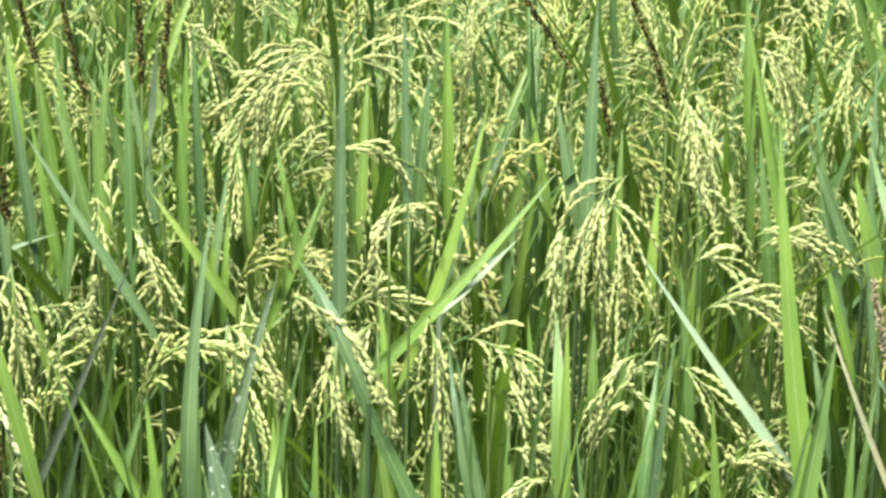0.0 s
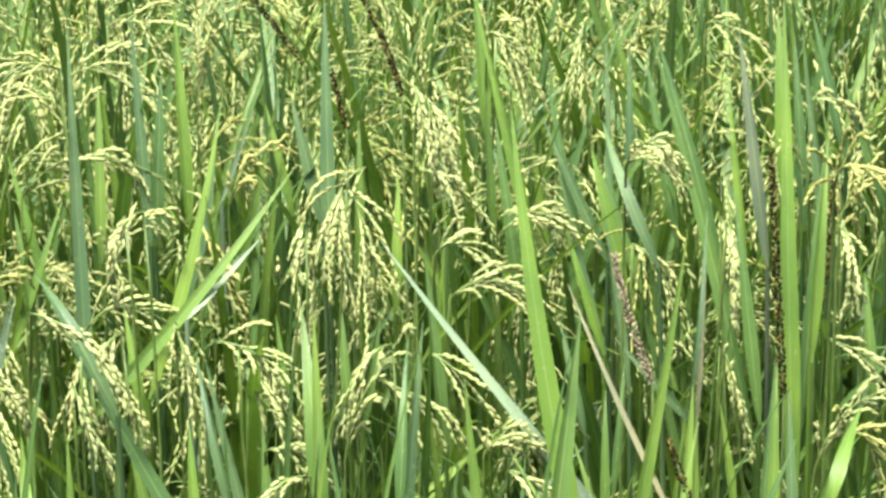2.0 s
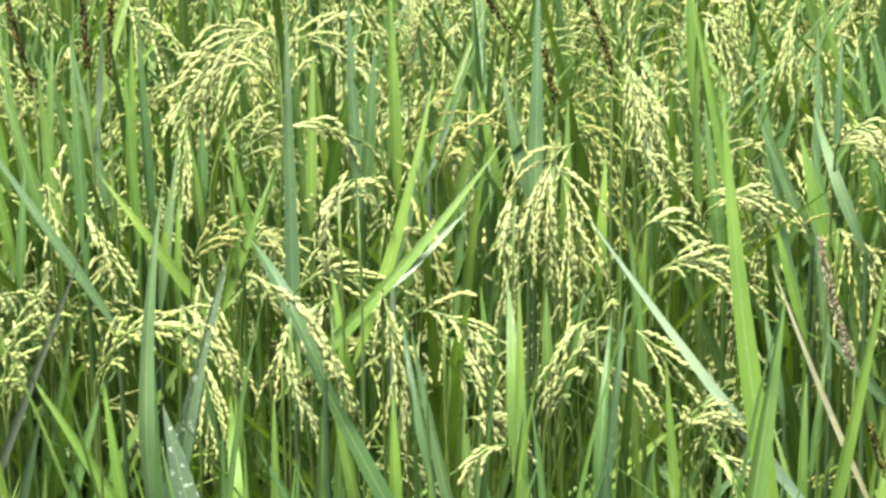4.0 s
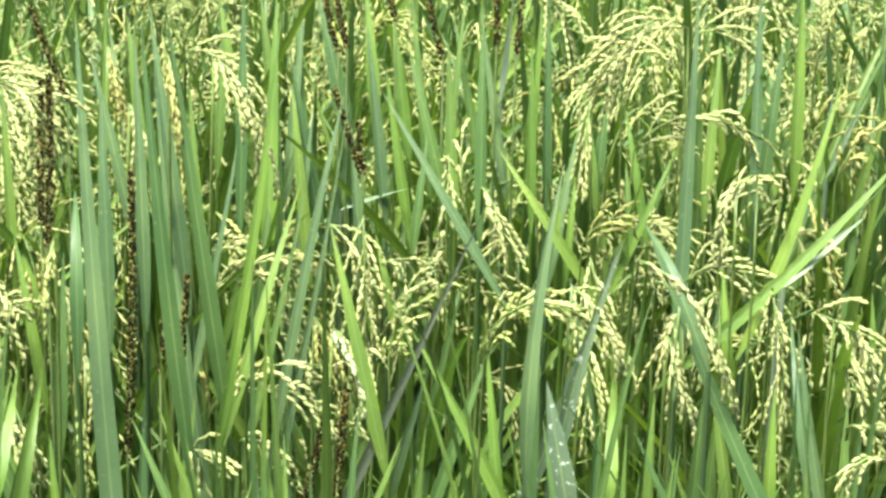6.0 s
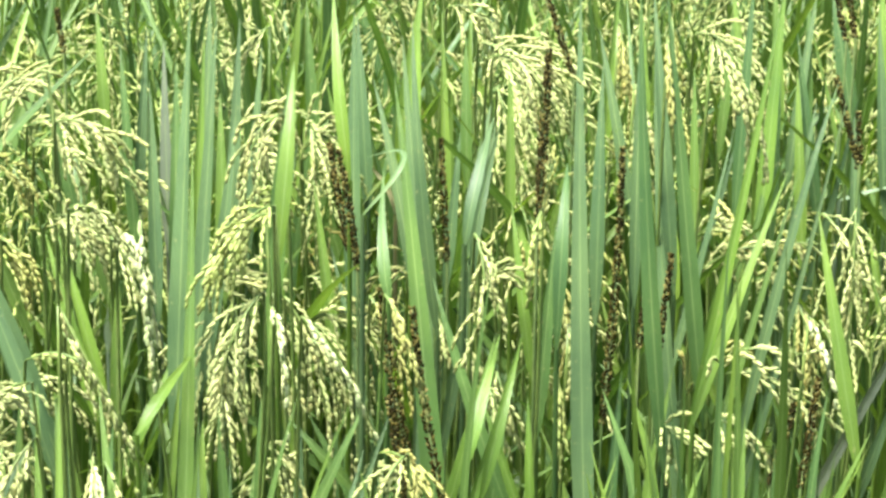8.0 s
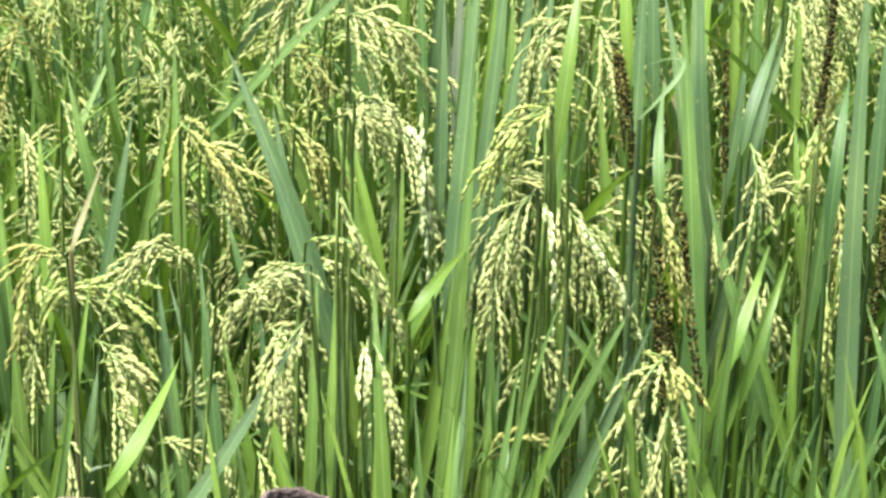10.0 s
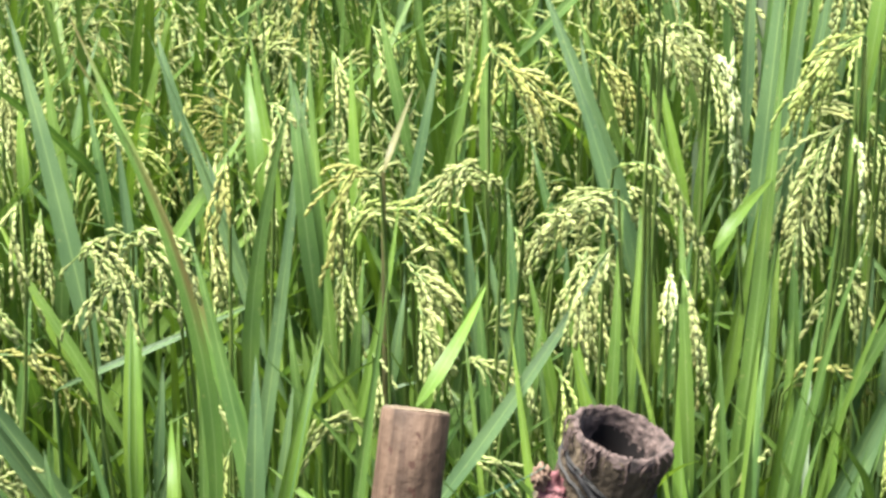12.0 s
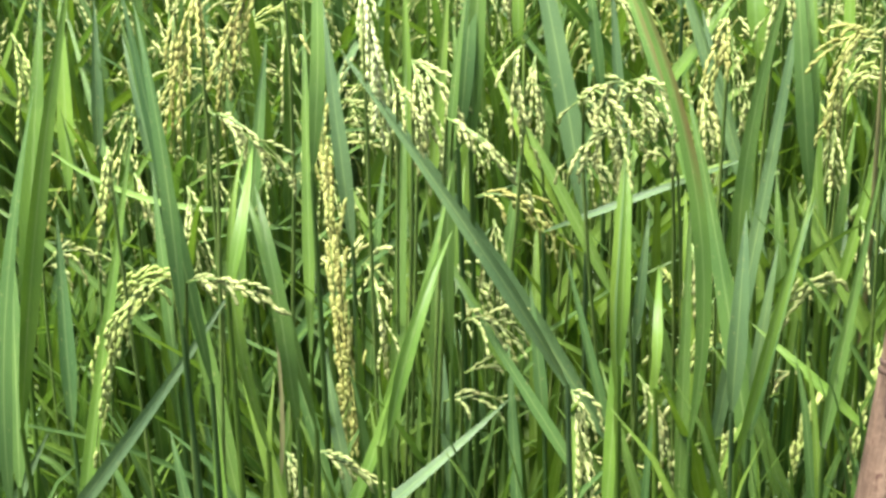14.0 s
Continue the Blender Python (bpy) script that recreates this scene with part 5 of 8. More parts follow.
blade(h, (0.030, 0.023, 0.675), (0.029, 0.051, 0.780), (0.008, 0.106, 0.871), 0.0149, LEAF)
blade(h, (-0.012, 0.011, 0.710), (-0.013, 0.025, 0.779), (-0.030, 0.062, 0.836), 0.0130, LEAF)
blade(h, (-0.046, 0.003, 0.688), (-0.051, 0.022, 0.772), (-0.073, 0.065, 0.844), 0.0122, BLUE)
blade(h, (-0.034, -0.040, 0.663), (-0.052, -0.012, 0.773), (-0.093, 0.046, 0.867), 0.0107, LEAF)
blade(h, (-0.010, -0.051, 0.645), (-0.028, -0.018, 0.765), (-0.071, 0.046, 0.868), 0.0106, LEAF)
blade(h, (0.095, -0.059, 0.516), (0.059, 0.041, 0.792), (-0.032, 0.194, 1.045), 0.0171, LEAF)
blade(h, (-0.043, -0.041, 0.641), (-0.071, -0.034, 0.725), (-0.119, -0.002, 0.793), 0.0127, LIME)
blade(h, (0.076, -0.050, 0.591), (0.064, -0.026, 0.684), (0.033, 0.023, 0.761), 0.0114, LEAF)
ear(h, (0.075, 0.057, 0.726), (0.099, 0.073, 0.773), (0.137, 0.109, 0.730), GOLD, 8, 0.035, 0.22)
blade(h, (-0.052, -0.021, 0.655), (-0.069, 0.010, 0.761), (-0.110, 0.070, 0.851), 0.0118, LIME)
blade(h, (-0.042, -0.000, 0.654), (-0.061, 0.026, 0.757), (-0.103, 0.083, 0.844), 0.0108, LEAF)
blade(h, (-0.068, -0.060, 0.587), (-0.094, -0.050, 0.673), (-0.140, -0.015, 0.744), 0.0089, LEAF)
blade(h, (0.113, -0.040, 0.594), (0.094, -0.004, 0.716), (0.052, 0.065, 0.819), 0.0085, BLUE)
blade(h, (0.155, -0.109, 0.541), (0.150, -0.042, 0.697), (0.113, 0.053, 0.835), 0.0128, LEAF)
blade(h, (0.138, -0.088, 0.548), (0.102, -0.058, 0.686), (0.043, 0.003, 0.806), 0.0092, LEAF)
blade(h, (0.117, -0.090, 0.559), (0.111, -0.042, 0.681), (0.079, 0.030, 0.787), 0.0074, LEAF)
ear(h, (0.058, -0.025, 0.675), (0.065, -0.033, 0.702), (0.052, -0.005, 0.721), GRAIN, 4, 0.019, 0.10)
ear(h, (0.092, -0.036, 0.676), (0.106, -0.041, 0.698), (0.104, -0.011, 0.704), GRAIN, 4, 0.019, 0.10)
h = hill(-0.714, 1.416)
blade(h, (-0.080, -0.000, 0.694), (-0.052, 0.038, 0.784), (-0.040, 0.104, 0.860), 0.0149, LEAF)
blade(h, (-0.064, 0.022, 0.714), (-0.067, 0.034, 0.781), (-0.085, 0.070, 0.836), 0.0130, BLUE)
blade(h, (0.042, 0.043, 0.670), (0.067, 0.094, 0.800), (0.066, 0.177, 0.917), 0.0102, LIME)
blade(h, (-0.039, -0.062, 0.609), (-0.046, -0.039, 0.690), (-0.069, 0.008, 0.757), 0.0122, LIME)
blade(h, (-0.101, -0.024, 0.655), (-0.110, -0.008, 0.726), (-0.137, 0.032, 0.784), 0.0135, LEAF)
blade(h, (-0.042, 0.031, 0.658), (-0.050, 0.044, 0.723), (-0.074, 0.082, 0.774), 0.0125, BLUE)
ear(h, (-0.021, 0.009, 0.690), (-0.015, 0.012, 0.739), (-0.011, 0.048, 0.747), GRAIN, 7, 0.045, 0.30)
blade(h, (-0.027, -0.104, 0.555), (-0.049, -0.070, 0.678), (-0.092, -0.007, 0.784), 0.0065, SHEEN)
blade(h, (-0.052, -0.066, 0.556), (-0.059, -0.031, 0.657), (-0.083, 0.031, 0.742), 0.0105, LIME)
blade(h, (-0.008, -0.157, 0.565), (0.008, -0.077, 0.714), (-0.006, 0.035, 0.846), 0.0154, BLUE)
blade(h, (-0.026, -0.019, 0.585), (0.003, 0.029, 0.653), (0.017, 0.102, 0.705), 0.0076, LEAF)
ear(h, (-0.020, 0.004, 0.720), (-0.004, -0.019, 0.703), (-0.004, -0.011, 0.665), FRESH, 7, 0.034, 0.15)
ear(h, (-0.007, 0.037, 0.674), (0.007, 0.052, 0.731), (0.020, 0.092, 0.731), GRAIN, 7, 0.046, 0.30)
h = hill(-1.186, 1.407)
blade(h, (0.177, -0.070, 0.710), (0.170, -0.063, 0.769), (0.145, -0.036, 0.816), 0.0104, LEAF)
ear(h, (0.095, 0.012, 0.817), (0.120, 0.014, 0.850), (0.130, 0.039, 0.838), GRAIN, 6, 0.047, 0.40)
ear(h, (0.030, -0.120, 0.772), (0.057, -0.116, 0.792), (0.071, -0.102, 0.742), GRAIN, 7, 0.052, 0.40)
ear(h, (0.122, 0.006, 0.784), (0.148, 0.007, 0.799), (0.153, 0.019, 0.760), GRAIN, 6, 0.049, 0.35)
ear(h, (0.165, -0.037, 0.783), (0.188, -0.056, 0.763), (0.182, -0.058, 0.716), GRAIN, 7, 0.048, 0.30)
blade(h, (-0.004, 0.027, 0.775), (-0.030, 0.053, 0.893), (-0.082, 0.109, 0.999), 0.0149, LEAF)
blade(h, (0.127, -0.080, 0.671), (0.108, -0.065, 0.758), (0.067, -0.024, 0.831), 0.0141, LEAF)
blade(h, (0.070, 0.061, 0.723), (0.044, 0.061, 0.791), (-0.001, 0.085, 0.847), 0.0117, LEAF)
ear(h, (0.034, -0.115, 0.783), (0.066, -0.117, 0.784), (0.069, -0.115, 0.729), GRAIN, 7, 0.048, 0.35)
ear(h, (-0.045, 0.004, 0.811), (-0.021, 0.013, 0.844), (-0.002, 0.040, 0.811), GRAIN, 7, 0.051, 0.35)
ear(h, (0.058, 0.017, 0.777), (0.082, 0.028, 0.814), (0.104, 0.071, 0.809), GRAIN, 7, 0.054, 0.35)
ear(h, (0.141, -0.017, 0.802), (0.168, -0.032, 0.782), (0.172, -0.037, 0.714), GRAIN, 8, 0.048, 0.30)
ear(h, (0.111, -0.105, 0.747), (0.127, -0.106, 0.774), (0.142, -0.080, 0.747), GRAIN, 5, 0.047, 0.40)
blade(h, (0.005, -0.114, 0.658), (0.019, -0.110, 0.665), (0.063, -0.137, 0.692), 0.0078, SHEEN)
blade(h, (0.017, -0.136, 0.636), (0.012, -0.116, 0.702), (-0.014, -0.076, 0.755), 0.0073, BLUE)
blade(h, (0.058, -0.056, 0.671), (0.039, -0.045, 0.749), (-0.001, -0.010, 0.813), 0.0135, BLUE)
blade(h, (0.148, -0.045, 0.643), (0.124, -0.041, 0.716), (0.081, -0.014, 0.775), 0.0112, LIME)
blade(h, (0.152, -0.028, 0.633), (0.136, -0.017, 0.706), (0.100, 0.018, 0.765), 0.0092, LEAF)
ear(h, (0.003, -0.097, 0.778), (0.031, -0.093, 0.790), (0.044, -0.096, 0.711), GRAIN, 8, 0.049, 0.40)
ear(h, (0.049, 0.031, 0.746), (0.066, 0.048, 0.797), (0.080, 0.093, 0.797), GRAIN, 6, 0.038, 0.18)
ear(h, (0.075, 0.025, 0.744), (0.095, 0.039, 0.785), (0.105, 0.077, 0.780), GRAIN, 6, 0.038, 0.20)
ear(h, (0.135, -0.005, 0.766), (0.157, -0.020, 0.755), (0.158, -0.021, 0.701), GRAIN, 8, 0.049, 0.35)
ear(h, (0.039, 0.017, 0.788), (0.061, 0.001, 0.776), (0.055, 0.004, 0.739), GRAIN, 4, 0.034, 0.35)
weed(-0.881, 1.711, (0.025, -0.043, 0.923), (0.009, -0.034, 0.970), (-0.006, -0.024, 1.016), 0.0061, SEED)
weed(-0.685, 1.521, (0.023, -0.044, 0.802), (-0.003, -0.030, 0.875), (-0.023, -0.011, 0.949), 0.0086, SEED)
weed(-0.692, 1.474, (0.024, -0.044, 0.812), (0.010, -0.035, 0.854), (-0.004, -0.026, 0.896), 0.0071, SEED)
weed(-1.237, 1.770, (0.030, -0.040, 1.050), (0.024, -0.035, 1.070), (0.017, -0.031, 1.091), 0.0049, SEED)
weed(-0.578, 1.714, (0.018, -0.046, 0.866), (0.017, -0.029, 0.913), (0.015, -0.012, 0.961), 0.0057, SEED)
h = hill(-1.343, 1.309)
ear(h, (0.087, 0.014, 0.786), (0.102, 0.016, 0.821), (0.122, 0.049, 0.797), FRESH, 7, 0.050, 0.30)
ear(h, (0.137, -0.047, 0.788), (0.151, -0.073, 0.768), (0.156, -0.062, 0.730), GRAIN, 6, 0.048, 0.30)
blade(h, (0.039, 0.066, 0.735), (0.018, 0.084, 0.830), (-0.028, 0.126, 0.912), 0.0152, LIME)
blade(h, (-0.036, 0.033, 0.756), (-0.063, 0.043, 0.845), (-0.116, 0.075, 0.922), 0.0163, LIME)
blade(h, (0.056, -0.081, 0.696), (0.022, -0.079, 0.780), (-0.038, -0.055, 0.850), 0.0145, BLUE)
blade(h, (-0.021, -0.035, 0.730), (-0.060, -0.037, 0.812), (-0.125, -0.018, 0.882), 0.0149, BLUE)
ear(h, (0.066, 0.019, 0.768), (0.073, 0.029, 0.831), (0.086, 0.070, 0.836), GRAIN, 7, 0.046, 0.35)
ear(h, (0.116, 0.029, 0.807), (0.151, 0.041, 0.830), (0.174, 0.053, 0.763), FRESH, 9, 0.050, 0.25)
ear(h, (0.127, -0.027, 0.734), (0.119, -0.042, 0.771), (0.107, 0.000, 0.818), FRESH, 8, 0.049, 0.30)
ear(h, (-0.000, -0.079, 0.811), (0.026, -0.094, 0.795), (0.024, -0.093, 0.747), GRAIN, 6, 0.045, 0.35)
ear(h, (0.025, -0.057, 0.779), (0.037, -0.063, 0.801), (0.031, -0.063, 0.760), GRAIN, 4, 0.034, 0.20)
ear(h, (0.005, -0.094, 0.796), (0.031, -0.108, 0.780), (0.032, -0.107, 0.729), GRAIN, 6, 0.042, 0.25)
ear(h, (0.084, 0.004, 0.795), (0.124, 0.038, 0.835), (0.169, 0.055, 0.735), GRAIN, 8, 0.050, 0.30)
h = hill(-1.084, 1.260)
ear(h, (-0.020, -0.012, 0.757), (0.005, -0.016, 0.762), (0.009, -0.008, 0.718), GRAIN, 5, 0.043, 0.35)
blade(h, (0.004, -0.073, 0.640), (-0.034, -0.085, 0.703), (-0.095, -0.076, 0.752), 0.0097, LEAF)
blade(h, (0.002, -0.086, 0.641), (0.025, -0.036, 0.728), (0.017, 0.036, 0.802), 0.0145, LIME)
blade(h, (0.049, 0.005, 0.632), (0.027, 0.021, 0.723), (-0.018, 0.061, 0.800), 0.0118, LEAF)
blade(h, (0.077, 0.016, 0.660), (0.074, 0.032, 0.723), (0.052, 0.069, 0.771), 0.0117, LEAF)
blade(h, (-0.023, 0.003, 0.679), (-0.024, 0.016, 0.732), (-0.043, 0.048, 0.773), 0.0110, LEAF)
blade(h, (-0.060, -0.008, 0.684), (-0.060, 0.003, 0.732), (-0.078, 0.033, 0.768), 0.0100, BLUE)
ear(h, (-0.033, 0.002, 0.770), (-0.008, -0.010, 0.760), (-0.008, -0.005, 0.715), GRAIN, 6, 0.039, 0.30)
ear(h, (0.027, -0.006, 0.737), (0.045, -0.012, 0.750), (0.059, 0.016, 0.728), GRAIN, 5, 0.046, 0.40)
blade(h, (0.026, -0.137, 0.611), (0.022, -0.122, 0.669), (-0.001, -0.088, 0.712), 0.0096, LEAF)
blade(h, (0.010, -0.055, 0.620), (-0.031, -0.069, 0.692), (-0.094, -0.062, 0.748), 0.0109, LEAF)
ear(h, (0.095, -0.088, 0.699), (0.135, -0.071, 0.712), (0.156, -0.048, 0.661), GRAIN, 7, 0.034, 0.22)
ear(h, (-0.036, -0.052, 0.742), (-0.011, -0.063, 0.732), (-0.018, -0.071, 0.679), GRAIN, 4, 0.031, 0.20)
ear(h, (-0.026, -0.121, 0.616), (-0.025, -0.143, 0.634), (-0.042, -0.155, 0.604), GRAIN, 4, 0.035, 0.35)
ear(h, (0.059, -0.151, 0.533), (0.053, -0.135, 0.608), (0.031, -0.083, 0.662), FRESH, 14, 0.038, 0.12)
blade(h, (0.079, 0.018, 0.648), (0.047, 0.041, 0.767), (-0.012, 0.094, 0.870), 0.0128, LEAF)
blade(h, (0.066, 0.031, 0.650), (0.032, 0.045, 0.756), (-0.034, 0.078, 0.845), 0.0099, BLUE)
blade(h, (-0.045, -0.002, 0.654), (-0.028, 0.036, 0.713), (-0.037, 0.092, 0.763), 0.0112, LIME)
blade(h, (-0.034, -0.089, 0.650), (-0.035, -0.041, 0.757), (-0.076, 0.024, 0.852), 0.0108, LIME)
blade(h, (0.167, -0.109, 0.508), (0.119, -0.082, 0.662), (0.044, -0.025, 0.795), 0.0066, LEAF)
ear(h, (0.063, 0.036, 0.728), (0.082, 0.022, 0.723), (0.080, 0.029, 0.687), GRAIN, 4, 0.023, 0.10)
ear(h, (0.091, 0.048, 0.728), (0.111, 0.032, 0.719), (0.111, 0.038, 0.678), FRESH, 6, 0.035, 0.20)
h = hill(-1.282, 1.171)
blade(h, (0.135, 0.022, 0.643), (0.081, 0.055, 0.818), (-0.005, 0.128, 0.976), 0.0158, LEAF)
blade(h, (-0.055, -0.023, 0.706), (-0.009, 0.014, 0.734), (0.012, 0.072, 0.747), 0.0076, LEAF)
blade(h, (0.160, -0.027, 0.661), (0.145, -0.022, 0.719), (0.110, 0.001, 0.764), 0.0125, LEAF)
blade(h, (0.176, -0.098, 0.619), (0.172, -0.081, 0.686), (0.148, -0.045, 0.739), 0.0113, BLUE)
blade(h, (0.122, 0.048, 0.663), (0.114, 0.066, 0.737), (0.085, 0.106, 0.797), 0.0120, LEAF)
ear(h, (0.181, -0.072, 0.695), (0.201, -0.066, 0.730), (0.205, -0.039, 0.722), GRAIN, 6, 0.026, 0.18)
ear(h, (0.102, -0.102, 0.736), (0.126, -0.118, 0.721), (0.123, -0.111, 0.686), GRAIN, 5, 0.030, 0.25)
blade(h, (0.054, 0.034, 0.652), (-0.025, 0.037, 0.819), (-0.150, 0.063, 0.965), 0.0144, BLUE)
blade(h, (0.050, -0.146, 0.680), (-0.002, -0.160, 0.770), (-0.089, -0.162, 0.839), 0.0126, LEAF)
blade(h, (0.058, -0.127, 0.634), (0.052, -0.114, 0.693), (0.024, -0.083, 0.738), 0.0108, BLUE)
blade(h, (0.078, -0.063, 0.639), (0.060, -0.053, 0.713), (0.019, -0.023, 0.772), 0.0129, LEAF)
blade(h, (0.132, -0.018, 0.630), (0.113, -0.008, 0.704), (0.072, 0.022, 0.763), 0.0119, LEAF)
ear(h, (0.180, -0.078, 0.669), (0.193, -0.069, 0.713), (0.198, -0.031, 0.715), GRAIN, 6, 0.030, 0.15)
ear(h, (0.152, -0.120, 0.710), (0.164, -0.144, 0.702), (0.161, -0.140, 0.662), FRESH, 5, 0.038, 0.20)
ear(h, (0.085, 0.025, 0.627), (0.097, 0.029, 0.658), (0.098, 0.062, 0.647), GRAIN, 5, 0.033, 0.20)
h = hill(-1.172, 0.972)
blade(h, (0.056, 0.055, 0.520), (0.029, 0.145, 0.763), (-0.055, 0.273, 0.983), 0.0151, BLUE)
blade(h, (0.041, 0.055, 0.591), (0.016, 0.073, 0.691), (-0.034, 0.111, 0.774), 0.0140, LEAF)
blade(h, (0.077, -0.069, 0.531), (0.040, -0.022, 0.699), (-0.032, 0.053, 0.846), 0.0137, LIME)
blade(h, (0.115, -0.022, 0.549), (0.081, 0.012, 0.690), (0.018, 0.072, 0.812), 0.0119, LEAF)
blade(h, (0.106, 0.059, 0.631), (0.105, 0.098, 0.723), (0.074, 0.157, 0.799), 0.0111, LEAF)
blade(h, (0.021, -0.008, 0.567), (-0.016, -0.007, 0.657), (-0.076, 0.013, 0.731), 0.0113, LEAF)
blade(h, (0.024, 0.025, 0.559), (0.008, 0.045, 0.645), (-0.031, 0.084, 0.716), 0.0086, LIME)
blade(h, (-0.014, -0.058, 0.611), (-0.029, -0.053, 0.669), (-0.064, -0.033, 0.713), 0.0121, LEAF)
blade(h, (0.010, -0.001, 0.576), (-0.106, -0.045, 0.744), (-0.282, -0.074, 0.875), 0.0202, BLUE)
blade(h, (-0.013, -0.087, 0.506), (-0.039, -0.072, 0.591), (-0.090, -0.038, 0.658), 0.0116, LEAF)
blade(h, (0.039, -0.045, 0.555), (-0.025, -0.074, 0.652), (-0.120, -0.081, 0.730), 0.0123, LEAF)
blade(h, (0.061, -0.078, 0.485), (0.037, -0.064, 0.568), (-0.010, -0.032, 0.633), 0.0113, LEAF)
blade(h, (0.112, -0.019, 0.457), (0.062, -0.020, 0.565), (-0.013, 0.001, 0.653), 0.0123, LEAF)
ear(h, (-0.006, -0.035, 0.641), (0.026, -0.052, 0.613), (0.036, -0.048, 0.556), GRAIN, 8, 0.038, 0.16)
ear(h, (-0.018, -0.032, 0.634), (0.006, -0.027, 0.644), (0.007, -0.049, 0.570), GRAIN, 7, 0.038, 0.20)
ear(h, (0.013, 0.021, 0.645), (0.049, 0.018, 0.625), (0.064, 0.019, 0.555), GRAIN, 11, 0.034, 0.16)
ear(h, (0.108, 0.032, 0.563), (0.110, 0.032, 0.605), (0.095, 0.061, 0.620), FRESH, 9, 0.034, 0.12)
h = hill(-1.015, 1.050)
blade(h, (0.002, -0.055, 0.583), (-0.060, -0.033, 0.750), (-0.167, 0.009, 0.892), 0.0187, LEAF)
blade(h, (0.029, 0.065, 0.654), (0.076, 0.146, 0.765), (0.080, 0.254, 0.865), 0.0155, BLUE)
blade(h, (-0.051, 0.025, 0.522), (-0.173, 0.044, 0.788), (-0.383, 0.069, 1.013), 0.0183, SCORCHED)
blade(h, (0.020, 0.047, 0.629), (-0.019, 0.018, 0.673), (-0.078, 0.006, 0.702), 0.0129, LIME)
blade(h, (-0.011, -0.073, 0.674), (-0.024, -0.055, 0.753), (-0.062, -0.016, 0.815), 0.0178, BLUE)
blade(h, (-0.053, 0.002, 0.498), (-0.085, 0.017, 0.591), (-0.140, 0.055, 0.666), 0.0126, LIME)
blade(h, (0.002, -0.006, 0.445), (-0.020, 0.034, 0.551), (-0.064, 0.096, 0.639), 0.0105, DULL)
ear(h, (-0.023, 0.005, 0.554), (-0.022, 0.011, 0.607), (-0.038, 0.048, 0.631), FRESH, 11, 0.038, 0.12)
h = hill(-1.465, 1.497)
blade(h, (0.107, -0.041, 0.763), (0.118, -0.020, 0.813), (0.110, 0.021, 0.853), 0.0067, SCORCHED)
blade(h, (0.138, -0.022, 0.788), (0.110, -0.017, 0.869), (0.060, 0.012, 0.940), 0.0156, LEAF)
blade(h, (0.159, -0.055, 0.744), (0.157, -0.025, 0.831), (0.131, 0.028, 0.907), 0.0122, BLUE)
ear(h, (-0.008, -0.088, 0.871), (0.004, -0.082, 0.919), (0.011, -0.070, 0.877), GRAIN, 6, 0.049, 0.30)
ear(h, (0.056, 0.007, 0.912), (0.085, -0.005, 0.897), (0.092, 0.008, 0.857), GRAIN, 5, 0.036, 0.20)
ear(h, (0.059, -0.051, 0.900), (0.085, -0.069, 0.878), (0.087, -0.068, 0.822), GRAIN, 6, 0.035, 0.18)
ear(h, (0.039, -0.122, 0.859), (0.063, -0.129, 0.860), (0.064, -0.114, 0.835), GRAIN, 5, 0.035, 0.30)
ear(h, (0.053, -0.109, 0.856), (0.068, -0.132, 0.842), (0.060, -0.132, 0.805), GRAIN, 5, 0.036, 0.22)
h = hill(-0.837, 1.141)
blade(h, (0.060, 0.059, 0.617), (0.035, 0.088, 0.739), (-0.012, 0.145, 0.844), 0.0160, LIME)
blade(h, (-0.018, 0.004, 0.555), (-0.063, 0.025, 0.691), (-0.132, 0.075, 0.809), 0.0127, LEAF)
h = hill(-0.640, 1.251)
blade(h, (-0.090, -0.021, 0.600), (-0.055, 0.074, 0.753), (-0.054, 0.203, 0.892), 0.0187, BLUE)
h = hill(-0.531, 1.513)
blade(h, (-0.025, -0.096, 0.590), (-0.079, -0.083, 0.726), (-0.161, -0.045, 0.840), 0.0127, LIME)
h = hill(-1.432, 1.063)
blade(h, (0.138, -0.017, 0.719), (0.078, -0.001, 0.876), (-0.035, 0.041, 1.013), 0.0227, BLUE)
blade(h, (0.124, -0.054, 0.718), (0.189, 0.020, 0.759), (0.221, 0.123, 0.781), 0.0079, LEAF)
blade(h, (0.015, -0.063, 0.665), (-0.024, -0.020, 0.830), (-0.104, 0.052, 0.978), 0.0164, LEAF)
blade(h, (-0.020, -0.098, 0.704), (-0.047, -0.078, 0.809), (-0.106, -0.037, 0.901), 0.0132, LIME)
blade(h, (-0.003, -0.087, 0.716), (-0.020, -0.060, 0.814), (-0.068, -0.013, 0.899), 0.0142, LEAF)
blade(h, (0.090, -0.080, 0.631), (0.081, -0.057, 0.711), (0.046, -0.015, 0.777), 0.0120, LEAF)
blade(h, (0.069, -0.122, 0.656), (0.065, -0.106, 0.715), (0.037, -0.075, 0.761), 0.0129, LEAF)
ear(h, (-0.060, -0.050, 0.791), (-0.020, -0.047, 0.779), (0.028, -0.005, 0.717), GRAIN, 5, 0.033, 0.16)
ear(h, (0.024, 0.061, 0.788), (0.059, 0.062, 0.782), (0.071, 0.075, 0.731), GRAIN, 7, 0.046, 0.30)
ear(h, (0.075, 0.024, 0.758), (0.105, 0.022, 0.755), (0.114, 0.041, 0.722), GRAIN, 6, 0.032, 0.22)
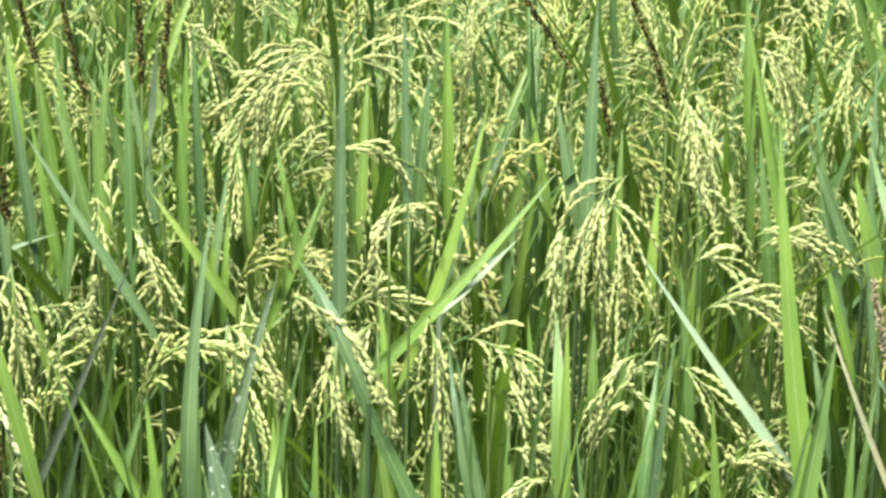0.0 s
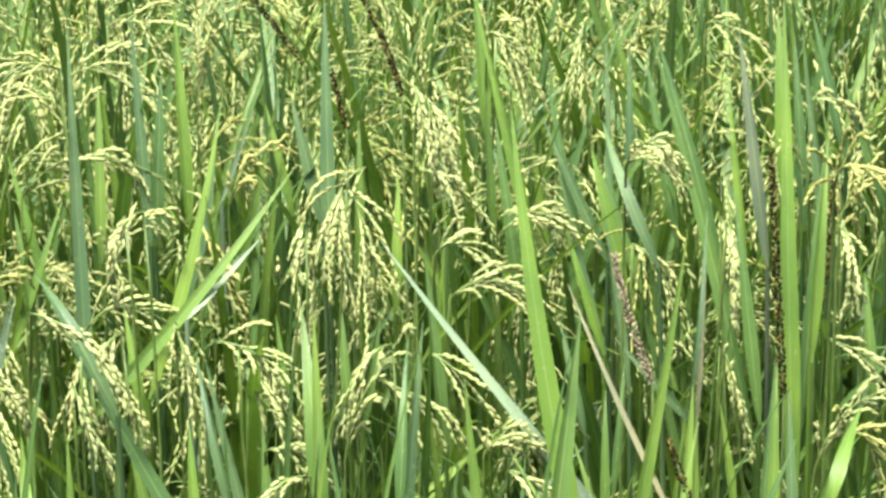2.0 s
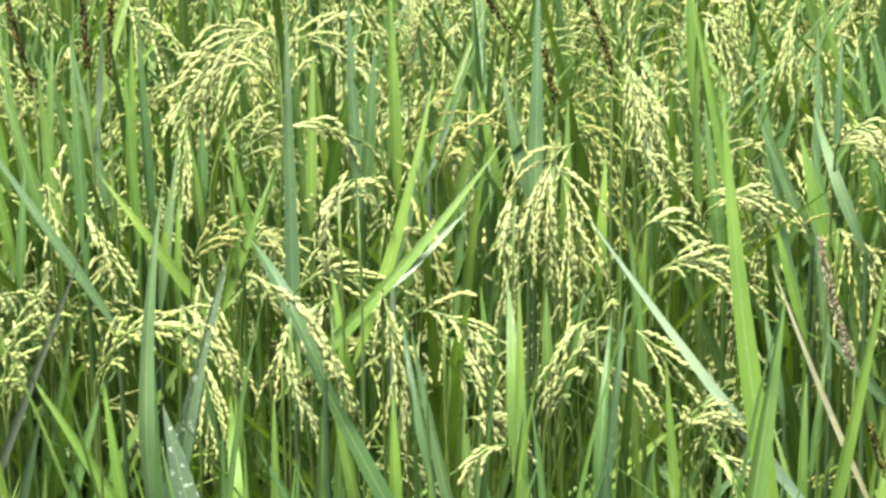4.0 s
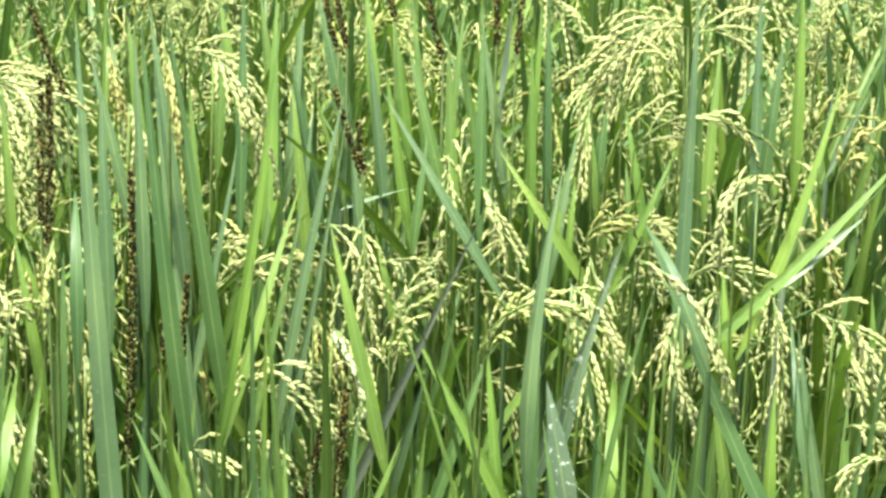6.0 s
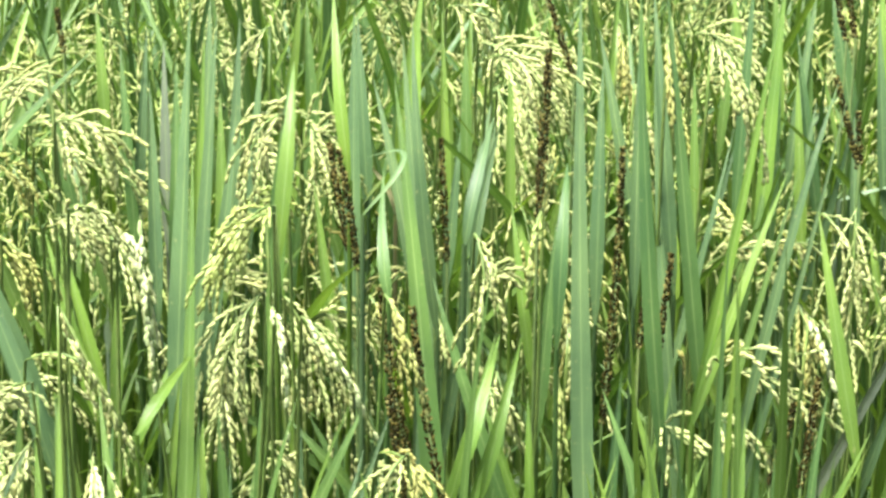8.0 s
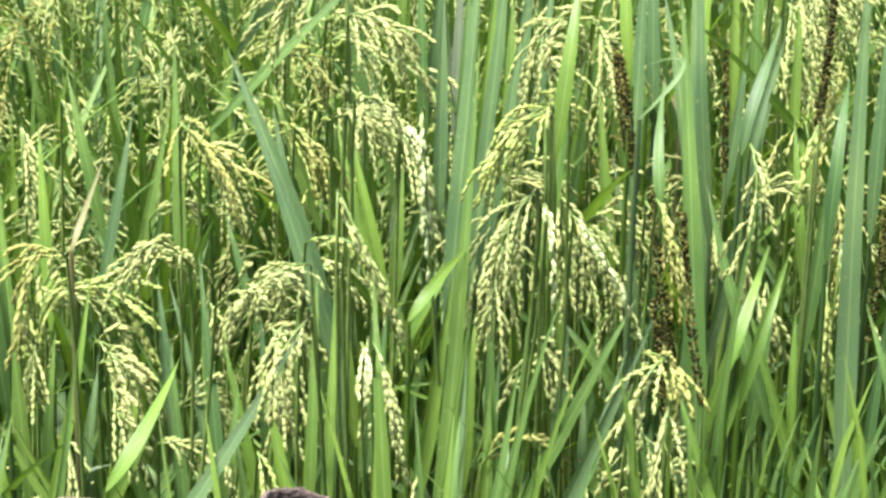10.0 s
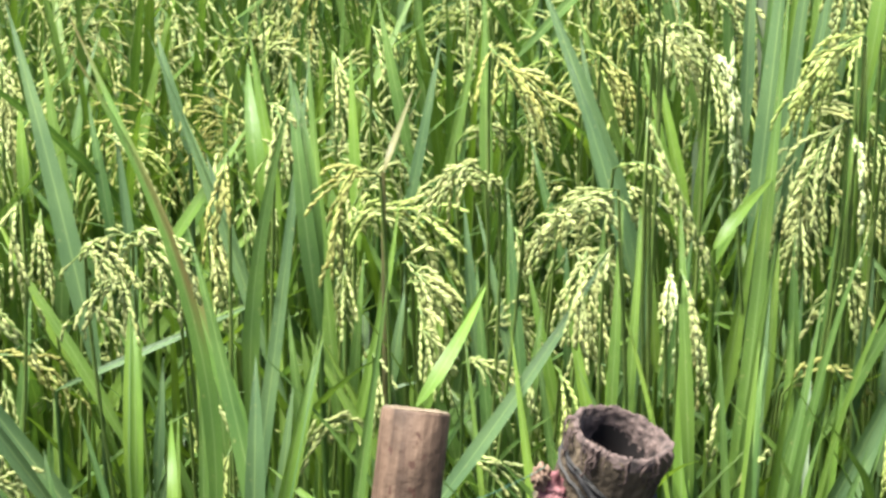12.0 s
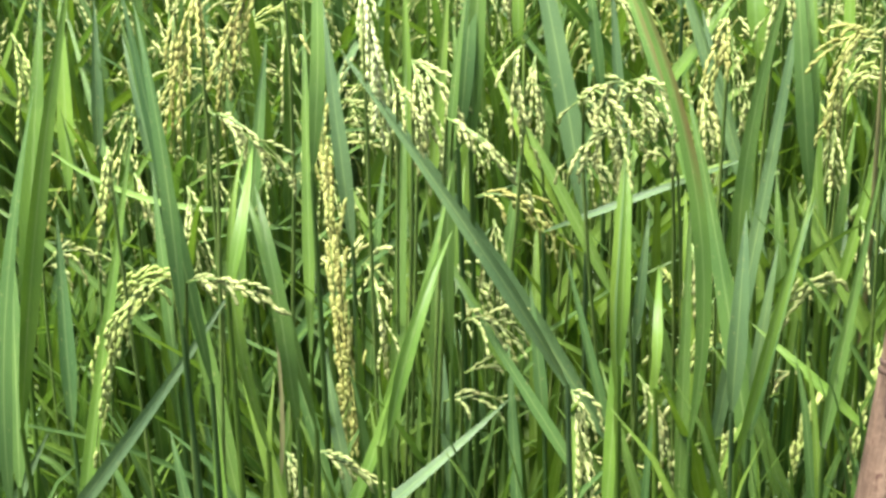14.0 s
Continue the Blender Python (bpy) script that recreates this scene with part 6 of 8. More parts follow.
ear(h, (0.060, -0.081, 0.737), (0.097, -0.062, 0.757), (0.125, -0.033, 0.707), GOLD, 8, 0.044, 0.30)
ear(h, (0.116, -0.102, 0.741), (0.141, -0.118, 0.723), (0.148, -0.113, 0.668), GRAIN, 7, 0.042, 0.35)
ear(h, (0.045, -0.097, 0.668), (0.070, -0.095, 0.674), (0.083, -0.079, 0.625), GRAIN, 5, 0.045, 0.40)
ear(h, (0.036, -0.058, 0.682), (0.067, -0.076, 0.653), (0.072, -0.054, 0.625), GRAIN, 5, 0.041, 0.35)
h = hill(-1.516, 1.230)
blade(h, (0.081, -0.002, 0.727), (0.102, 0.046, 0.795), (0.099, 0.115, 0.851), 0.0131, LIME)
blade(h, (-0.056, -0.047, 0.772), (-0.064, -0.040, 0.823), (-0.094, -0.016, 0.866), 0.0134, LIME)
blade(h, (-0.032, -0.014, 0.756), (-0.055, -0.006, 0.834), (-0.103, 0.022, 0.902), 0.0146, LEAF)
blade(h, (0.077, -0.023, 0.700), (0.054, -0.011, 0.784), (0.005, 0.021, 0.856), 0.0120, BLUE)
blade(h, (0.034, -0.012, 0.737), (0.013, -0.006, 0.807), (-0.031, 0.019, 0.866), 0.0132, LEAF)
ear(h, (0.043, -0.101, 0.807), (0.060, -0.121, 0.795), (0.064, -0.112, 0.750), GRAIN, 6, 0.047, 0.35)
ear(h, (0.122, -0.064, 0.790), (0.160, -0.059, 0.785), (0.174, -0.039, 0.743), GRAIN, 7, 0.046, 0.28)
ear(h, (0.002, 0.010, 0.842), (0.038, 0.013, 0.837), (0.045, 0.027, 0.797), GRAIN, 6, 0.035, 0.22)
blade(h, (0.063, -0.076, 0.604), (0.013, -0.089, 0.697), (-0.066, -0.081, 0.777), 0.0133, LEAF)
h = hill(-1.338, 0.906)
blade(h, (0.041, -0.098, 0.557), (0.040, -0.052, 0.660), (0.011, 0.012, 0.747), 0.0123, LIME)
blade(h, (0.093, 0.013, 0.636), (0.065, 0.001, 0.689), (0.014, 0.005, 0.727), 0.0123, LEAF)
ear(h, (0.080, -0.022, 0.689), (0.101, -0.018, 0.711), (0.109, 0.002, 0.680), GRAIN, 5, 0.045, 0.40)
ear(h, (-0.008, 0.024, 0.644), (0.021, 0.035, 0.655), (0.030, 0.060, 0.623), GRAIN, 4, 0.040, 0.35)
ear(h, (0.068, -0.035, 0.612), (0.090, -0.030, 0.626), (0.094, 0.003, 0.614), GRAIN, 4, 0.039, 0.25)
blade(h, (0.057, -0.140, 0.526), (-0.009, -0.139, 0.662), (-0.112, -0.116, 0.777), 0.0125, LEAF)
blade(h, (0.010, -0.052, 0.531), (-0.039, -0.004, 0.694), (-0.129, 0.070, 0.836), 0.0140, LEAF)
blade(h, (0.048, -0.122, 0.526), (0.018, -0.116, 0.607), (-0.038, -0.093, 0.670), 0.0126, BLUE)
blade(h, (0.084, -0.043, 0.533), (0.066, -0.033, 0.597), (0.026, -0.007, 0.646), 0.0108, BLUE)
blade(h, (0.006, -0.001, 0.573), (-0.011, 0.013, 0.644), (-0.053, 0.045, 0.699), 0.0151, LEAF)
ear(h, (-0.053, -0.051, 0.487), (-0.106, -0.023, 0.655), (-0.206, 0.020, 0.831), GOLD, 46, 0.050, 0.19)
ear(h, (-0.036, -0.068, 0.502), (-0.079, -0.050, 0.640), (-0.163, -0.001, 0.797), GOLD, 20, 0.045, 0.10)
ear(h, (0.050, -0.002, 0.620), (0.073, 0.008, 0.639), (0.075, 0.032, 0.619), GRAIN, 4, 0.028, 0.15)
ear(h, (-0.062, -0.018, 0.670), (-0.031, -0.027, 0.652), (-0.029, -0.025, 0.606), GRAIN, 5, 0.040, 0.30)
h = hill(-1.633, 1.396)
blade(h, (0.122, -0.052, 0.792), (0.101, -0.052, 0.852), (0.058, -0.034, 0.904), 0.0137, BLUE)
h = hill(-1.617, 0.977)
ear(h, (0.057, 0.067, 0.796), (0.089, 0.070, 0.799), (0.087, 0.081, 0.769), GRAIN, 5, 0.034, 0.20)
ear(h, (0.073, 0.035, 0.799), (0.101, 0.019, 0.777), (0.095, 0.021, 0.738), GRAIN, 5, 0.042, 0.25)
ear(h, (0.173, -0.072, 0.665), (0.192, -0.072, 0.678), (0.197, -0.058, 0.641), GRAIN, 4, 0.041, 0.35)
blade(h, (0.122, -0.049, 0.657), (0.081, -0.034, 0.768), (0.008, 0.002, 0.864), 0.0169, BLUE)
blade(h, (0.045, -0.122, 0.689), (-0.010, -0.219, 0.692), (-0.114, -0.255, 0.749), 0.0079, LIME)
blade(h, (-0.030, -0.072, 0.626), (-0.050, -0.043, 0.716), (-0.099, 0.002, 0.794), 0.0145, LEAF)
ear(h, (0.009, -0.157, 0.711), (0.042, -0.170, 0.686), (0.038, -0.168, 0.649), GRAIN, 6, 0.042, 0.30)
h = hill(-1.723, 1.161)
ear(h, (0.079, 0.059, 0.898), (0.111, 0.042, 0.868), (0.114, 0.037, 0.802), GRAIN, 10, 0.040, 0.16)
ear(h, (0.025, 0.045, 0.907), (0.054, 0.025, 0.877), (0.054, 0.022, 0.821), GRAIN, 6, 0.041, 0.22)
ear(h, (-0.010, 0.028, 0.892), (0.015, 0.032, 0.908), (0.019, 0.039, 0.860), GRAIN, 5, 0.055, 0.40)
ear(h, (-0.006, -0.006, 0.865), (0.017, 0.002, 0.892), (0.021, 0.024, 0.870), GRAIN, 6, 0.055, 0.40)
blade(h, (0.178, -0.062, 0.633), (0.149, -0.049, 0.722), (0.093, -0.016, 0.797), 0.0146, LIME)
ear(h, (0.023, -0.077, 0.816), (0.060, -0.096, 0.777), (0.088, -0.096, 0.682), GRAIN, 14, 0.050, 0.18)
h = hill(-1.422, 0.604)
blade(h, (0.082, 0.107, 0.472), (-0.026, 0.128, 0.703), (-0.198, 0.165, 0.906), 0.0177, LEAF)
blade(h, (0.034, -0.047, 0.461), (-0.016, 0.031, 0.660), (-0.115, 0.133, 0.835), 0.0135, LIME)
blade(h, (0.030, -0.114, 0.537), (0.035, -0.082, 0.591), (0.015, -0.039, 0.630), 0.0121, BLUE)
blade(h, (0.106, 0.003, 0.536), (0.084, -0.006, 0.586), (0.040, -0.004, 0.621), 0.0112, LEAF)
blade(h, (0.051, -0.085, 0.611), (0.023, -0.064, 0.705), (-0.037, -0.029, 0.782), 0.0202, LEAF)
blade(h, (-0.085, 0.028, 0.564), (-0.113, 0.044, 0.654), (-0.173, 0.075, 0.728), 0.0161, LEAF)
ear(h, (-0.026, 0.025, 0.577), (-0.035, 0.035, 0.650), (-0.047, 0.079, 0.677), FRESH, 17, 0.039, 0.16)
h = hill(-1.504, 0.796)
blade(h, (0.024, 0.071, 0.570), (-0.027, 0.109, 0.726), (-0.118, 0.171, 0.863), 0.0126, LEAF)
blade(h, (0.109, -0.021, 0.493), (0.090, 0.002, 0.575), (0.035, 0.027, 0.641), 0.0046, STRAW)
blade(h, (0.074, -0.046, 0.581), (0.047, -0.011, 0.691), (-0.013, 0.042, 0.785), 0.0120, LIME)
blade(h, (-0.020, -0.048, 0.563), (-0.052, -0.035, 0.656), (-0.114, -0.006, 0.733), 0.0135, LEAF)
ear(h, (-0.027, -0.038, 0.666), (0.010, -0.014, 0.677), (0.015, 0.001, 0.641), GRAIN, 8, 0.033, 0.20)
h = hill(-1.368, 0.447)
blade(h, (0.032, -0.016, 0.499), (0.063, 0.124, 0.635), (0.034, 0.274, 0.760), 0.0154, BLUE)
h = hill(-1.237, 0.713)
blade(h, (0.042, -0.034, 0.553), (-0.006, -0.039, 0.653), (-0.082, -0.017, 0.734), 0.0145, LEAF)
blade(h, (-0.034, -0.065, 0.480), (-0.066, -0.047, 0.580), (-0.127, -0.014, 0.662), 0.0132, LIME)
blade(h, (-0.004, 0.017, 0.522), (-0.010, 0.098, 0.650), (-0.061, 0.192, 0.761), 0.0132, LIME)
blade(h, (0.002, -0.016, 0.526), (0.039, 0.071, 0.590), (0.042, 0.173, 0.644), 0.0149, BLUE)
blade(h, (-0.051, -0.079, 0.529), (-0.071, -0.078, 0.587), (-0.113, -0.065, 0.629), 0.0121, LEAF)
ear(h, (-0.039, 0.002, 0.617), (-0.015, -0.005, 0.615), (-0.017, 0.001, 0.579), GRAIN, 8, 0.037, 0.20)
ear(h, (-0.029, 0.024, 0.615), (0.001, 0.031, 0.619), (0.023, 0.070, 0.581), GRAIN, 6, 0.034, 0.15)
h = hill(-1.624, 0.504)
blade(h, (0.074, 0.114, 0.660), (0.038, 0.155, 0.793), (-0.043, 0.216, 0.907), 0.0229, LIME)
h = hill(-1.815, 0.882)
blade(h, (0.043, -0.107, 0.662), (0.016, -0.088, 0.753), (-0.043, -0.055, 0.832), 0.0179, LIME)
blade(h, (0.012, -0.057, 0.673), (-0.009, -0.041, 0.751), (-0.059, -0.010, 0.817), 0.0148, BLUE)
blade(h, (0.072, -0.023, 0.649), (0.043, -0.021, 0.724), (-0.014, -0.005, 0.786), 0.0124, BLUE)
ear(h, (0.021, 0.038, 0.811), (0.055, 0.010, 0.766), (0.070, 0.002, 0.685), GOLD, 8, 0.041, 0.15)
ear(h, (0.130, 0.009, 0.743), (0.172, 0.023, 0.734), (0.201, 0.061, 0.683), GRAIN, 8, 0.040, 0.18)
ear(h, (0.153, -0.089, 0.713), (0.183, -0.095, 0.701), (0.180, -0.086, 0.670), GRAIN, 6, 0.030, 0.14)
h = hill(-1.897, 1.073)
ear(h, (0.127, -0.119, 0.727), (0.125, -0.101, 0.798), (0.142, -0.032, 0.804), FRESH, 8, 0.055, 0.25)
ear(h, (0.151, -0.057, 0.796), (0.184, -0.074, 0.766), (0.186, -0.075, 0.715), GRAIN, 6, 0.041, 0.15)
h = hill(-1.721, 0.712)
ear(h, (0.168, -0.009, 0.643), (0.184, 0.012, 0.685), (0.193, 0.047, 0.666), FRESH, 13, 0.041, 0.22)
ear(h, (0.094, -0.038, 0.663), (0.113, -0.024, 0.695), (0.123, 0.010, 0.671), GRAIN, 6, 0.037, 0.25)
ear(h, (0.080, 0.025, 0.650), (0.086, 0.028, 0.689), (0.061, 0.057, 0.721), GOLD, 6, 0.026, 0.10)
h = hill(-1.962, 0.786)
ear(h, (0.081, -0.004, 0.794), (0.116, -0.012, 0.770), (0.125, -0.010, 0.712), FRESH, 7, 0.054, 0.20)
h = hill(-0.548, 2.426)
blade(h, (0.125, -0.122, 0.974), (0.129, -0.114, 1.031), (0.140, -0.141, 1.096), 0.0084, SHEEN)
weed(-0.553, 2.123, (0.015, -0.048, 1.070), (-0.001, -0.038, 1.104), (-0.007, -0.028, 1.139), 0.0049, SEED)

h = hill(-1.275, 0.624)
ear(h, (-0.000, 0.000, 0.804), (0.019, -0.062, 0.841), (-0.004, -0.076, 0.682), FRESH, 12, 0.031, 0.15)
ear(h, (0.005, 0.009, 0.801), (0.061, 0.021, 0.830), (0.061, 0.050, 0.789), GRAIN, 7, 0.027, 0.30)
ear(h, (-0.067, 0.087, 0.898), (-0.015, 0.089, 0.903), (-0.013, 0.121, 0.854), GRAIN, 6, 0.029, 0.30)
ear(h, (-0.063, -0.013, 0.898), (-0.023, -0.035, 0.894), (-0.042, -0.040, 0.827), FRESH, 8, 0.017, 0.12)
blade(h, (-0.054, -0.114, 0.689), (-0.052, -0.083, 0.896), (-0.113, -0.001, 1.037), 0.0171, LIME)
blade(h, (-0.025, 0.040, 0.688), (-0.045, 0.023, 0.863), (-0.135, 0.044, 1.012), 0.0142, LEAF)
blade(h, (0.056, 0.042, 0.662), (0.029, 0.014, 0.822), (-0.031, 0.090, 0.885), 0.0104, LIME)
blade(h, (0.033, 0.101, 0.650), (0.009, 0.079, 0.818), (-0.079, 0.107, 0.835), 0.0107, LEAF)
h = hill(-1.434, 0.751)
ear(h, (-0.000, 0.000, 0.987), (0.037, -0.025, 0.958), (0.009, -0.046, 0.858), GOLD, 12, 0.046, 0.20)
ear(h, (0.060, 0.046, 0.983), (0.076, -0.017, 1.000), (0.058, -0.018, 0.887), GOLD, 10, 0.041, 0.25)
h = hill(-1.323, 0.840)
ear(h, (-0.000, 0.000, 0.987), (0.042, -0.018, 0.951), (0.031, -0.007, 0.872), PALE, 14, 0.037, 0.20)
ear(h, (0.077, 0.025, 0.884), (0.131, 0.024, 0.887), (0.137, 0.057, 0.827), GRAIN, 5, 0.014, 0.12)
ear(h, (0.021, 0.032, 0.913), (0.061, 0.011, 0.899), (0.057, 0.032, 0.851), GRAIN, 6, 0.031, 0.25)
ear(h, (0.058, 0.118, 0.918), (0.082, 0.075, 0.931), (0.084, 0.103, 0.841), GRAIN, 7, 0.034, 0.30)
blade(h, (0.092, 0.012, 0.674), (0.080, 0.012, 0.846), (0.024, 0.088, 0.974), 0.0128, LEAF)
ear(h, (-0.025, 0.071, 0.887), (0.026, 0.067, 0.880), (0.012, 0.074, 0.842), GRAIN, 8, 0.039, 0.30)
ear(h, (-0.036, 0.054, 0.864), (0.009, 0.041, 0.886), (0.001, 0.056, 0.803), GRAIN, 7, 0.034, 0.30)
ear(h, (0.071, 0.035, 0.876), (0.124, 0.034, 0.881), (0.128, 0.065, 0.831), GRAIN, 5, 0.013, 0.12)
h = hill(-1.173, 1.039)
ear(h, (-0.000, 0.000, 0.831), (0.018, -0.047, 0.948), (-0.030, -0.083, 0.883), GRAIN, 8, 0.037, 0.40)
ear(h, (0.003, 0.004, 0.811), (0.012, -0.054, 0.905), (-0.033, -0.086, 0.834), GRAIN, 8, 0.037, 0.40)
ear(h, (-0.008, 0.066, 0.937), (0.021, 0.032, 0.939), (0.004, 0.035, 0.879), GOLD, 7, 0.039, 0.30)
blade(h, (0.055, -0.104, 0.663), (0.046, -0.100, 0.816), (-0.014, -0.031, 0.870), 0.0109, LEAF)
ear(h, (-0.041, -0.060, 0.890), (0.014, -0.062, 0.909), (0.001, -0.055, 0.816), GRAIN, 8, 0.041, 0.35)
ear(h, (-0.017, -0.030, 0.897), (0.038, -0.034, 0.919), (0.033, -0.016, 0.858), GRAIN, 7, 0.037, 0.30)
ear(h, (0.007, 0.106, 0.970), (0.050, 0.085, 0.978), (0.022, 0.078, 0.936), GRAIN, 6, 0.034, 0.30)
h = hill(-1.058, 1.158)
ear(h, (-0.000, 0.000, 0.935), (0.005, -0.057, 0.986), (-0.007, -0.048, 0.843), GOLD, 10, 0.044, 0.30)
ear(h, (0.037, 0.102, 0.905), (0.045, 0.048, 0.965), (0.024, 0.049, 0.913), GRAIN, 8, 0.037, 0.30)
ear(h, (0.086, 0.077, 0.889), (0.140, 0.065, 0.945), (0.162, 0.101, 0.930), GRAIN, 8, 0.032, 0.30)
h = hill(-1.316, 0.487)
blade(h, (-0.000, 0.000, 0.631), (-0.010, 0.004, 0.782), (-0.070, 0.090, 0.938), 0.0181, LEAF)
h = hill(-1.174, 0.740)
blade(h, (0.000, -0.000, 0.661), (0.012, 0.036, 0.761), (-0.046, 0.110, 0.853), 0.0096, LIME)
h = hill(-1.002, 0.960)
blade(h, (-0.000, -0.000, 0.645), (0.016, 0.031, 0.798), (-0.035, 0.107, 0.840), 0.0104, LIME)
blade(h, (-0.042, -0.047, 0.709), (-0.048, -0.039, 0.777), (-0.117, 0.019, 0.767), 0.0088, LIME)
blade(h, (0.103, 0.071, 0.831), (0.119, 0.101, 0.874), (0.074, 0.181, 0.885), 0.0124, LIME)
h = hill(-0.886, 1.353)
ear(h, (0.079, 0.109, 1.027), (0.079, 0.056, 1.043), (0.056, 0.058, 0.992), FRESH, 8, 0.039, 0.30)
ear(h, (0.053, -0.092, 0.886), (0.093, -0.118, 0.852), (0.091, -0.102, 0.799), GRAIN, 9, 0.029, 0.15)
ear(h, (0.000, -0.070, 0.994), (0.047, -0.090, 0.946), (0.066, -0.058, 0.874), GRAIN, 8, 0.011, 0.10)
ear(h, (-0.048, -0.045, 0.913), (-0.042, -0.098, 0.933), (-0.081, -0.112, 0.881), GRAIN, 9, 0.041, 0.30)
ear(h, (-0.016, -0.083, 0.889), (-0.017, -0.142, 0.871), (-0.021, -0.126, 0.818), GRAIN, 9, 0.036, 0.35)
ear(h, (-0.050, 0.077, 0.997), (-0.007, 0.053, 1.014), (-0.008, 0.070, 0.884), PALE, 16, 0.027, 0.12)
ear(h, (0.084, 0.084, 0.971), (0.079, 0.027, 0.952), (0.070, 0.039, 0.882), GRAIN, 12, 0.044, 0.50)
ear(h, (-0.026, -0.030, 0.952), (0.017, -0.053, 0.936), (0.039, -0.019, 0.838), FRESH, 10, 0.013, 0.10)
ear(h, (0.016, -0.061, 0.867), (0.049, -0.092, 0.863), (0.046, -0.075, 0.814), PALE, 10, 0.032, 0.30)
h = hill(-1.075, 1.303)
ear(h, (-0.000, 0.000, 0.885), (0.005, -0.056, 0.927), (-0.016, -0.054, 0.875), GRAIN, 7, 0.036, 0.30)
ear(h, (-0.064, 0.077, 0.974), (-0.027, 0.050, 0.978), (0.001, 0.094, 0.923), GOLD, 10, 0.049, 0.50)
h = hill(-1.037, 1.465)
ear(h, (0.000, 0.000, 0.977), (0.044, -0.023, 1.024), (0.047, -0.003, 0.962), GRAIN, 8, 0.043, 0.50)
ear(h, (0.001, 0.015, 1.110), (-0.008, -0.049, 1.122), (-0.026, -0.044, 1.061), GRAIN, 10, 0.049, 0.50)
ear(h, (0.004, 0.017, 1.066), (0.053, -0.001, 1.090), (0.066, 0.027, 1.028), GRAIN, 10, 0.056, 0.50)
h = hill(-0.795, 1.233)
blade(h, (-0.000, 0.000, 0.701), (-0.013, 0.003, 0.835), (-0.073, 0.071, 0.924), 0.0124, LEAF)
h = hill(-0.744, 1.396)
ear(h, (0.090, 0.007, 0.876), (0.089, -0.046, 0.876), (0.083, -0.032, 0.805), GRAIN, 8, 0.043, 0.30)
ear(h, (0.102, -0.009, 0.846), (0.120, -0.051, 0.821), (0.108, -0.041, 0.757), GRAIN, 8, 0.043, 0.30)
ear(h, (-0.071, 0.080, 1.029), (-0.072, 0.026, 1.041), (-0.097, 0.028, 0.968), FRESH, 12, 0.046, 0.40)
ear(h, (0.047, 0.034, 0.856), (0.099, 0.012, 0.884), (0.093, 0.025, 0.817), GOLD, 8, 0.036, 0.30)
ear(h, (0.024, 0.090, 0.967), (0.063, 0.060, 0.955), (0.067, 0.079, 0.883), GOLD, 10, 0.016, 0.12)
blade(h, (0.004, 0.090, 1.030), (0.056, 0.130, 1.098), (-0.042, 0.179, 1.047), 0.0052, BLUE)
h = hill(-0.850, 1.549)
ear(h, (0.000, -0.000, 1.082), (-0.001, -0.054, 1.090), (-0.011, -0.043, 1.023), GRAIN, 10, 0.039, 0.50)
h = hill(-0.748, 1.720)
ear(h, (-0.000, -0.000, 1.104), (0.043, -0.029, 1.133), (0.072, 0.001, 1.058), GRAIN, 10, 0.049, 0.50)
h = hill(-0.589, 1.737)
ear(h, (0.000, -0.000, 1.141), (0.020, -0.041, 1.104), (0.023, -0.024, 1.052), GOLD, 12, 0.017, 0.10)
ear(h, (0.035, 0.013, 1.138), (0.066, -0.023, 1.140), (0.091, 0.002, 1.052), GRAIN, 12, 0.041, 0.25)
h = hill(-0.478, 1.597)
ear(h, (0.000, 0.000, 0.907), (0.016, -0.041, 0.956), (0.071, -0.007, 0.939), GRAIN, 6, 0.037, 0.30)
h = hill(-0.688, 1.580)
ear(h, (-0.000, 0.000, 0.996), (0.037, -0.032, 0.968), (0.008, -0.029, 0.900), GRAIN, 8, 0.034, 0.40)
ear(h, (0.050, 0.023, 1.019), (0.059, -0.022, 1.006), (0.053, -0.008, 0.953), FRESH, 8, 0.013, 0.10)
h = hill(-0.194, 2.013)
ear(h, (-0.000, 0.000, 1.132), (-0.035, -0.049, 1.173), (-0.077, -0.041, 1.076), GRAIN, 12, 0.061, 0.50)
h = hill(0.296, 1.895)
ear(h, (-0.000, -0.000, 1.060), (0.008, -0.047, 1.112), (0.043, -0.036, 1.069), GRAIN, 7, 0.032, 0.30)
ear(h, (0.069, -0.112, 1.042), (0.074, -0.158, 1.037), (0.071, -0.142, 0.936), GRAIN, 8, 0.011, 0.10)
h = hill(0.459, 1.816)
ear(h, (-0.000, 0.000, 1.058), (-0.007, -0.044, 1.109), (0.037, -0.039, 1.069), GOLD, 8, 0.048, 0.35)
ear(h, (0.001, -0.020, 1.031), (0.006, -0.068, 1.036), (0.004, -0.052, 0.983), GRAIN, 6, 0.031, 0.30)

h = hill(-0.524, 1.651)
blade(h, (0.000, -0.000, 0.815), (0.032, 0.022, 1.000), (0.024, 0.113, 1.177), 0.0099, LIME)
blade(h, (-0.049, 0.086, 0.912), (-0.064, 0.091, 1.030), (-0.113, 0.169, 1.167), 0.0143, BLUE)
h = hill(0.032, 1.678)
blade(h, (-0.000, -0.000, 0.826), (-0.004, 0.010, 0.917), (-0.013, 0.100, 0.982), 0.0173, LEAF)
blade(h, (0.060, -0.000, 0.834), (0.065, 0.009, 0.914), (0.073, 0.099, 0.957), 0.0113, LEAF)
blade(h, (-0.068, -0.002, 0.828), (-0.086, 0.007, 0.926), (-0.100, 0.096, 0.950), 0.0104, BLUE)
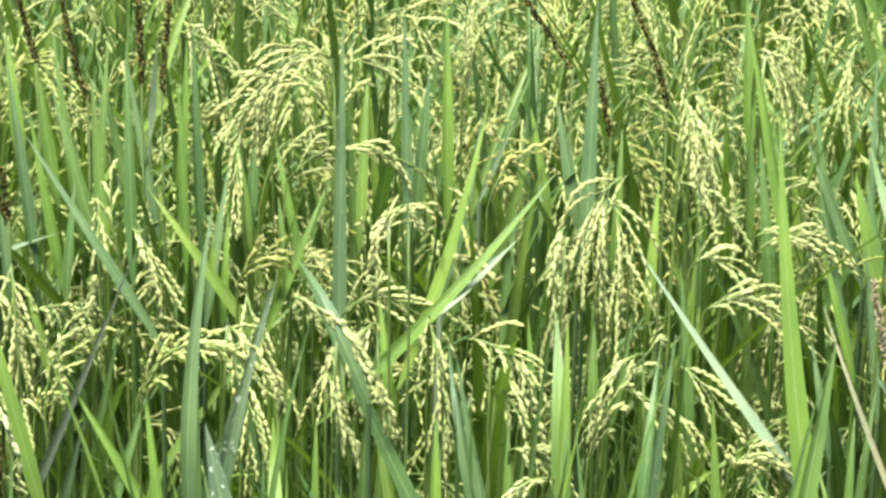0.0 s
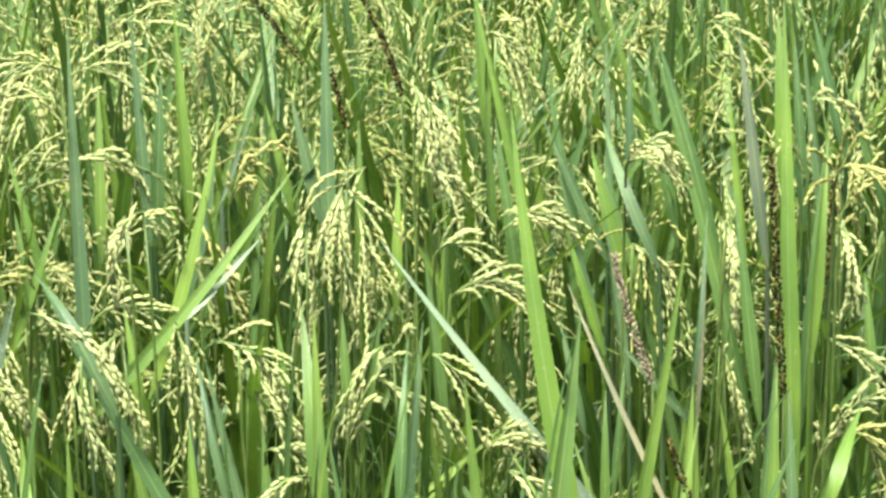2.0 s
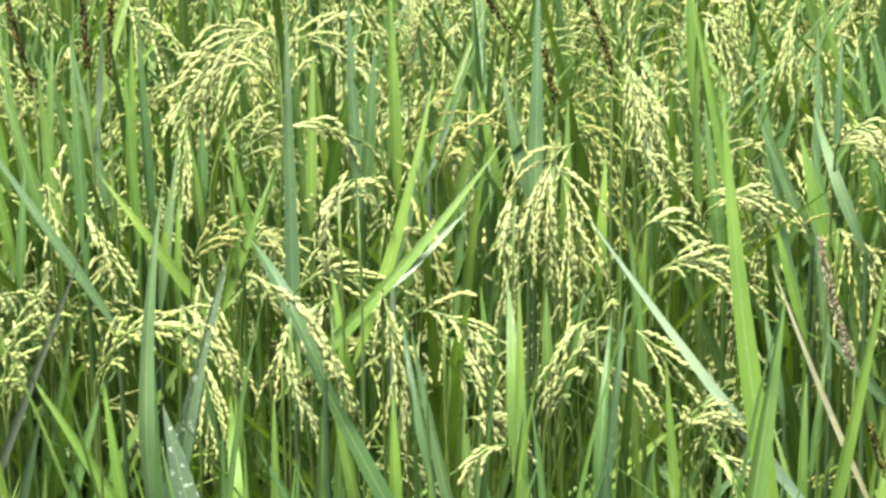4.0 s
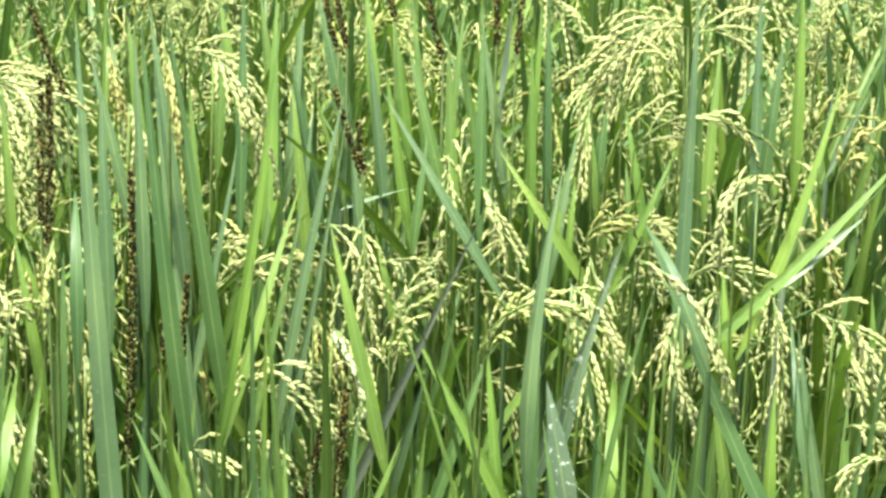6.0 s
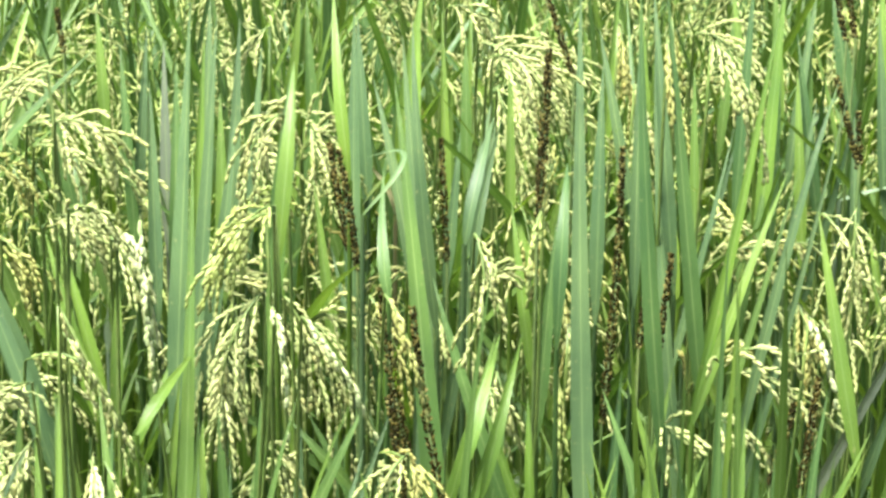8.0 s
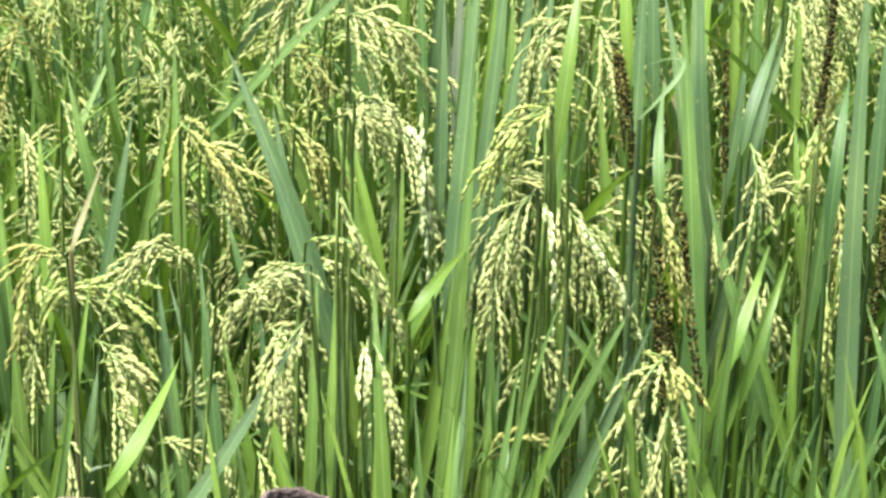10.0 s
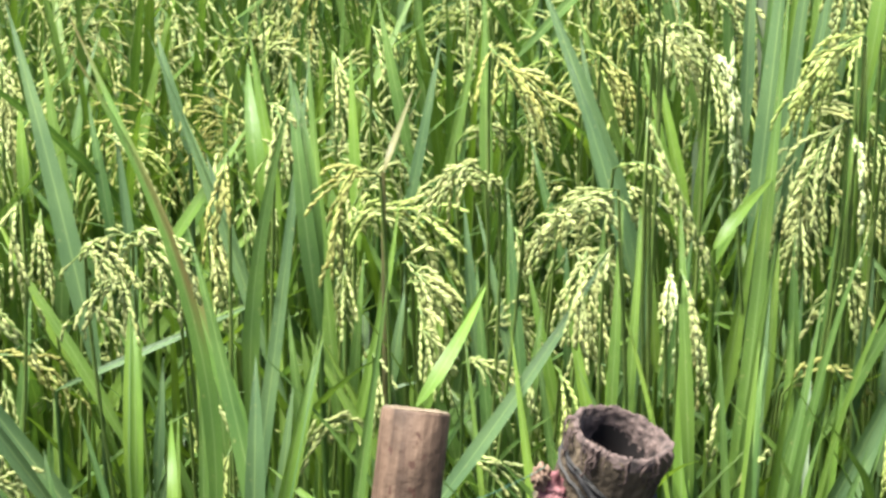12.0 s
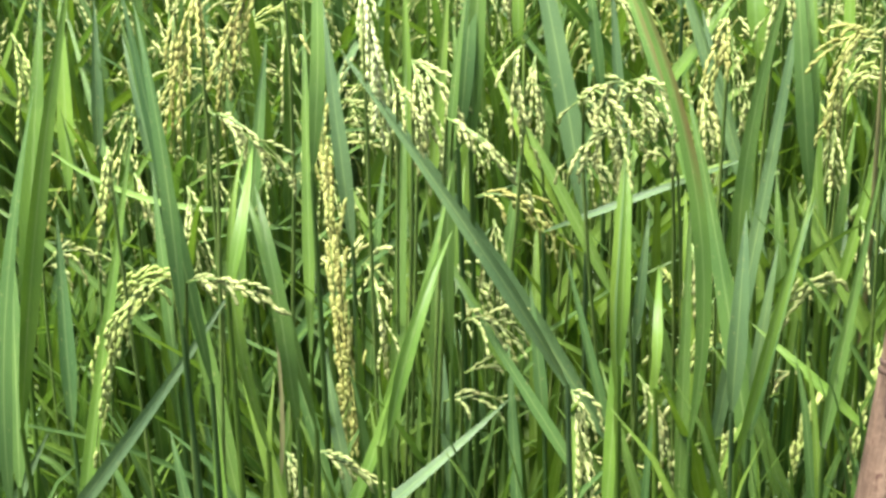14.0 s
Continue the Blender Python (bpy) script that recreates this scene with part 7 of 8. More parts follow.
ear(h, (-0.008, -0.000, 0.877), (-0.043, -0.046, 0.900), (-0.042, -0.031, 0.847), GRAIN, 6, 0.026, 0.30)
ear(h, (-0.065, 0.098, 0.951), (-0.035, 0.054, 0.961), (-0.025, 0.069, 0.899), GRAIN, 6, 0.023, 0.25)
h = hill(-0.084, 1.893)
blade(h, (0.000, 0.000, 0.936), (0.034, 0.013, 0.967), (0.061, 0.104, 0.975), 0.0055, SHEEN)
ear(h, (0.139, -0.015, 1.056), (0.128, -0.060, 1.042), (0.148, -0.045, 0.940), GRAIN, 8, 0.029, 0.20)
ear(h, (0.107, -0.045, 1.034), (0.093, -0.090, 1.031), (0.104, -0.075, 0.918), GRAIN, 10, 0.019, 0.15)
h = hill(-0.306, 1.691)
ear(h, (0.000, -0.000, 0.919), (0.030, -0.039, 1.015), (0.090, -0.014, 0.963), FRESH, 10, 0.031, 0.35)
ear(h, (0.071, -0.007, 0.993), (0.104, -0.047, 0.980), (0.113, -0.031, 0.946), GRAIN, 8, 0.026, 0.30)
h = hill(-0.155, 1.736)
ear(h, (-0.000, -0.000, 0.969), (0.037, -0.041, 0.949), (0.049, -0.025, 0.898), GRAIN, 8, 0.022, 0.20)
ear(h, (-0.009, -0.001, 0.940), (0.004, -0.045, 0.932), (0.015, -0.029, 0.882), GRAIN, 7, 0.022, 0.20)
h = hill(-0.718, 1.621)
blade(h, (-0.000, 0.000, 0.969), (0.003, 0.013, 1.027), (-0.023, 0.100, 1.053), 0.0121, BLUE)
blade(h, (-0.029, 0.009, 0.876), (-0.051, 0.009, 1.015), (-0.097, 0.087, 1.133), 0.0143, BLUE)
blade(h, (0.009, -0.005, 0.954), (0.011, 0.007, 1.015), (-0.013, 0.096, 1.056), 0.0103, BLUE)
h = hill(-0.647, 1.489)
blade(h, (-0.000, -0.000, 0.832), (0.006, 0.014, 0.884), (-0.021, 0.100, 0.908), 0.0111, LIME)
weed(-0.671, 1.665, (0.000, 0.000, 0.987), (0.000, 0.015, 1.056), (-0.007, 0.030, 1.126), 0.0062, SEED)
weed(-0.793, 1.571, (-0.000, -0.000, 0.947), (-0.010, 0.009, 0.996), (-0.028, 0.018, 1.045), 0.0060, SEED)

h = hill(-1.122, 1.147)
blade(h, (-0.000, 0.000, 0.783), (-0.009, 0.006, 0.932), (-0.083, 0.058, 0.971), 0.0162, LEAF)
blade(h, (-0.068, 0.001, 0.882), (-0.080, 0.003, 0.947), (-0.147, 0.063, 0.976), 0.0167, LIME)
blade(h, (0.004, 0.075, 0.906), (0.004, 0.090, 0.934), (-0.046, 0.166, 0.948), 0.0056, STRAW)
blade(h, (0.035, -0.111, 0.737), (0.023, -0.108, 0.868), (-0.009, -0.012, 1.003), 0.0154, LEAF)
blade(h, (0.009, -0.008, 0.783), (-0.007, -0.010, 0.908), (-0.077, 0.047, 0.993), 0.0162, LEAF)
h = hill(-1.096, 0.919)
blade(h, (-0.000, -0.000, 0.706), (-0.004, 0.011, 0.796), (-0.073, 0.069, 0.861), 0.0122, LIME)
blade(h, (0.045, -0.087, 0.738), (-0.001, -0.129, 0.854), (-0.129, -0.162, 0.969), 0.0139, BLUE)
blade(h, (0.104, -0.016, 0.693), (0.121, 0.019, 0.915), (-0.025, -0.015, 1.095), 0.0139, SCORCHED)
blade(h, (-0.008, 0.007, 0.697), (-0.013, 0.016, 0.782), (-0.080, 0.076, 0.870), 0.0124, BLUE)
blade(h, (0.098, 0.051, 0.664), (0.097, 0.065, 0.731), (0.057, 0.153, 0.828), 0.0120, LEAF)
h = hill(-1.301, 0.927)
blade(h, (-0.000, 0.000, 0.820), (-0.005, 0.012, 0.945), (-0.069, 0.076, 1.061), 0.0172, LEAF)
blade(h, (0.000, -0.013, 0.823), (0.000, 0.005, 0.944), (-0.071, 0.060, 0.997), 0.0153, LEAF)
h = hill(-0.875, 1.361)
blade(h, (-0.000, -0.000, 0.861), (0.012, 0.020, 0.895), (-0.017, 0.110, 0.891), 0.0108, LIME)
h = hill(-1.325, 0.785)
blade(h, (-0.000, 0.000, 0.832), (-0.001, 0.019, 0.949), (-0.080, 0.062, 1.020), 0.0140, LEAF)
h = hill(-1.231, 0.647)
blade(h, (-0.000, 0.000, 0.802), (-0.001, 0.020, 0.863), (-0.074, 0.073, 0.882), 0.0104, LIME)
blade(h, (-0.017, -0.032, 0.778), (-0.026, -0.026, 0.918), (-0.113, -0.000, 1.006), 0.0136, LEAF)
blade(h, (0.022, 0.041, 0.679), (0.009, 0.037, 0.822), (-0.075, 0.072, 0.849), 0.0160, LEAF)
blade(h, (0.084, 0.084, 0.685), (0.089, 0.110, 0.792), (0.032, 0.187, 0.812), 0.0125, LIME)
h = hill(-0.958, 1.011)
blade(h, (-0.000, -0.000, 0.661), (-0.003, 0.012, 0.706), (-0.043, 0.098, 0.888), 0.0112, LEAF)
h = hill(0.438, 1.790)
blade(h, (-0.000, 0.000, 0.915), (0.008, 0.009, 1.019), (0.029, 0.096, 1.103), 0.0121, LIME)
blade(h, (-0.006, -0.121, 0.842), (0.004, -0.113, 0.883), (0.037, -0.029, 0.885), 0.0130, LIME)
blade(h, (-0.098, 0.018, 0.871), (-0.086, 0.026, 0.960), (-0.070, 0.115, 1.015), 0.0056, BLUE)
blade(h, (-0.117, 0.071, 0.979), (-0.149, 0.085, 1.050), (-0.154, 0.176, 1.082), 0.0115, BLUE)
ear(h, (-0.069, 0.044, 1.031), (-0.060, -0.004, 1.012), (-0.067, 0.013, 0.933), GRAIN, 8, 0.014, 0.15)
h = hill(-0.130, 1.797)
ear(h, (-0.000, -0.000, 0.959), (-0.027, -0.049, 0.963), (-0.002, -0.031, 0.881), GRAIN, 9, 0.025, 0.30)
ear(h, (0.004, 0.050, 1.045), (-0.010, 0.004, 1.028), (0.001, 0.020, 0.981), GRAIN, 9, 0.019, 0.20)
h = hill(0.091, 1.778)
ear(h, (0.000, -0.000, 0.949), (-0.038, -0.045, 0.955), (-0.046, -0.030, 0.869), GRAIN, 9, 0.022, 0.25)
ear(h, (0.026, 0.129, 1.145), (0.032, 0.084, 1.107), (0.045, 0.099, 1.054), GRAIN, 12, 0.021, 0.20)

h = hill(-0.530, 1.620)
blade(h, (0.000, -0.000, 0.800), (-0.027, 0.001, 1.011), (-0.069, 0.081, 1.179), 0.0169, LEAF)
blade(h, (0.067, -0.020, 0.822), (0.094, -0.001, 1.024), (0.098, 0.094, 1.124), 0.0095, BLUE)
blade(h, (0.035, -0.030, 0.862), (0.059, -0.012, 0.967), (0.064, 0.084, 1.048), 0.0095, LEAF)
ear(h, (0.118, -0.005, 0.962), (0.144, -0.044, 0.956), (0.150, -0.027, 0.908), PALE, 6, 0.009, 0.10)
blade(h, (0.016, 0.047, 0.825), (-0.007, 0.050, 0.984), (-0.064, 0.124, 1.183), 0.0156, LEAF)
blade(h, (-0.088, -0.027, 0.902), (-0.090, -0.017, 1.013), (-0.124, 0.066, 1.033), 0.0126, LEAF)
h = hill(-0.255, 1.621)
blade(h, (-0.000, -0.000, 0.834), (-0.009, 0.009, 0.955), (0.003, 0.102, 1.080), 0.0136, BLUE)
blade(h, (0.020, -0.027, 0.844), (0.034, -0.014, 0.938), (0.053, 0.079, 1.025), 0.0142, SPECKLED)
blade(h, (0.070, -0.019, 0.846), (0.067, -0.009, 0.893), (0.053, 0.079, 0.910), 0.0117, LIME)
ear(h, (0.074, 0.042, 1.025), (0.129, 0.004, 1.025), (0.156, 0.021, 0.930), GRAIN, 10, 0.014, 0.15)
h = hill(-0.122, 1.670)
blade(h, (0.000, -0.000, 0.936), (-0.037, 0.006, 1.027), (-0.069, 0.093, 1.022), 0.0139, BLUE)
ear(h, (0.019, 0.102, 1.070), (-0.006, 0.055, 1.074), (-0.006, 0.070, 1.016), GRAIN, 9, 0.016, 0.15)
h = hill(-0.820, 1.486)
blade(h, (0.000, -0.000, 0.970), (0.006, 0.015, 1.087), (-0.038, 0.094, 1.119), 0.0162, LEAF)
blade(h, (0.079, 0.046, 0.940), (0.067, 0.050, 0.984), (0.027, 0.131, 1.025), 0.0108, LEAF)
blade(h, (0.002, 0.117, 1.015), (-0.013, 0.120, 1.095), (-0.060, 0.197, 1.159), 0.0124, LIME)
ear(h, (-0.067, -0.092, 1.033), (-0.043, -0.130, 1.005), (-0.044, -0.113, 0.907), PALE, 12, 0.014, 0.12)
ear(h, (0.033, -0.062, 0.966), (0.065, -0.095, 0.960), (0.059, -0.082, 0.873), PALE, 8, 0.010, 0.12)
ear(h, (0.053, -0.050, 0.956), (0.101, -0.073, 0.945), (0.116, -0.048, 0.872), PALE, 9, 0.011, 0.12)
ear(h, (-0.007, -0.005, 1.018), (-0.017, -0.064, 1.028), (-0.030, -0.055, 0.962), GRAIN, 10, 0.022, 0.30)
h = hill(-0.624, 1.468)
blade(h, (-0.000, 0.000, 0.814), (0.011, 0.017, 0.901), (-0.015, 0.104, 0.920), 0.0118, LIME)
h = hill(-0.938, 1.306)
ear(h, (0.000, -0.000, 0.931), (0.073, -0.000, 0.978), (0.082, 0.024, 0.834), FRESH, 9, 0.012, 0.12)
ear(h, (-0.018, 0.087, 1.027), (0.030, 0.067, 1.052), (0.041, 0.093, 0.992), GRAIN, 9, 0.018, 0.25)


# ---- two bamboo posts on the bank ----
def along(foot, top):
    """The pose of a post: its z axis from the foot to the top."""
    foot, top = Vector(foot), Vector(top)
    return Matrix.Translation(foot) @ (top - foot).to_track_quat("Z", "X").to_matrix().to_4x4(), (top - foot).length


def lathe(profile, sides, rough=0.0, seed=0.0, jag=0.0):
    """A turned form from (radius, height) pairs, made uneven by noise; the top ring jags up and down by jag."""
    s = Shape()
    s.uv = None
    high = max(z for _, z in profile)
    for r, z in profile:
        for k in range(sides):
            a = 2 * math.pi * k / sides
            c, d = math.cos(a), math.sin(a)
            q = r * (1 + rough * noise.noise((c * 1.7 + seed, d * 1.7, z * 40)) + 0.4 * rough * noise.noise((c * 6, d * 6 + seed, z * 160)))
            lift = jag * (0.7 * noise.noise((c * 4 + seed, d * 4, r * 120)) + 0.8 * noise.noise((c * 15, d * 15 + seed, r * 400))) if high - z < 0.004 else 0.0
            s.v.append(Vector((q * c, q * d, z + lift)))
    for i in range(len(profile) - 1):
        for k in range(sides):
            a, b = i * sides + k, i * sides + (k + 1) % sides
            s.f.append((a, b, b + sides, a + sides))
    s.uv = []
    return s


def lump(size, seed, squash=(1, 1, 1), level=3, rough=0.45, freq=2.2):
    """A crumpled bundle."""
    bm = bmesh.new()
    bmesh.ops.create_icosphere(bm, subdivisions=level, radius=1.0)
    s = Shape()
    s.uv = []
    for v in bm.verts:
        p = v.co.copy()
        n = noise.noise(p * freq + Vector((seed, 0, 0))) + 0.5 * noise.noise(p * freq * 2.7 + Vector((0, seed, 0))) + 0.25 * noise.noise(p * freq * 6.0)
        p *= 1 + rough * n
        s.v.append(Vector((p.x * squash[0], p.y * squash[1], p.z * squash[2])) * size)
    s.f = [tuple(v.index for v in f.verts) for f in bm.faces]
    bm.free()
    return s


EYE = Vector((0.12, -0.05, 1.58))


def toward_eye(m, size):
    """The direction, level across the post, towards the camera's eye."""
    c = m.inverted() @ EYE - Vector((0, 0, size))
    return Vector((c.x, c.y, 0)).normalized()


def sawn_post():
    m, size = along((-0.443, 0.370, 0.077), (-0.599, 0.719, 1.044))
    post = new("bamboo_post")
    post.matrix_world = m
    tagged(post, "dry brown bamboo post, sawn end tilted to fit the camera's view, leaning on the bank", "post")
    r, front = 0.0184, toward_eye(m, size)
    zs = [0.0] + [size * k / 30 for k in range(1, 30)] + [size - 0.0012, size]
    outer = [(r * (0.97 + 0.03 * z / size), z) for z in zs[:-1]] + [(r - 0.0008, size)]
    culm = lathe(outer + [(r - 0.0035, size - 0.0004), (r - 0.0042, size - 0.004), (r - 0.0044, size - 0.06), (0.0005, size - 0.061)], 40, 0.012, 3.0)
    rim = lathe([(r - 0.0009, size + 0.0002), (r - 0.002, size + 0.0006), (r - 0.0036, size + 0.0002), (r - 0.0038, size - 0.002)], 40, 0.014, 3.0, 0.0006)
    # raise the camera's side of the sawn end so it looks nearly edge-on
    for s in (culm, rim):
        for v in s.v:
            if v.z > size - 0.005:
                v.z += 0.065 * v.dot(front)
    culm.object("culm", BAMBOO, post)
    rim.object("cut_rim", BAMBOO_CUT, post, "paler sawn rim")
    for z in (size - 0.0525, size - 0.33, size - 0.60):
        ring = lathe([(r - 0.001, z - 0.006), (r + 0.0004, z - 0.0045), (r + 0.0007, z - 0.003), (r - 0.0003, z - 0.0014), (r - 0.0003, z - 0.0006), (r + 0.0009, z + 0.0008), (r + 0.0003, z + 0.0024), (r - 0.001, z + 0.0034)], 40, 0.02, 3.0)
        ring.object("node_ring", BAMBOO_NODE, post, "dark ridged node ring")
    scar, turn = Shape(), math.atan2(front.y, front.x) - 0.62
    scar.uv = None
    for i in range(9):
        z, half = size - 0.061 - 0.017 * i / 8, 0.16 * math.sin(math.pi * (0.08 + 0.84 * i / 8)) * (1 + 0.5 * noise.noise((i * 0.9, 2.0, 0)))
        for k in (-1, -0.3, 0.3, 1):
            a = turn + half * k + 0.05 * noise.noise((i * 0.7, 5.0, 0))
            scar.v.append(Vector((math.cos(a), math.sin(a), 0)) * (r + 0.0001 + 0.0006 * (1 - abs(k))) + Vector((0, 0, z)))
    scar.f = [(4 * i + k, 4 * i + k + 1, 4 * i + k + 5, 4 * i + k + 4) for i in range(8) for k in range(3)]
    scar.uv = []
    scar.object("bud_scar", BAMBOO_NODE, post, "dark bud scar")
    return post


def rotten_post():
    m, size = along((-0.799, 0.723, 0.044), (-0.575, 0.863, 0.984))
    post = new("bamboo_post")
    post.matrix_world = m
    tagged(post, "weathered grey-brown bamboo post with a ragged hollow end, bound with rags", "post")
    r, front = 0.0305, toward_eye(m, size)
    body = [(r * 0.96, size * k / 24) for k in range(24)] + [(r * 0.98, size - 0.022), (r * 1.0, size - 0.012), (r, size - 0.004), (r * 0.97, size - 0.0005)]
    lathe(body, 96, 0.06, 1.0, 0.004).object("culm", ROTTEN, post)
    rim = lathe([(r * 0.99, size - 0.006), (r * 0.985, size - 0.002), (r * 0.955, size + 0.0006), (r * 0.90, size + 0.0010), (r * 0.85, size - 0.001), (r * 0.80, size - 0.004), (r * 0.765, size - 0.009), (r * 0.75, size - 0.02)], 96, 0.10, 1.0, 0.0030)
    hollow = lathe([(r * 0.765, size - 0.011), (r * 0.74, size - 0.03), (r * 0.7, size - 0.11), (0.0005, size - 0.112)], 40, 0.06, 1.0)
    # the inner wall is shifted away from the camera to fit its view: thin on the far side, thick on the near one
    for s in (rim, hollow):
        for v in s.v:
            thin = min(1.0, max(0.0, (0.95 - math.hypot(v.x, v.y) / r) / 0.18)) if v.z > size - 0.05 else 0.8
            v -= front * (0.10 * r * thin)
    rim.object("ragged_rim", ROTTEN_RIM, post, "ragged grey and pinkish broken rim")
    hollow.object("hollow", HOLLOW_SHADE, post, "hollow inside, coloured near black for its shade")
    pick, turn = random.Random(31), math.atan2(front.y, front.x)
    # torn fibres that hang from the rim
    for k in range(22):
        a, size_, q = turn + pick.uniform(-1.5, 1.5), pick.uniform(0.006, 0.024), r * 1.005
        pts = []
        for i in range(8):
            s = i / 7
            b = a + 0.12 * noise.noise((k * 3.1, s * 2.4, 0)) + 0.1 * s * pick.uniform(-1, 1)
            pts.append(Vector((math.cos(b), math.sin(b), 0)) * (q + 0.0012 * math.sin(3 * s) + (-0.003 if i == 0 else 0.0006)) + Vector((0, 0, size + 0.0012 - size_ * s)))
        thick, strand = pick.uniform(0.0005, 0.0012), Shape()
        strand.uv = None
        tube(strand, pts, [thick * (1 - 0.6 * i / 7) for i in range(8)], 5)
        strand.uv = []
        strand.object("fibre", FIBRE, post)
    # strips of netting wound aslant, and rags below them
    for k, (drop, thick, bulge, slope, mat) in enumerate(((0.026, 0.0016, 0.0016, -0.40, CORD), (0.030, 0.0022, 0.0026, -0.46, CLOTH_DARK), (0.035, 0.0018, 0.0022, -0.36, CORD), (0.040, 0.0014, 0.0014, 0.25, CORD), (0.058, 0.010, 0.006, -0.05, CLOTH_OLIVE), (0.078, 0.011, 0.008, 0.06, CLOTH_OLIVE), (0.050, 0.003, 0.004, -0.12, CLOTH_DARK), (0.1, 0.014, 0.007, 0.0, CLOTH))):
        z = size - drop
        band = lathe([(r * 0.97, z - thick), (r + bulge * 0.5, z - thick * 0.6), (r + bulge * 0.7, z - thick * 0.2), (r + bulge, z + thick * 0.1), (r + bulge * 0.5, z + thick * 0.6), (r * 0.97, z + thick)], 96, 0.07, 5.0 + k)
        for v in band.v:
            v.z += 0.0022 * noise.noise((v.x * 90, v.y * 90, k * 7.0))
        ob = band.object("rag_band", mat, post)
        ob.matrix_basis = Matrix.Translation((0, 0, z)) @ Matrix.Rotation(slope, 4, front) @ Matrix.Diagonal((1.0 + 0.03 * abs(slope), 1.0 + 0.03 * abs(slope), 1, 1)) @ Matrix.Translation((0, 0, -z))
    inv = m.inverted()
    for name, at, size_, sq, mat, seed in (
        ("red_rag", (-0.596, 0.830, 0.951), 0.0098, (1, 1, 1.1), RED, 1.3),
        ("red_rag", (-0.600, 0.822, 0.963), 0.0065, (0.8, 0.8, 1.1), RED_PALE, 4.1),
        ("rag", (-0.594, 0.832, 0.922), 0.013, (1.3, 1.3, 0.5), CLOTH_OLIVE, 2.2),
        ("rag", (-0.592, 0.836, 0.903), 0.017, (1.25, 1.25, 0.6), CLOTH, 7.7),
    ):
        ob = lump(size_, seed, sq, 4, 0.6, 2.6).object(name, mat, post, {"red_rag": "faded red woollen rag"}.get(name, "grimy olive and black rags"))
        ob.matrix_basis = Matrix.Translation(inv @ Vector(at))
    return post


sawn_post()
rotten_post()
line = Shape()
line.uv = None
tube(line, bend((-0.5965, 0.822, 0.971), (-0.60, 0.77, 0.966), (-0.582, 0.705, 0.9955), 14), [0.00028] * 15, 5)
line.uv = []
tagged(line.object("twine", TWINE), "thin green nylon line tied between the two posts", "twine")


# ---- the rest of the crop, row behind row ----
def leaf_pattern(k):
    r = random.Random(100 + k)
    h, lean = r.uniform(0.28, 0.58), r.uniform(0.02, 0.08)
    size = r.uniform(0.9, 1.1) - h
    out = r.choice((0.05, 0.1, 0.16, 0.22, 0.3, 0.38))
    size += 0.25 * out
    rise = math.sqrt(size ** 2 - out ** 2)
    s = Shape()
    base = Vector((lean, 0, h))
    tube(s, bend((0.02, 0, 0), (0.02, 0, h * 0.5), base, 5), [0.004, 0.0038, 0.0034, 0.003, 0.0026, 0.0022], 5)
    pts = bend(base, base + Vector((out * 0.25, 0.01, rise * 0.62)), base + Vector((out, r.uniform(-0.05, 0.05), rise * r.uniform(0.88, 1.0))), 10)
    strip(s, pts, r.uniform(0.013, 0.021), Vector((-1, r.uniform(-0.6, 0.6), 0.3)).normalized(), r.uniform(-0.6, 0.6))
    return s.object("leaf", LEAF)


def tuft_pattern(k):
    """The dense lower leaves and sheaths of a plant."""
    r = random.Random(500 + k)
    s = Shape()
    for n in range(32):
        a, out, top = r.uniform(0, 6.283), r.uniform(0.02, 0.17), r.uniform(0.45, 0.84)
        c, d = math.cos(a), math.sin(a)
        pts = bend((0.03 * c, 0.03 * d, 0.0), ((0.05 + 0.2 * out) * c, (0.05 + 0.2 * out) * d, top * 0.9), ((0.04 + out) * c, (0.04 + out) * d, top), 6)
        strip(s, pts, r.uniform(0.013, 0.021), Vector((-c + r.uniform(-0.7, 0.7), -d + r.uniform(-0.7, 0.7), 0.3)).normalized(), r.uniform(-0.5, 0.5))
    return tagged(s.object("tuft", LEAF_FAR), kind="stuff")


def spray_pattern(k):
    """The crowded upper leaves of a plant, leaning out on all sides."""
    r = random.Random(700 + k)
    s = Shape()
    for n in range(22):
        a, out, top = r.uniform(0, 6.283), r.choice((0.06, 0.1, 0.16, 0.24, 0.32)), r.uniform(0.72, 1.04)
        c, d = math.cos(a), math.sin(a)
        foot = r.uniform(0.3, 0.5)
        pts = bend((0.04 * c, 0.04 * d, foot), ((0.06 + 0.25 * out) * c, (0.06 + 0.25 * out) * d, foot + (top - foot) * 0.7), ((0.05 + out) * c, (0.05 + out) * d, top - 0.3 * out), 7)
        strip(s, pts, r.uniform(0.011, 0.018), Vector((-c + r.uniform(-0.7, 0.7), -d + r.uniform(-0.7, 0.7), 0.4)).normalized(), r.uniform(-0.6, 0.6))
    return tagged(s.object("tuft", LEAF_FAR), kind="stuff")


def ear_pattern(k):
    r = random.Random(300 + k)
    out, drop, h = r.uniform(0.05, 0.14), r.uniform(-0.14, 0.08), r.uniform(0.70, 0.90)
    neck = (0.05, 0.0, h)
    mat = (GRAIN, GRAIN, GRAIN, GRAIN, GRAIN, GOLD, GRAIN, GRAIN, FRESH)[k % 9]
    return panicle(None, neck, (0.06 + out * 0.3, 0.0, h + 0.14), (0.06 + out, r.uniform(-0.04, 0.04), h + drop), r, mat, 9, 0.085, 0.40, (0.0, 0.0, 0.0), "", False)


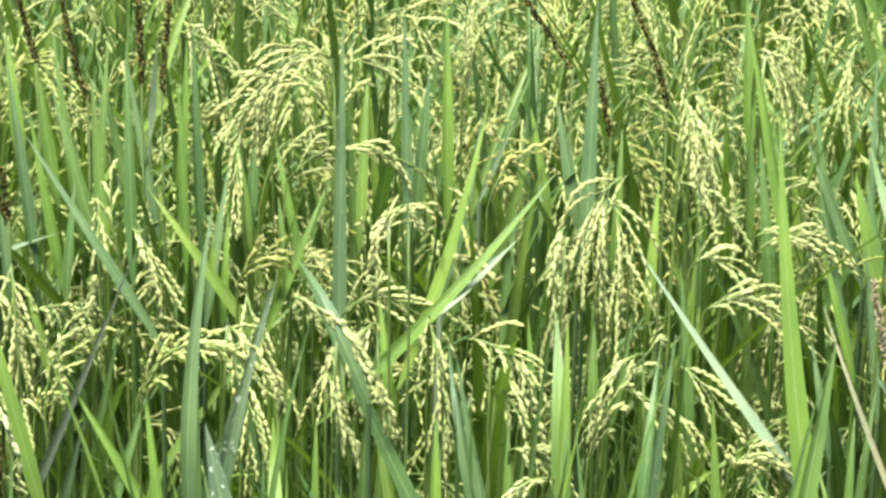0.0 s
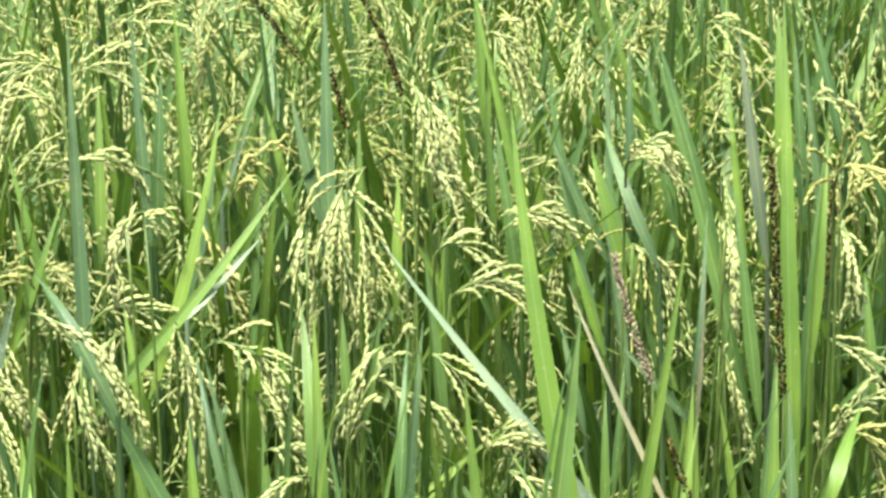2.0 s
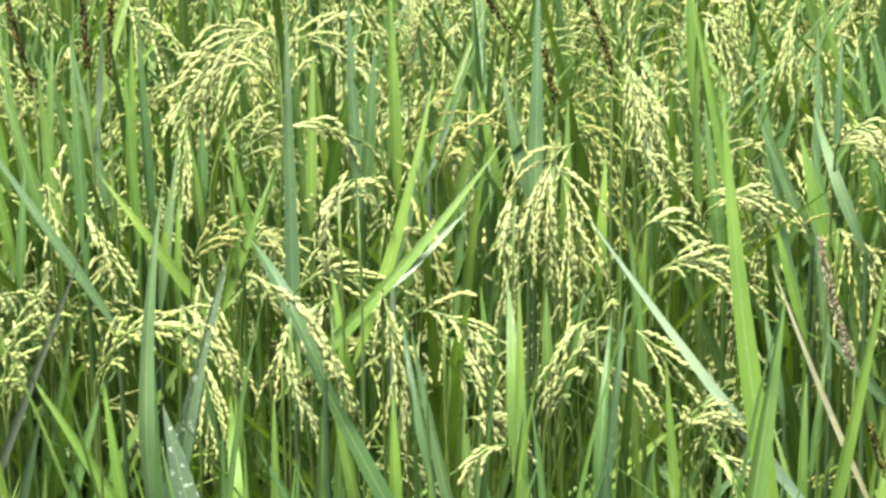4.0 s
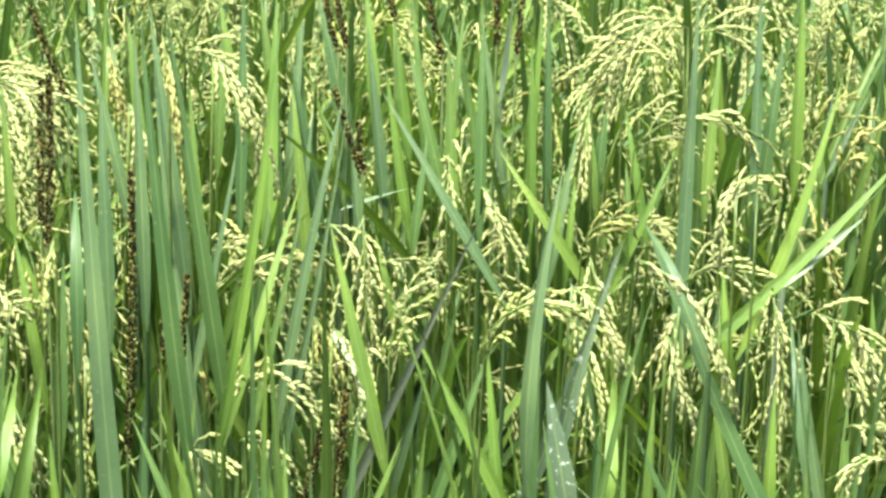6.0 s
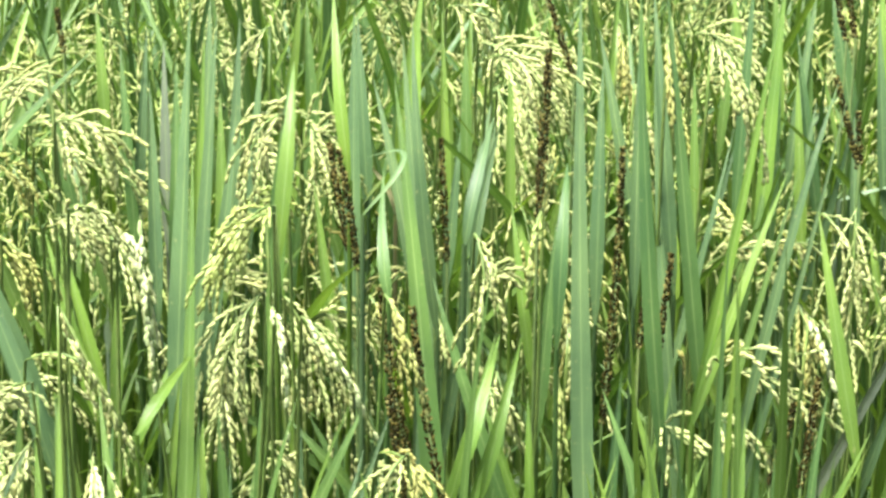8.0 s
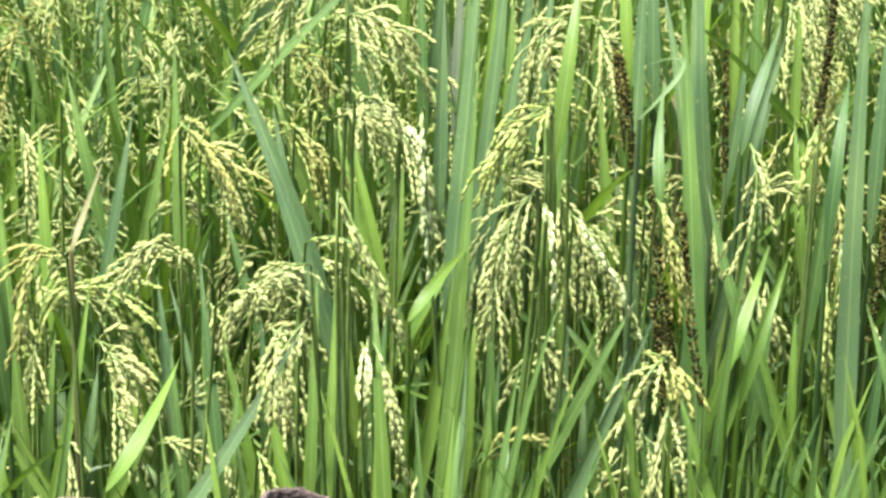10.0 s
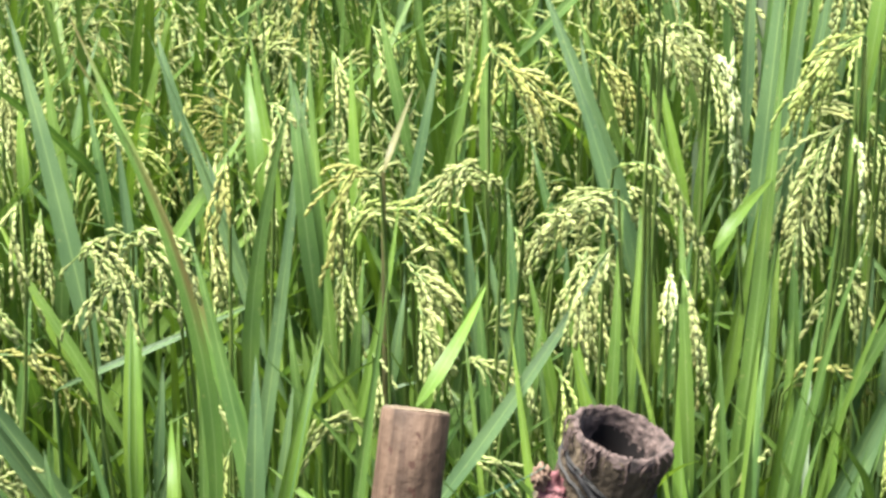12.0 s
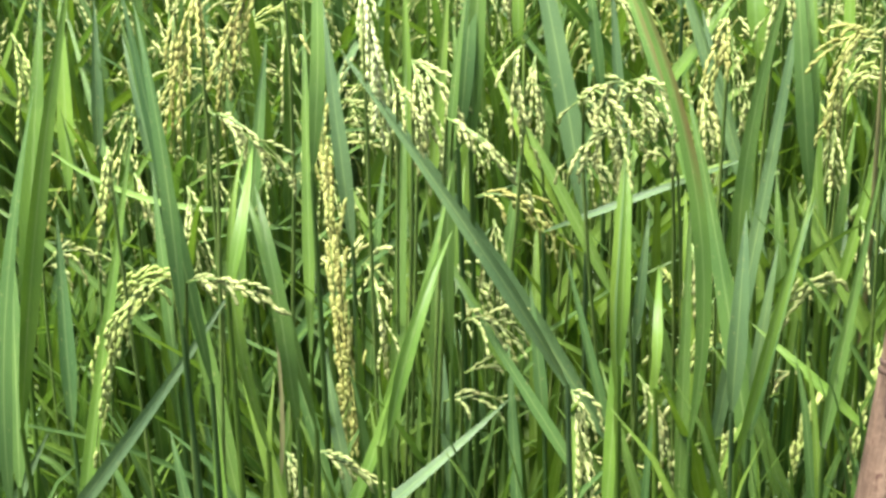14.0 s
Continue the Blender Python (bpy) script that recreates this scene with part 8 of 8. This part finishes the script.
def canopy(x, y):
    """How high the leaves stand: held under the camera's sight lines at the crop's edge and towards the end with the
    posts.
    """
    r, turn = math.hypot(x - 0.1, y), math.degrees(math.atan2(-(x - 0.1), y))
    late = min(1.0, max(0.0, (turn - 25) / 32))
    low, high, r1, r2 = 0.80 - 0.13 * late, 1.09 - 0.20 * late, 1.71 - 0.2 * late, 2.34 - 0.17 * late
    return max(0.5, min(high + 0.06, low + (r - r1) * (high - low) / (r2 - r1)) - 0.03)


LEAF_SET = [leaf_pattern(k) for k in range(36)]
TUFT_SET = [tuft_pattern(k) for k in range(8)]
SPRAY_SET = [spray_pattern(k) for k in range(8)]
EAR_SET = [ear_pattern(k) for k in range(18)]
spots, beyond = [], []
for i in range(-40, 40):
    for j in range(0, 46):
        u, v = 0.2 * i + 0.1 + rng.uniform(-0.04, 0.04), 1.52 + 0.2 * j + rng.uniform(-0.04, 0.04)
        x, y = 0.891 * u - 0.454 * v, 0.454 * u + 0.891 * v
        r, turn = math.hypot(x - 0.1, y), math.degrees(math.atan2(-(x - 0.1), y))
        if -17 < turn < 72 and 1.72 < r < 3.5:
            spots.append((x, y, r))
        elif -50 < turn < 100 and 1.7 < r < 8.6:
            beyond.append((x, y, r))

used = set()
for h in list(PLANTS):
    for wide, tall in ((0.8, 0.75), (1.1, 0.9)):
        src = rng.choice(TUFT_SET)
        again(src, h, Matrix.Rotation(rng.uniform(0, 6.283), 4, "Z") @ Matrix.Diagonal((wide, wide, tall * canopy(h.location.x, h.location.y), 1)))
# low plants added mostly out of view along the crop's edge to shade the gaps behind, below the leaves that stand out
for i in range(-9, 13):
    for j in range(3):
        u, v = 0.2 * i - 0.5 + rng.uniform(-0.05, 0.05), 1.24 + 0.14 * j + rng.uniform(-0.03, 0.03)
        x, y = 0.891 * u - 0.454 * v, 0.454 * u + 0.891 * v
        h = hill(x, y, "low clump of rice leaves added to shade the edge of the paddy")
        r, turn = math.hypot(x - 0.1, y), math.degrees(math.atan2(-(x - 0.1), y))
        # top follows the lower edge of the camera's view
        top = 1.54 - r * (0.435 + 0.17 * min(1.0, max(0.0, (turn - 20) / 25)))
        for wide in (0.8, 1.1):
            again(rng.choice(TUFT_SET), h, Matrix.Rotation(rng.uniform(0, 6.283), 4, "Z") @ Matrix.Diagonal((wide, wide, max(0.5, top / 0.8), 1)))
        for n in range(7 if j else 0):
            again(rng.choice(LEAF_SET), h, Matrix.Rotation(rng.uniform(0, 6.283), 4, "Z") @ Matrix.Diagonal((0.6, 0.6, (top + rng.uniform(0.0, 0.17)) / 0.98, 1)))
for x, y, r in spots:
    h = hill(x, y)
    grow = canopy(x, y) / 1.08
    for n in range(12 if r < 2.5 else 9 if r < 2.9 else 3):
        src = rng.choice(LEAF_SET)
        m = Matrix.Rotation(rng.uniform(0, 6.283), 4, "Z") @ Matrix.Diagonal((1, 1, grow * (rng.uniform(0.82, 1.04) if r < 2.1 else rng.uniform(0.92, 1.16)), 1))
        if src not in used:
            src.parent, src.matrix_basis = h, m
            used.add(src)
        else:
            again(src, h, m)
    sprays = 1 if r < 2.2 else 2
    for n in range((3 if r < 2.3 else 2) + sprays):
        src = rng.choice(SPRAY_SET if n < sprays else TUFT_SET)
        wide = 1.0 if n < sprays else 1.0 + 0.4 * (n - sprays)
        m = Matrix.Rotation(rng.uniform(0, 6.283), 4, "Z") @ Matrix.Diagonal((wide, wide, grow * (1.0 if n < sprays else 1 - 0.15 * (n - sprays)), 1))
        if src not in used:
            src.parent, src.matrix_basis = h, m
            used.add(src)
        else:
            again(src, h, m)
    for n in range(1 if r < 2.1 else 7 if r < 3.0 else 3):
        src = rng.choice(EAR_SET)
        m = Matrix.Rotation(rng.uniform(0, 6.283), 4, "Z") @ Matrix.Diagonal((1, 1, grow * (rng.uniform(0.86, 1.0) if r < 2.1 else rng.uniform(1.0, 1.2)), 1))
        if src not in used:
            src.parent, src.matrix_basis = h, m
            used.add(src)
        else:
            again(src, h, m)


def far_crop():
    """The same crop further off, past counting."""
    green, pale = Shape(), Shape()
    for x, y, r in beyond:
        grow = canopy(x, y) / 1.08
        for n in range(15 if r < 5.0 else 8):
            a, lean, out = rng.uniform(0, 6.283), rng.uniform(0.02, 0.09), rng.uniform(0.03, 0.2)
            c, s = math.cos(a), math.sin(a)
            hb, top = rng.uniform(0.1, 0.5) * grow, rng.uniform(0.85, 1.08) * grow
            base = Vector((x + c * lean * 0.3, y + s * lean * 0.3, 0.0))
            strip(green, bend(base, (x + c * lean, y + s * lean, top * 0.7), (x + c * (lean + out), y + s * (lean + out), top), 4), rng.uniform(0.018, 0.028) * (1.0 if r < 5.0 else 1.5), Vector((-c, -s, 0.4)).normalized())
        for n in range(4 if r < 5.0 else 0):
            a = rng.uniform(0, 6.283)
            c, s, z = math.cos(a), math.sin(a), rng.uniform(0.74, 0.9) * grow
            arc = bend((x + 0.05 * c, y + 0.05 * s, z), (x + 0.1 * c, y + 0.1 * s, z + 0.12), (x + 0.17 * c, y + 0.17 * s, z - 0.04), 8)
            for p in arc:
                for k in range(2):
                    grain(pale, p + Vector((rng.uniform(-0.02, 0.02), rng.uniform(-0.02, 0.02), rng.uniform(-0.03, 0.01))), Vector((c * 0.4, s * 0.4, -0.8)).normalized(), 0.02, 0.0024, True)
    g = green.object("rice_crop", LEAF_FAR)
    tagged(g, "dense green rice crop stretching away behind the near plants", "rice", kind="stuff")
    tagged(pale.object("seed_cluster", GRAIN, g), kind="stuff")


far_crop()
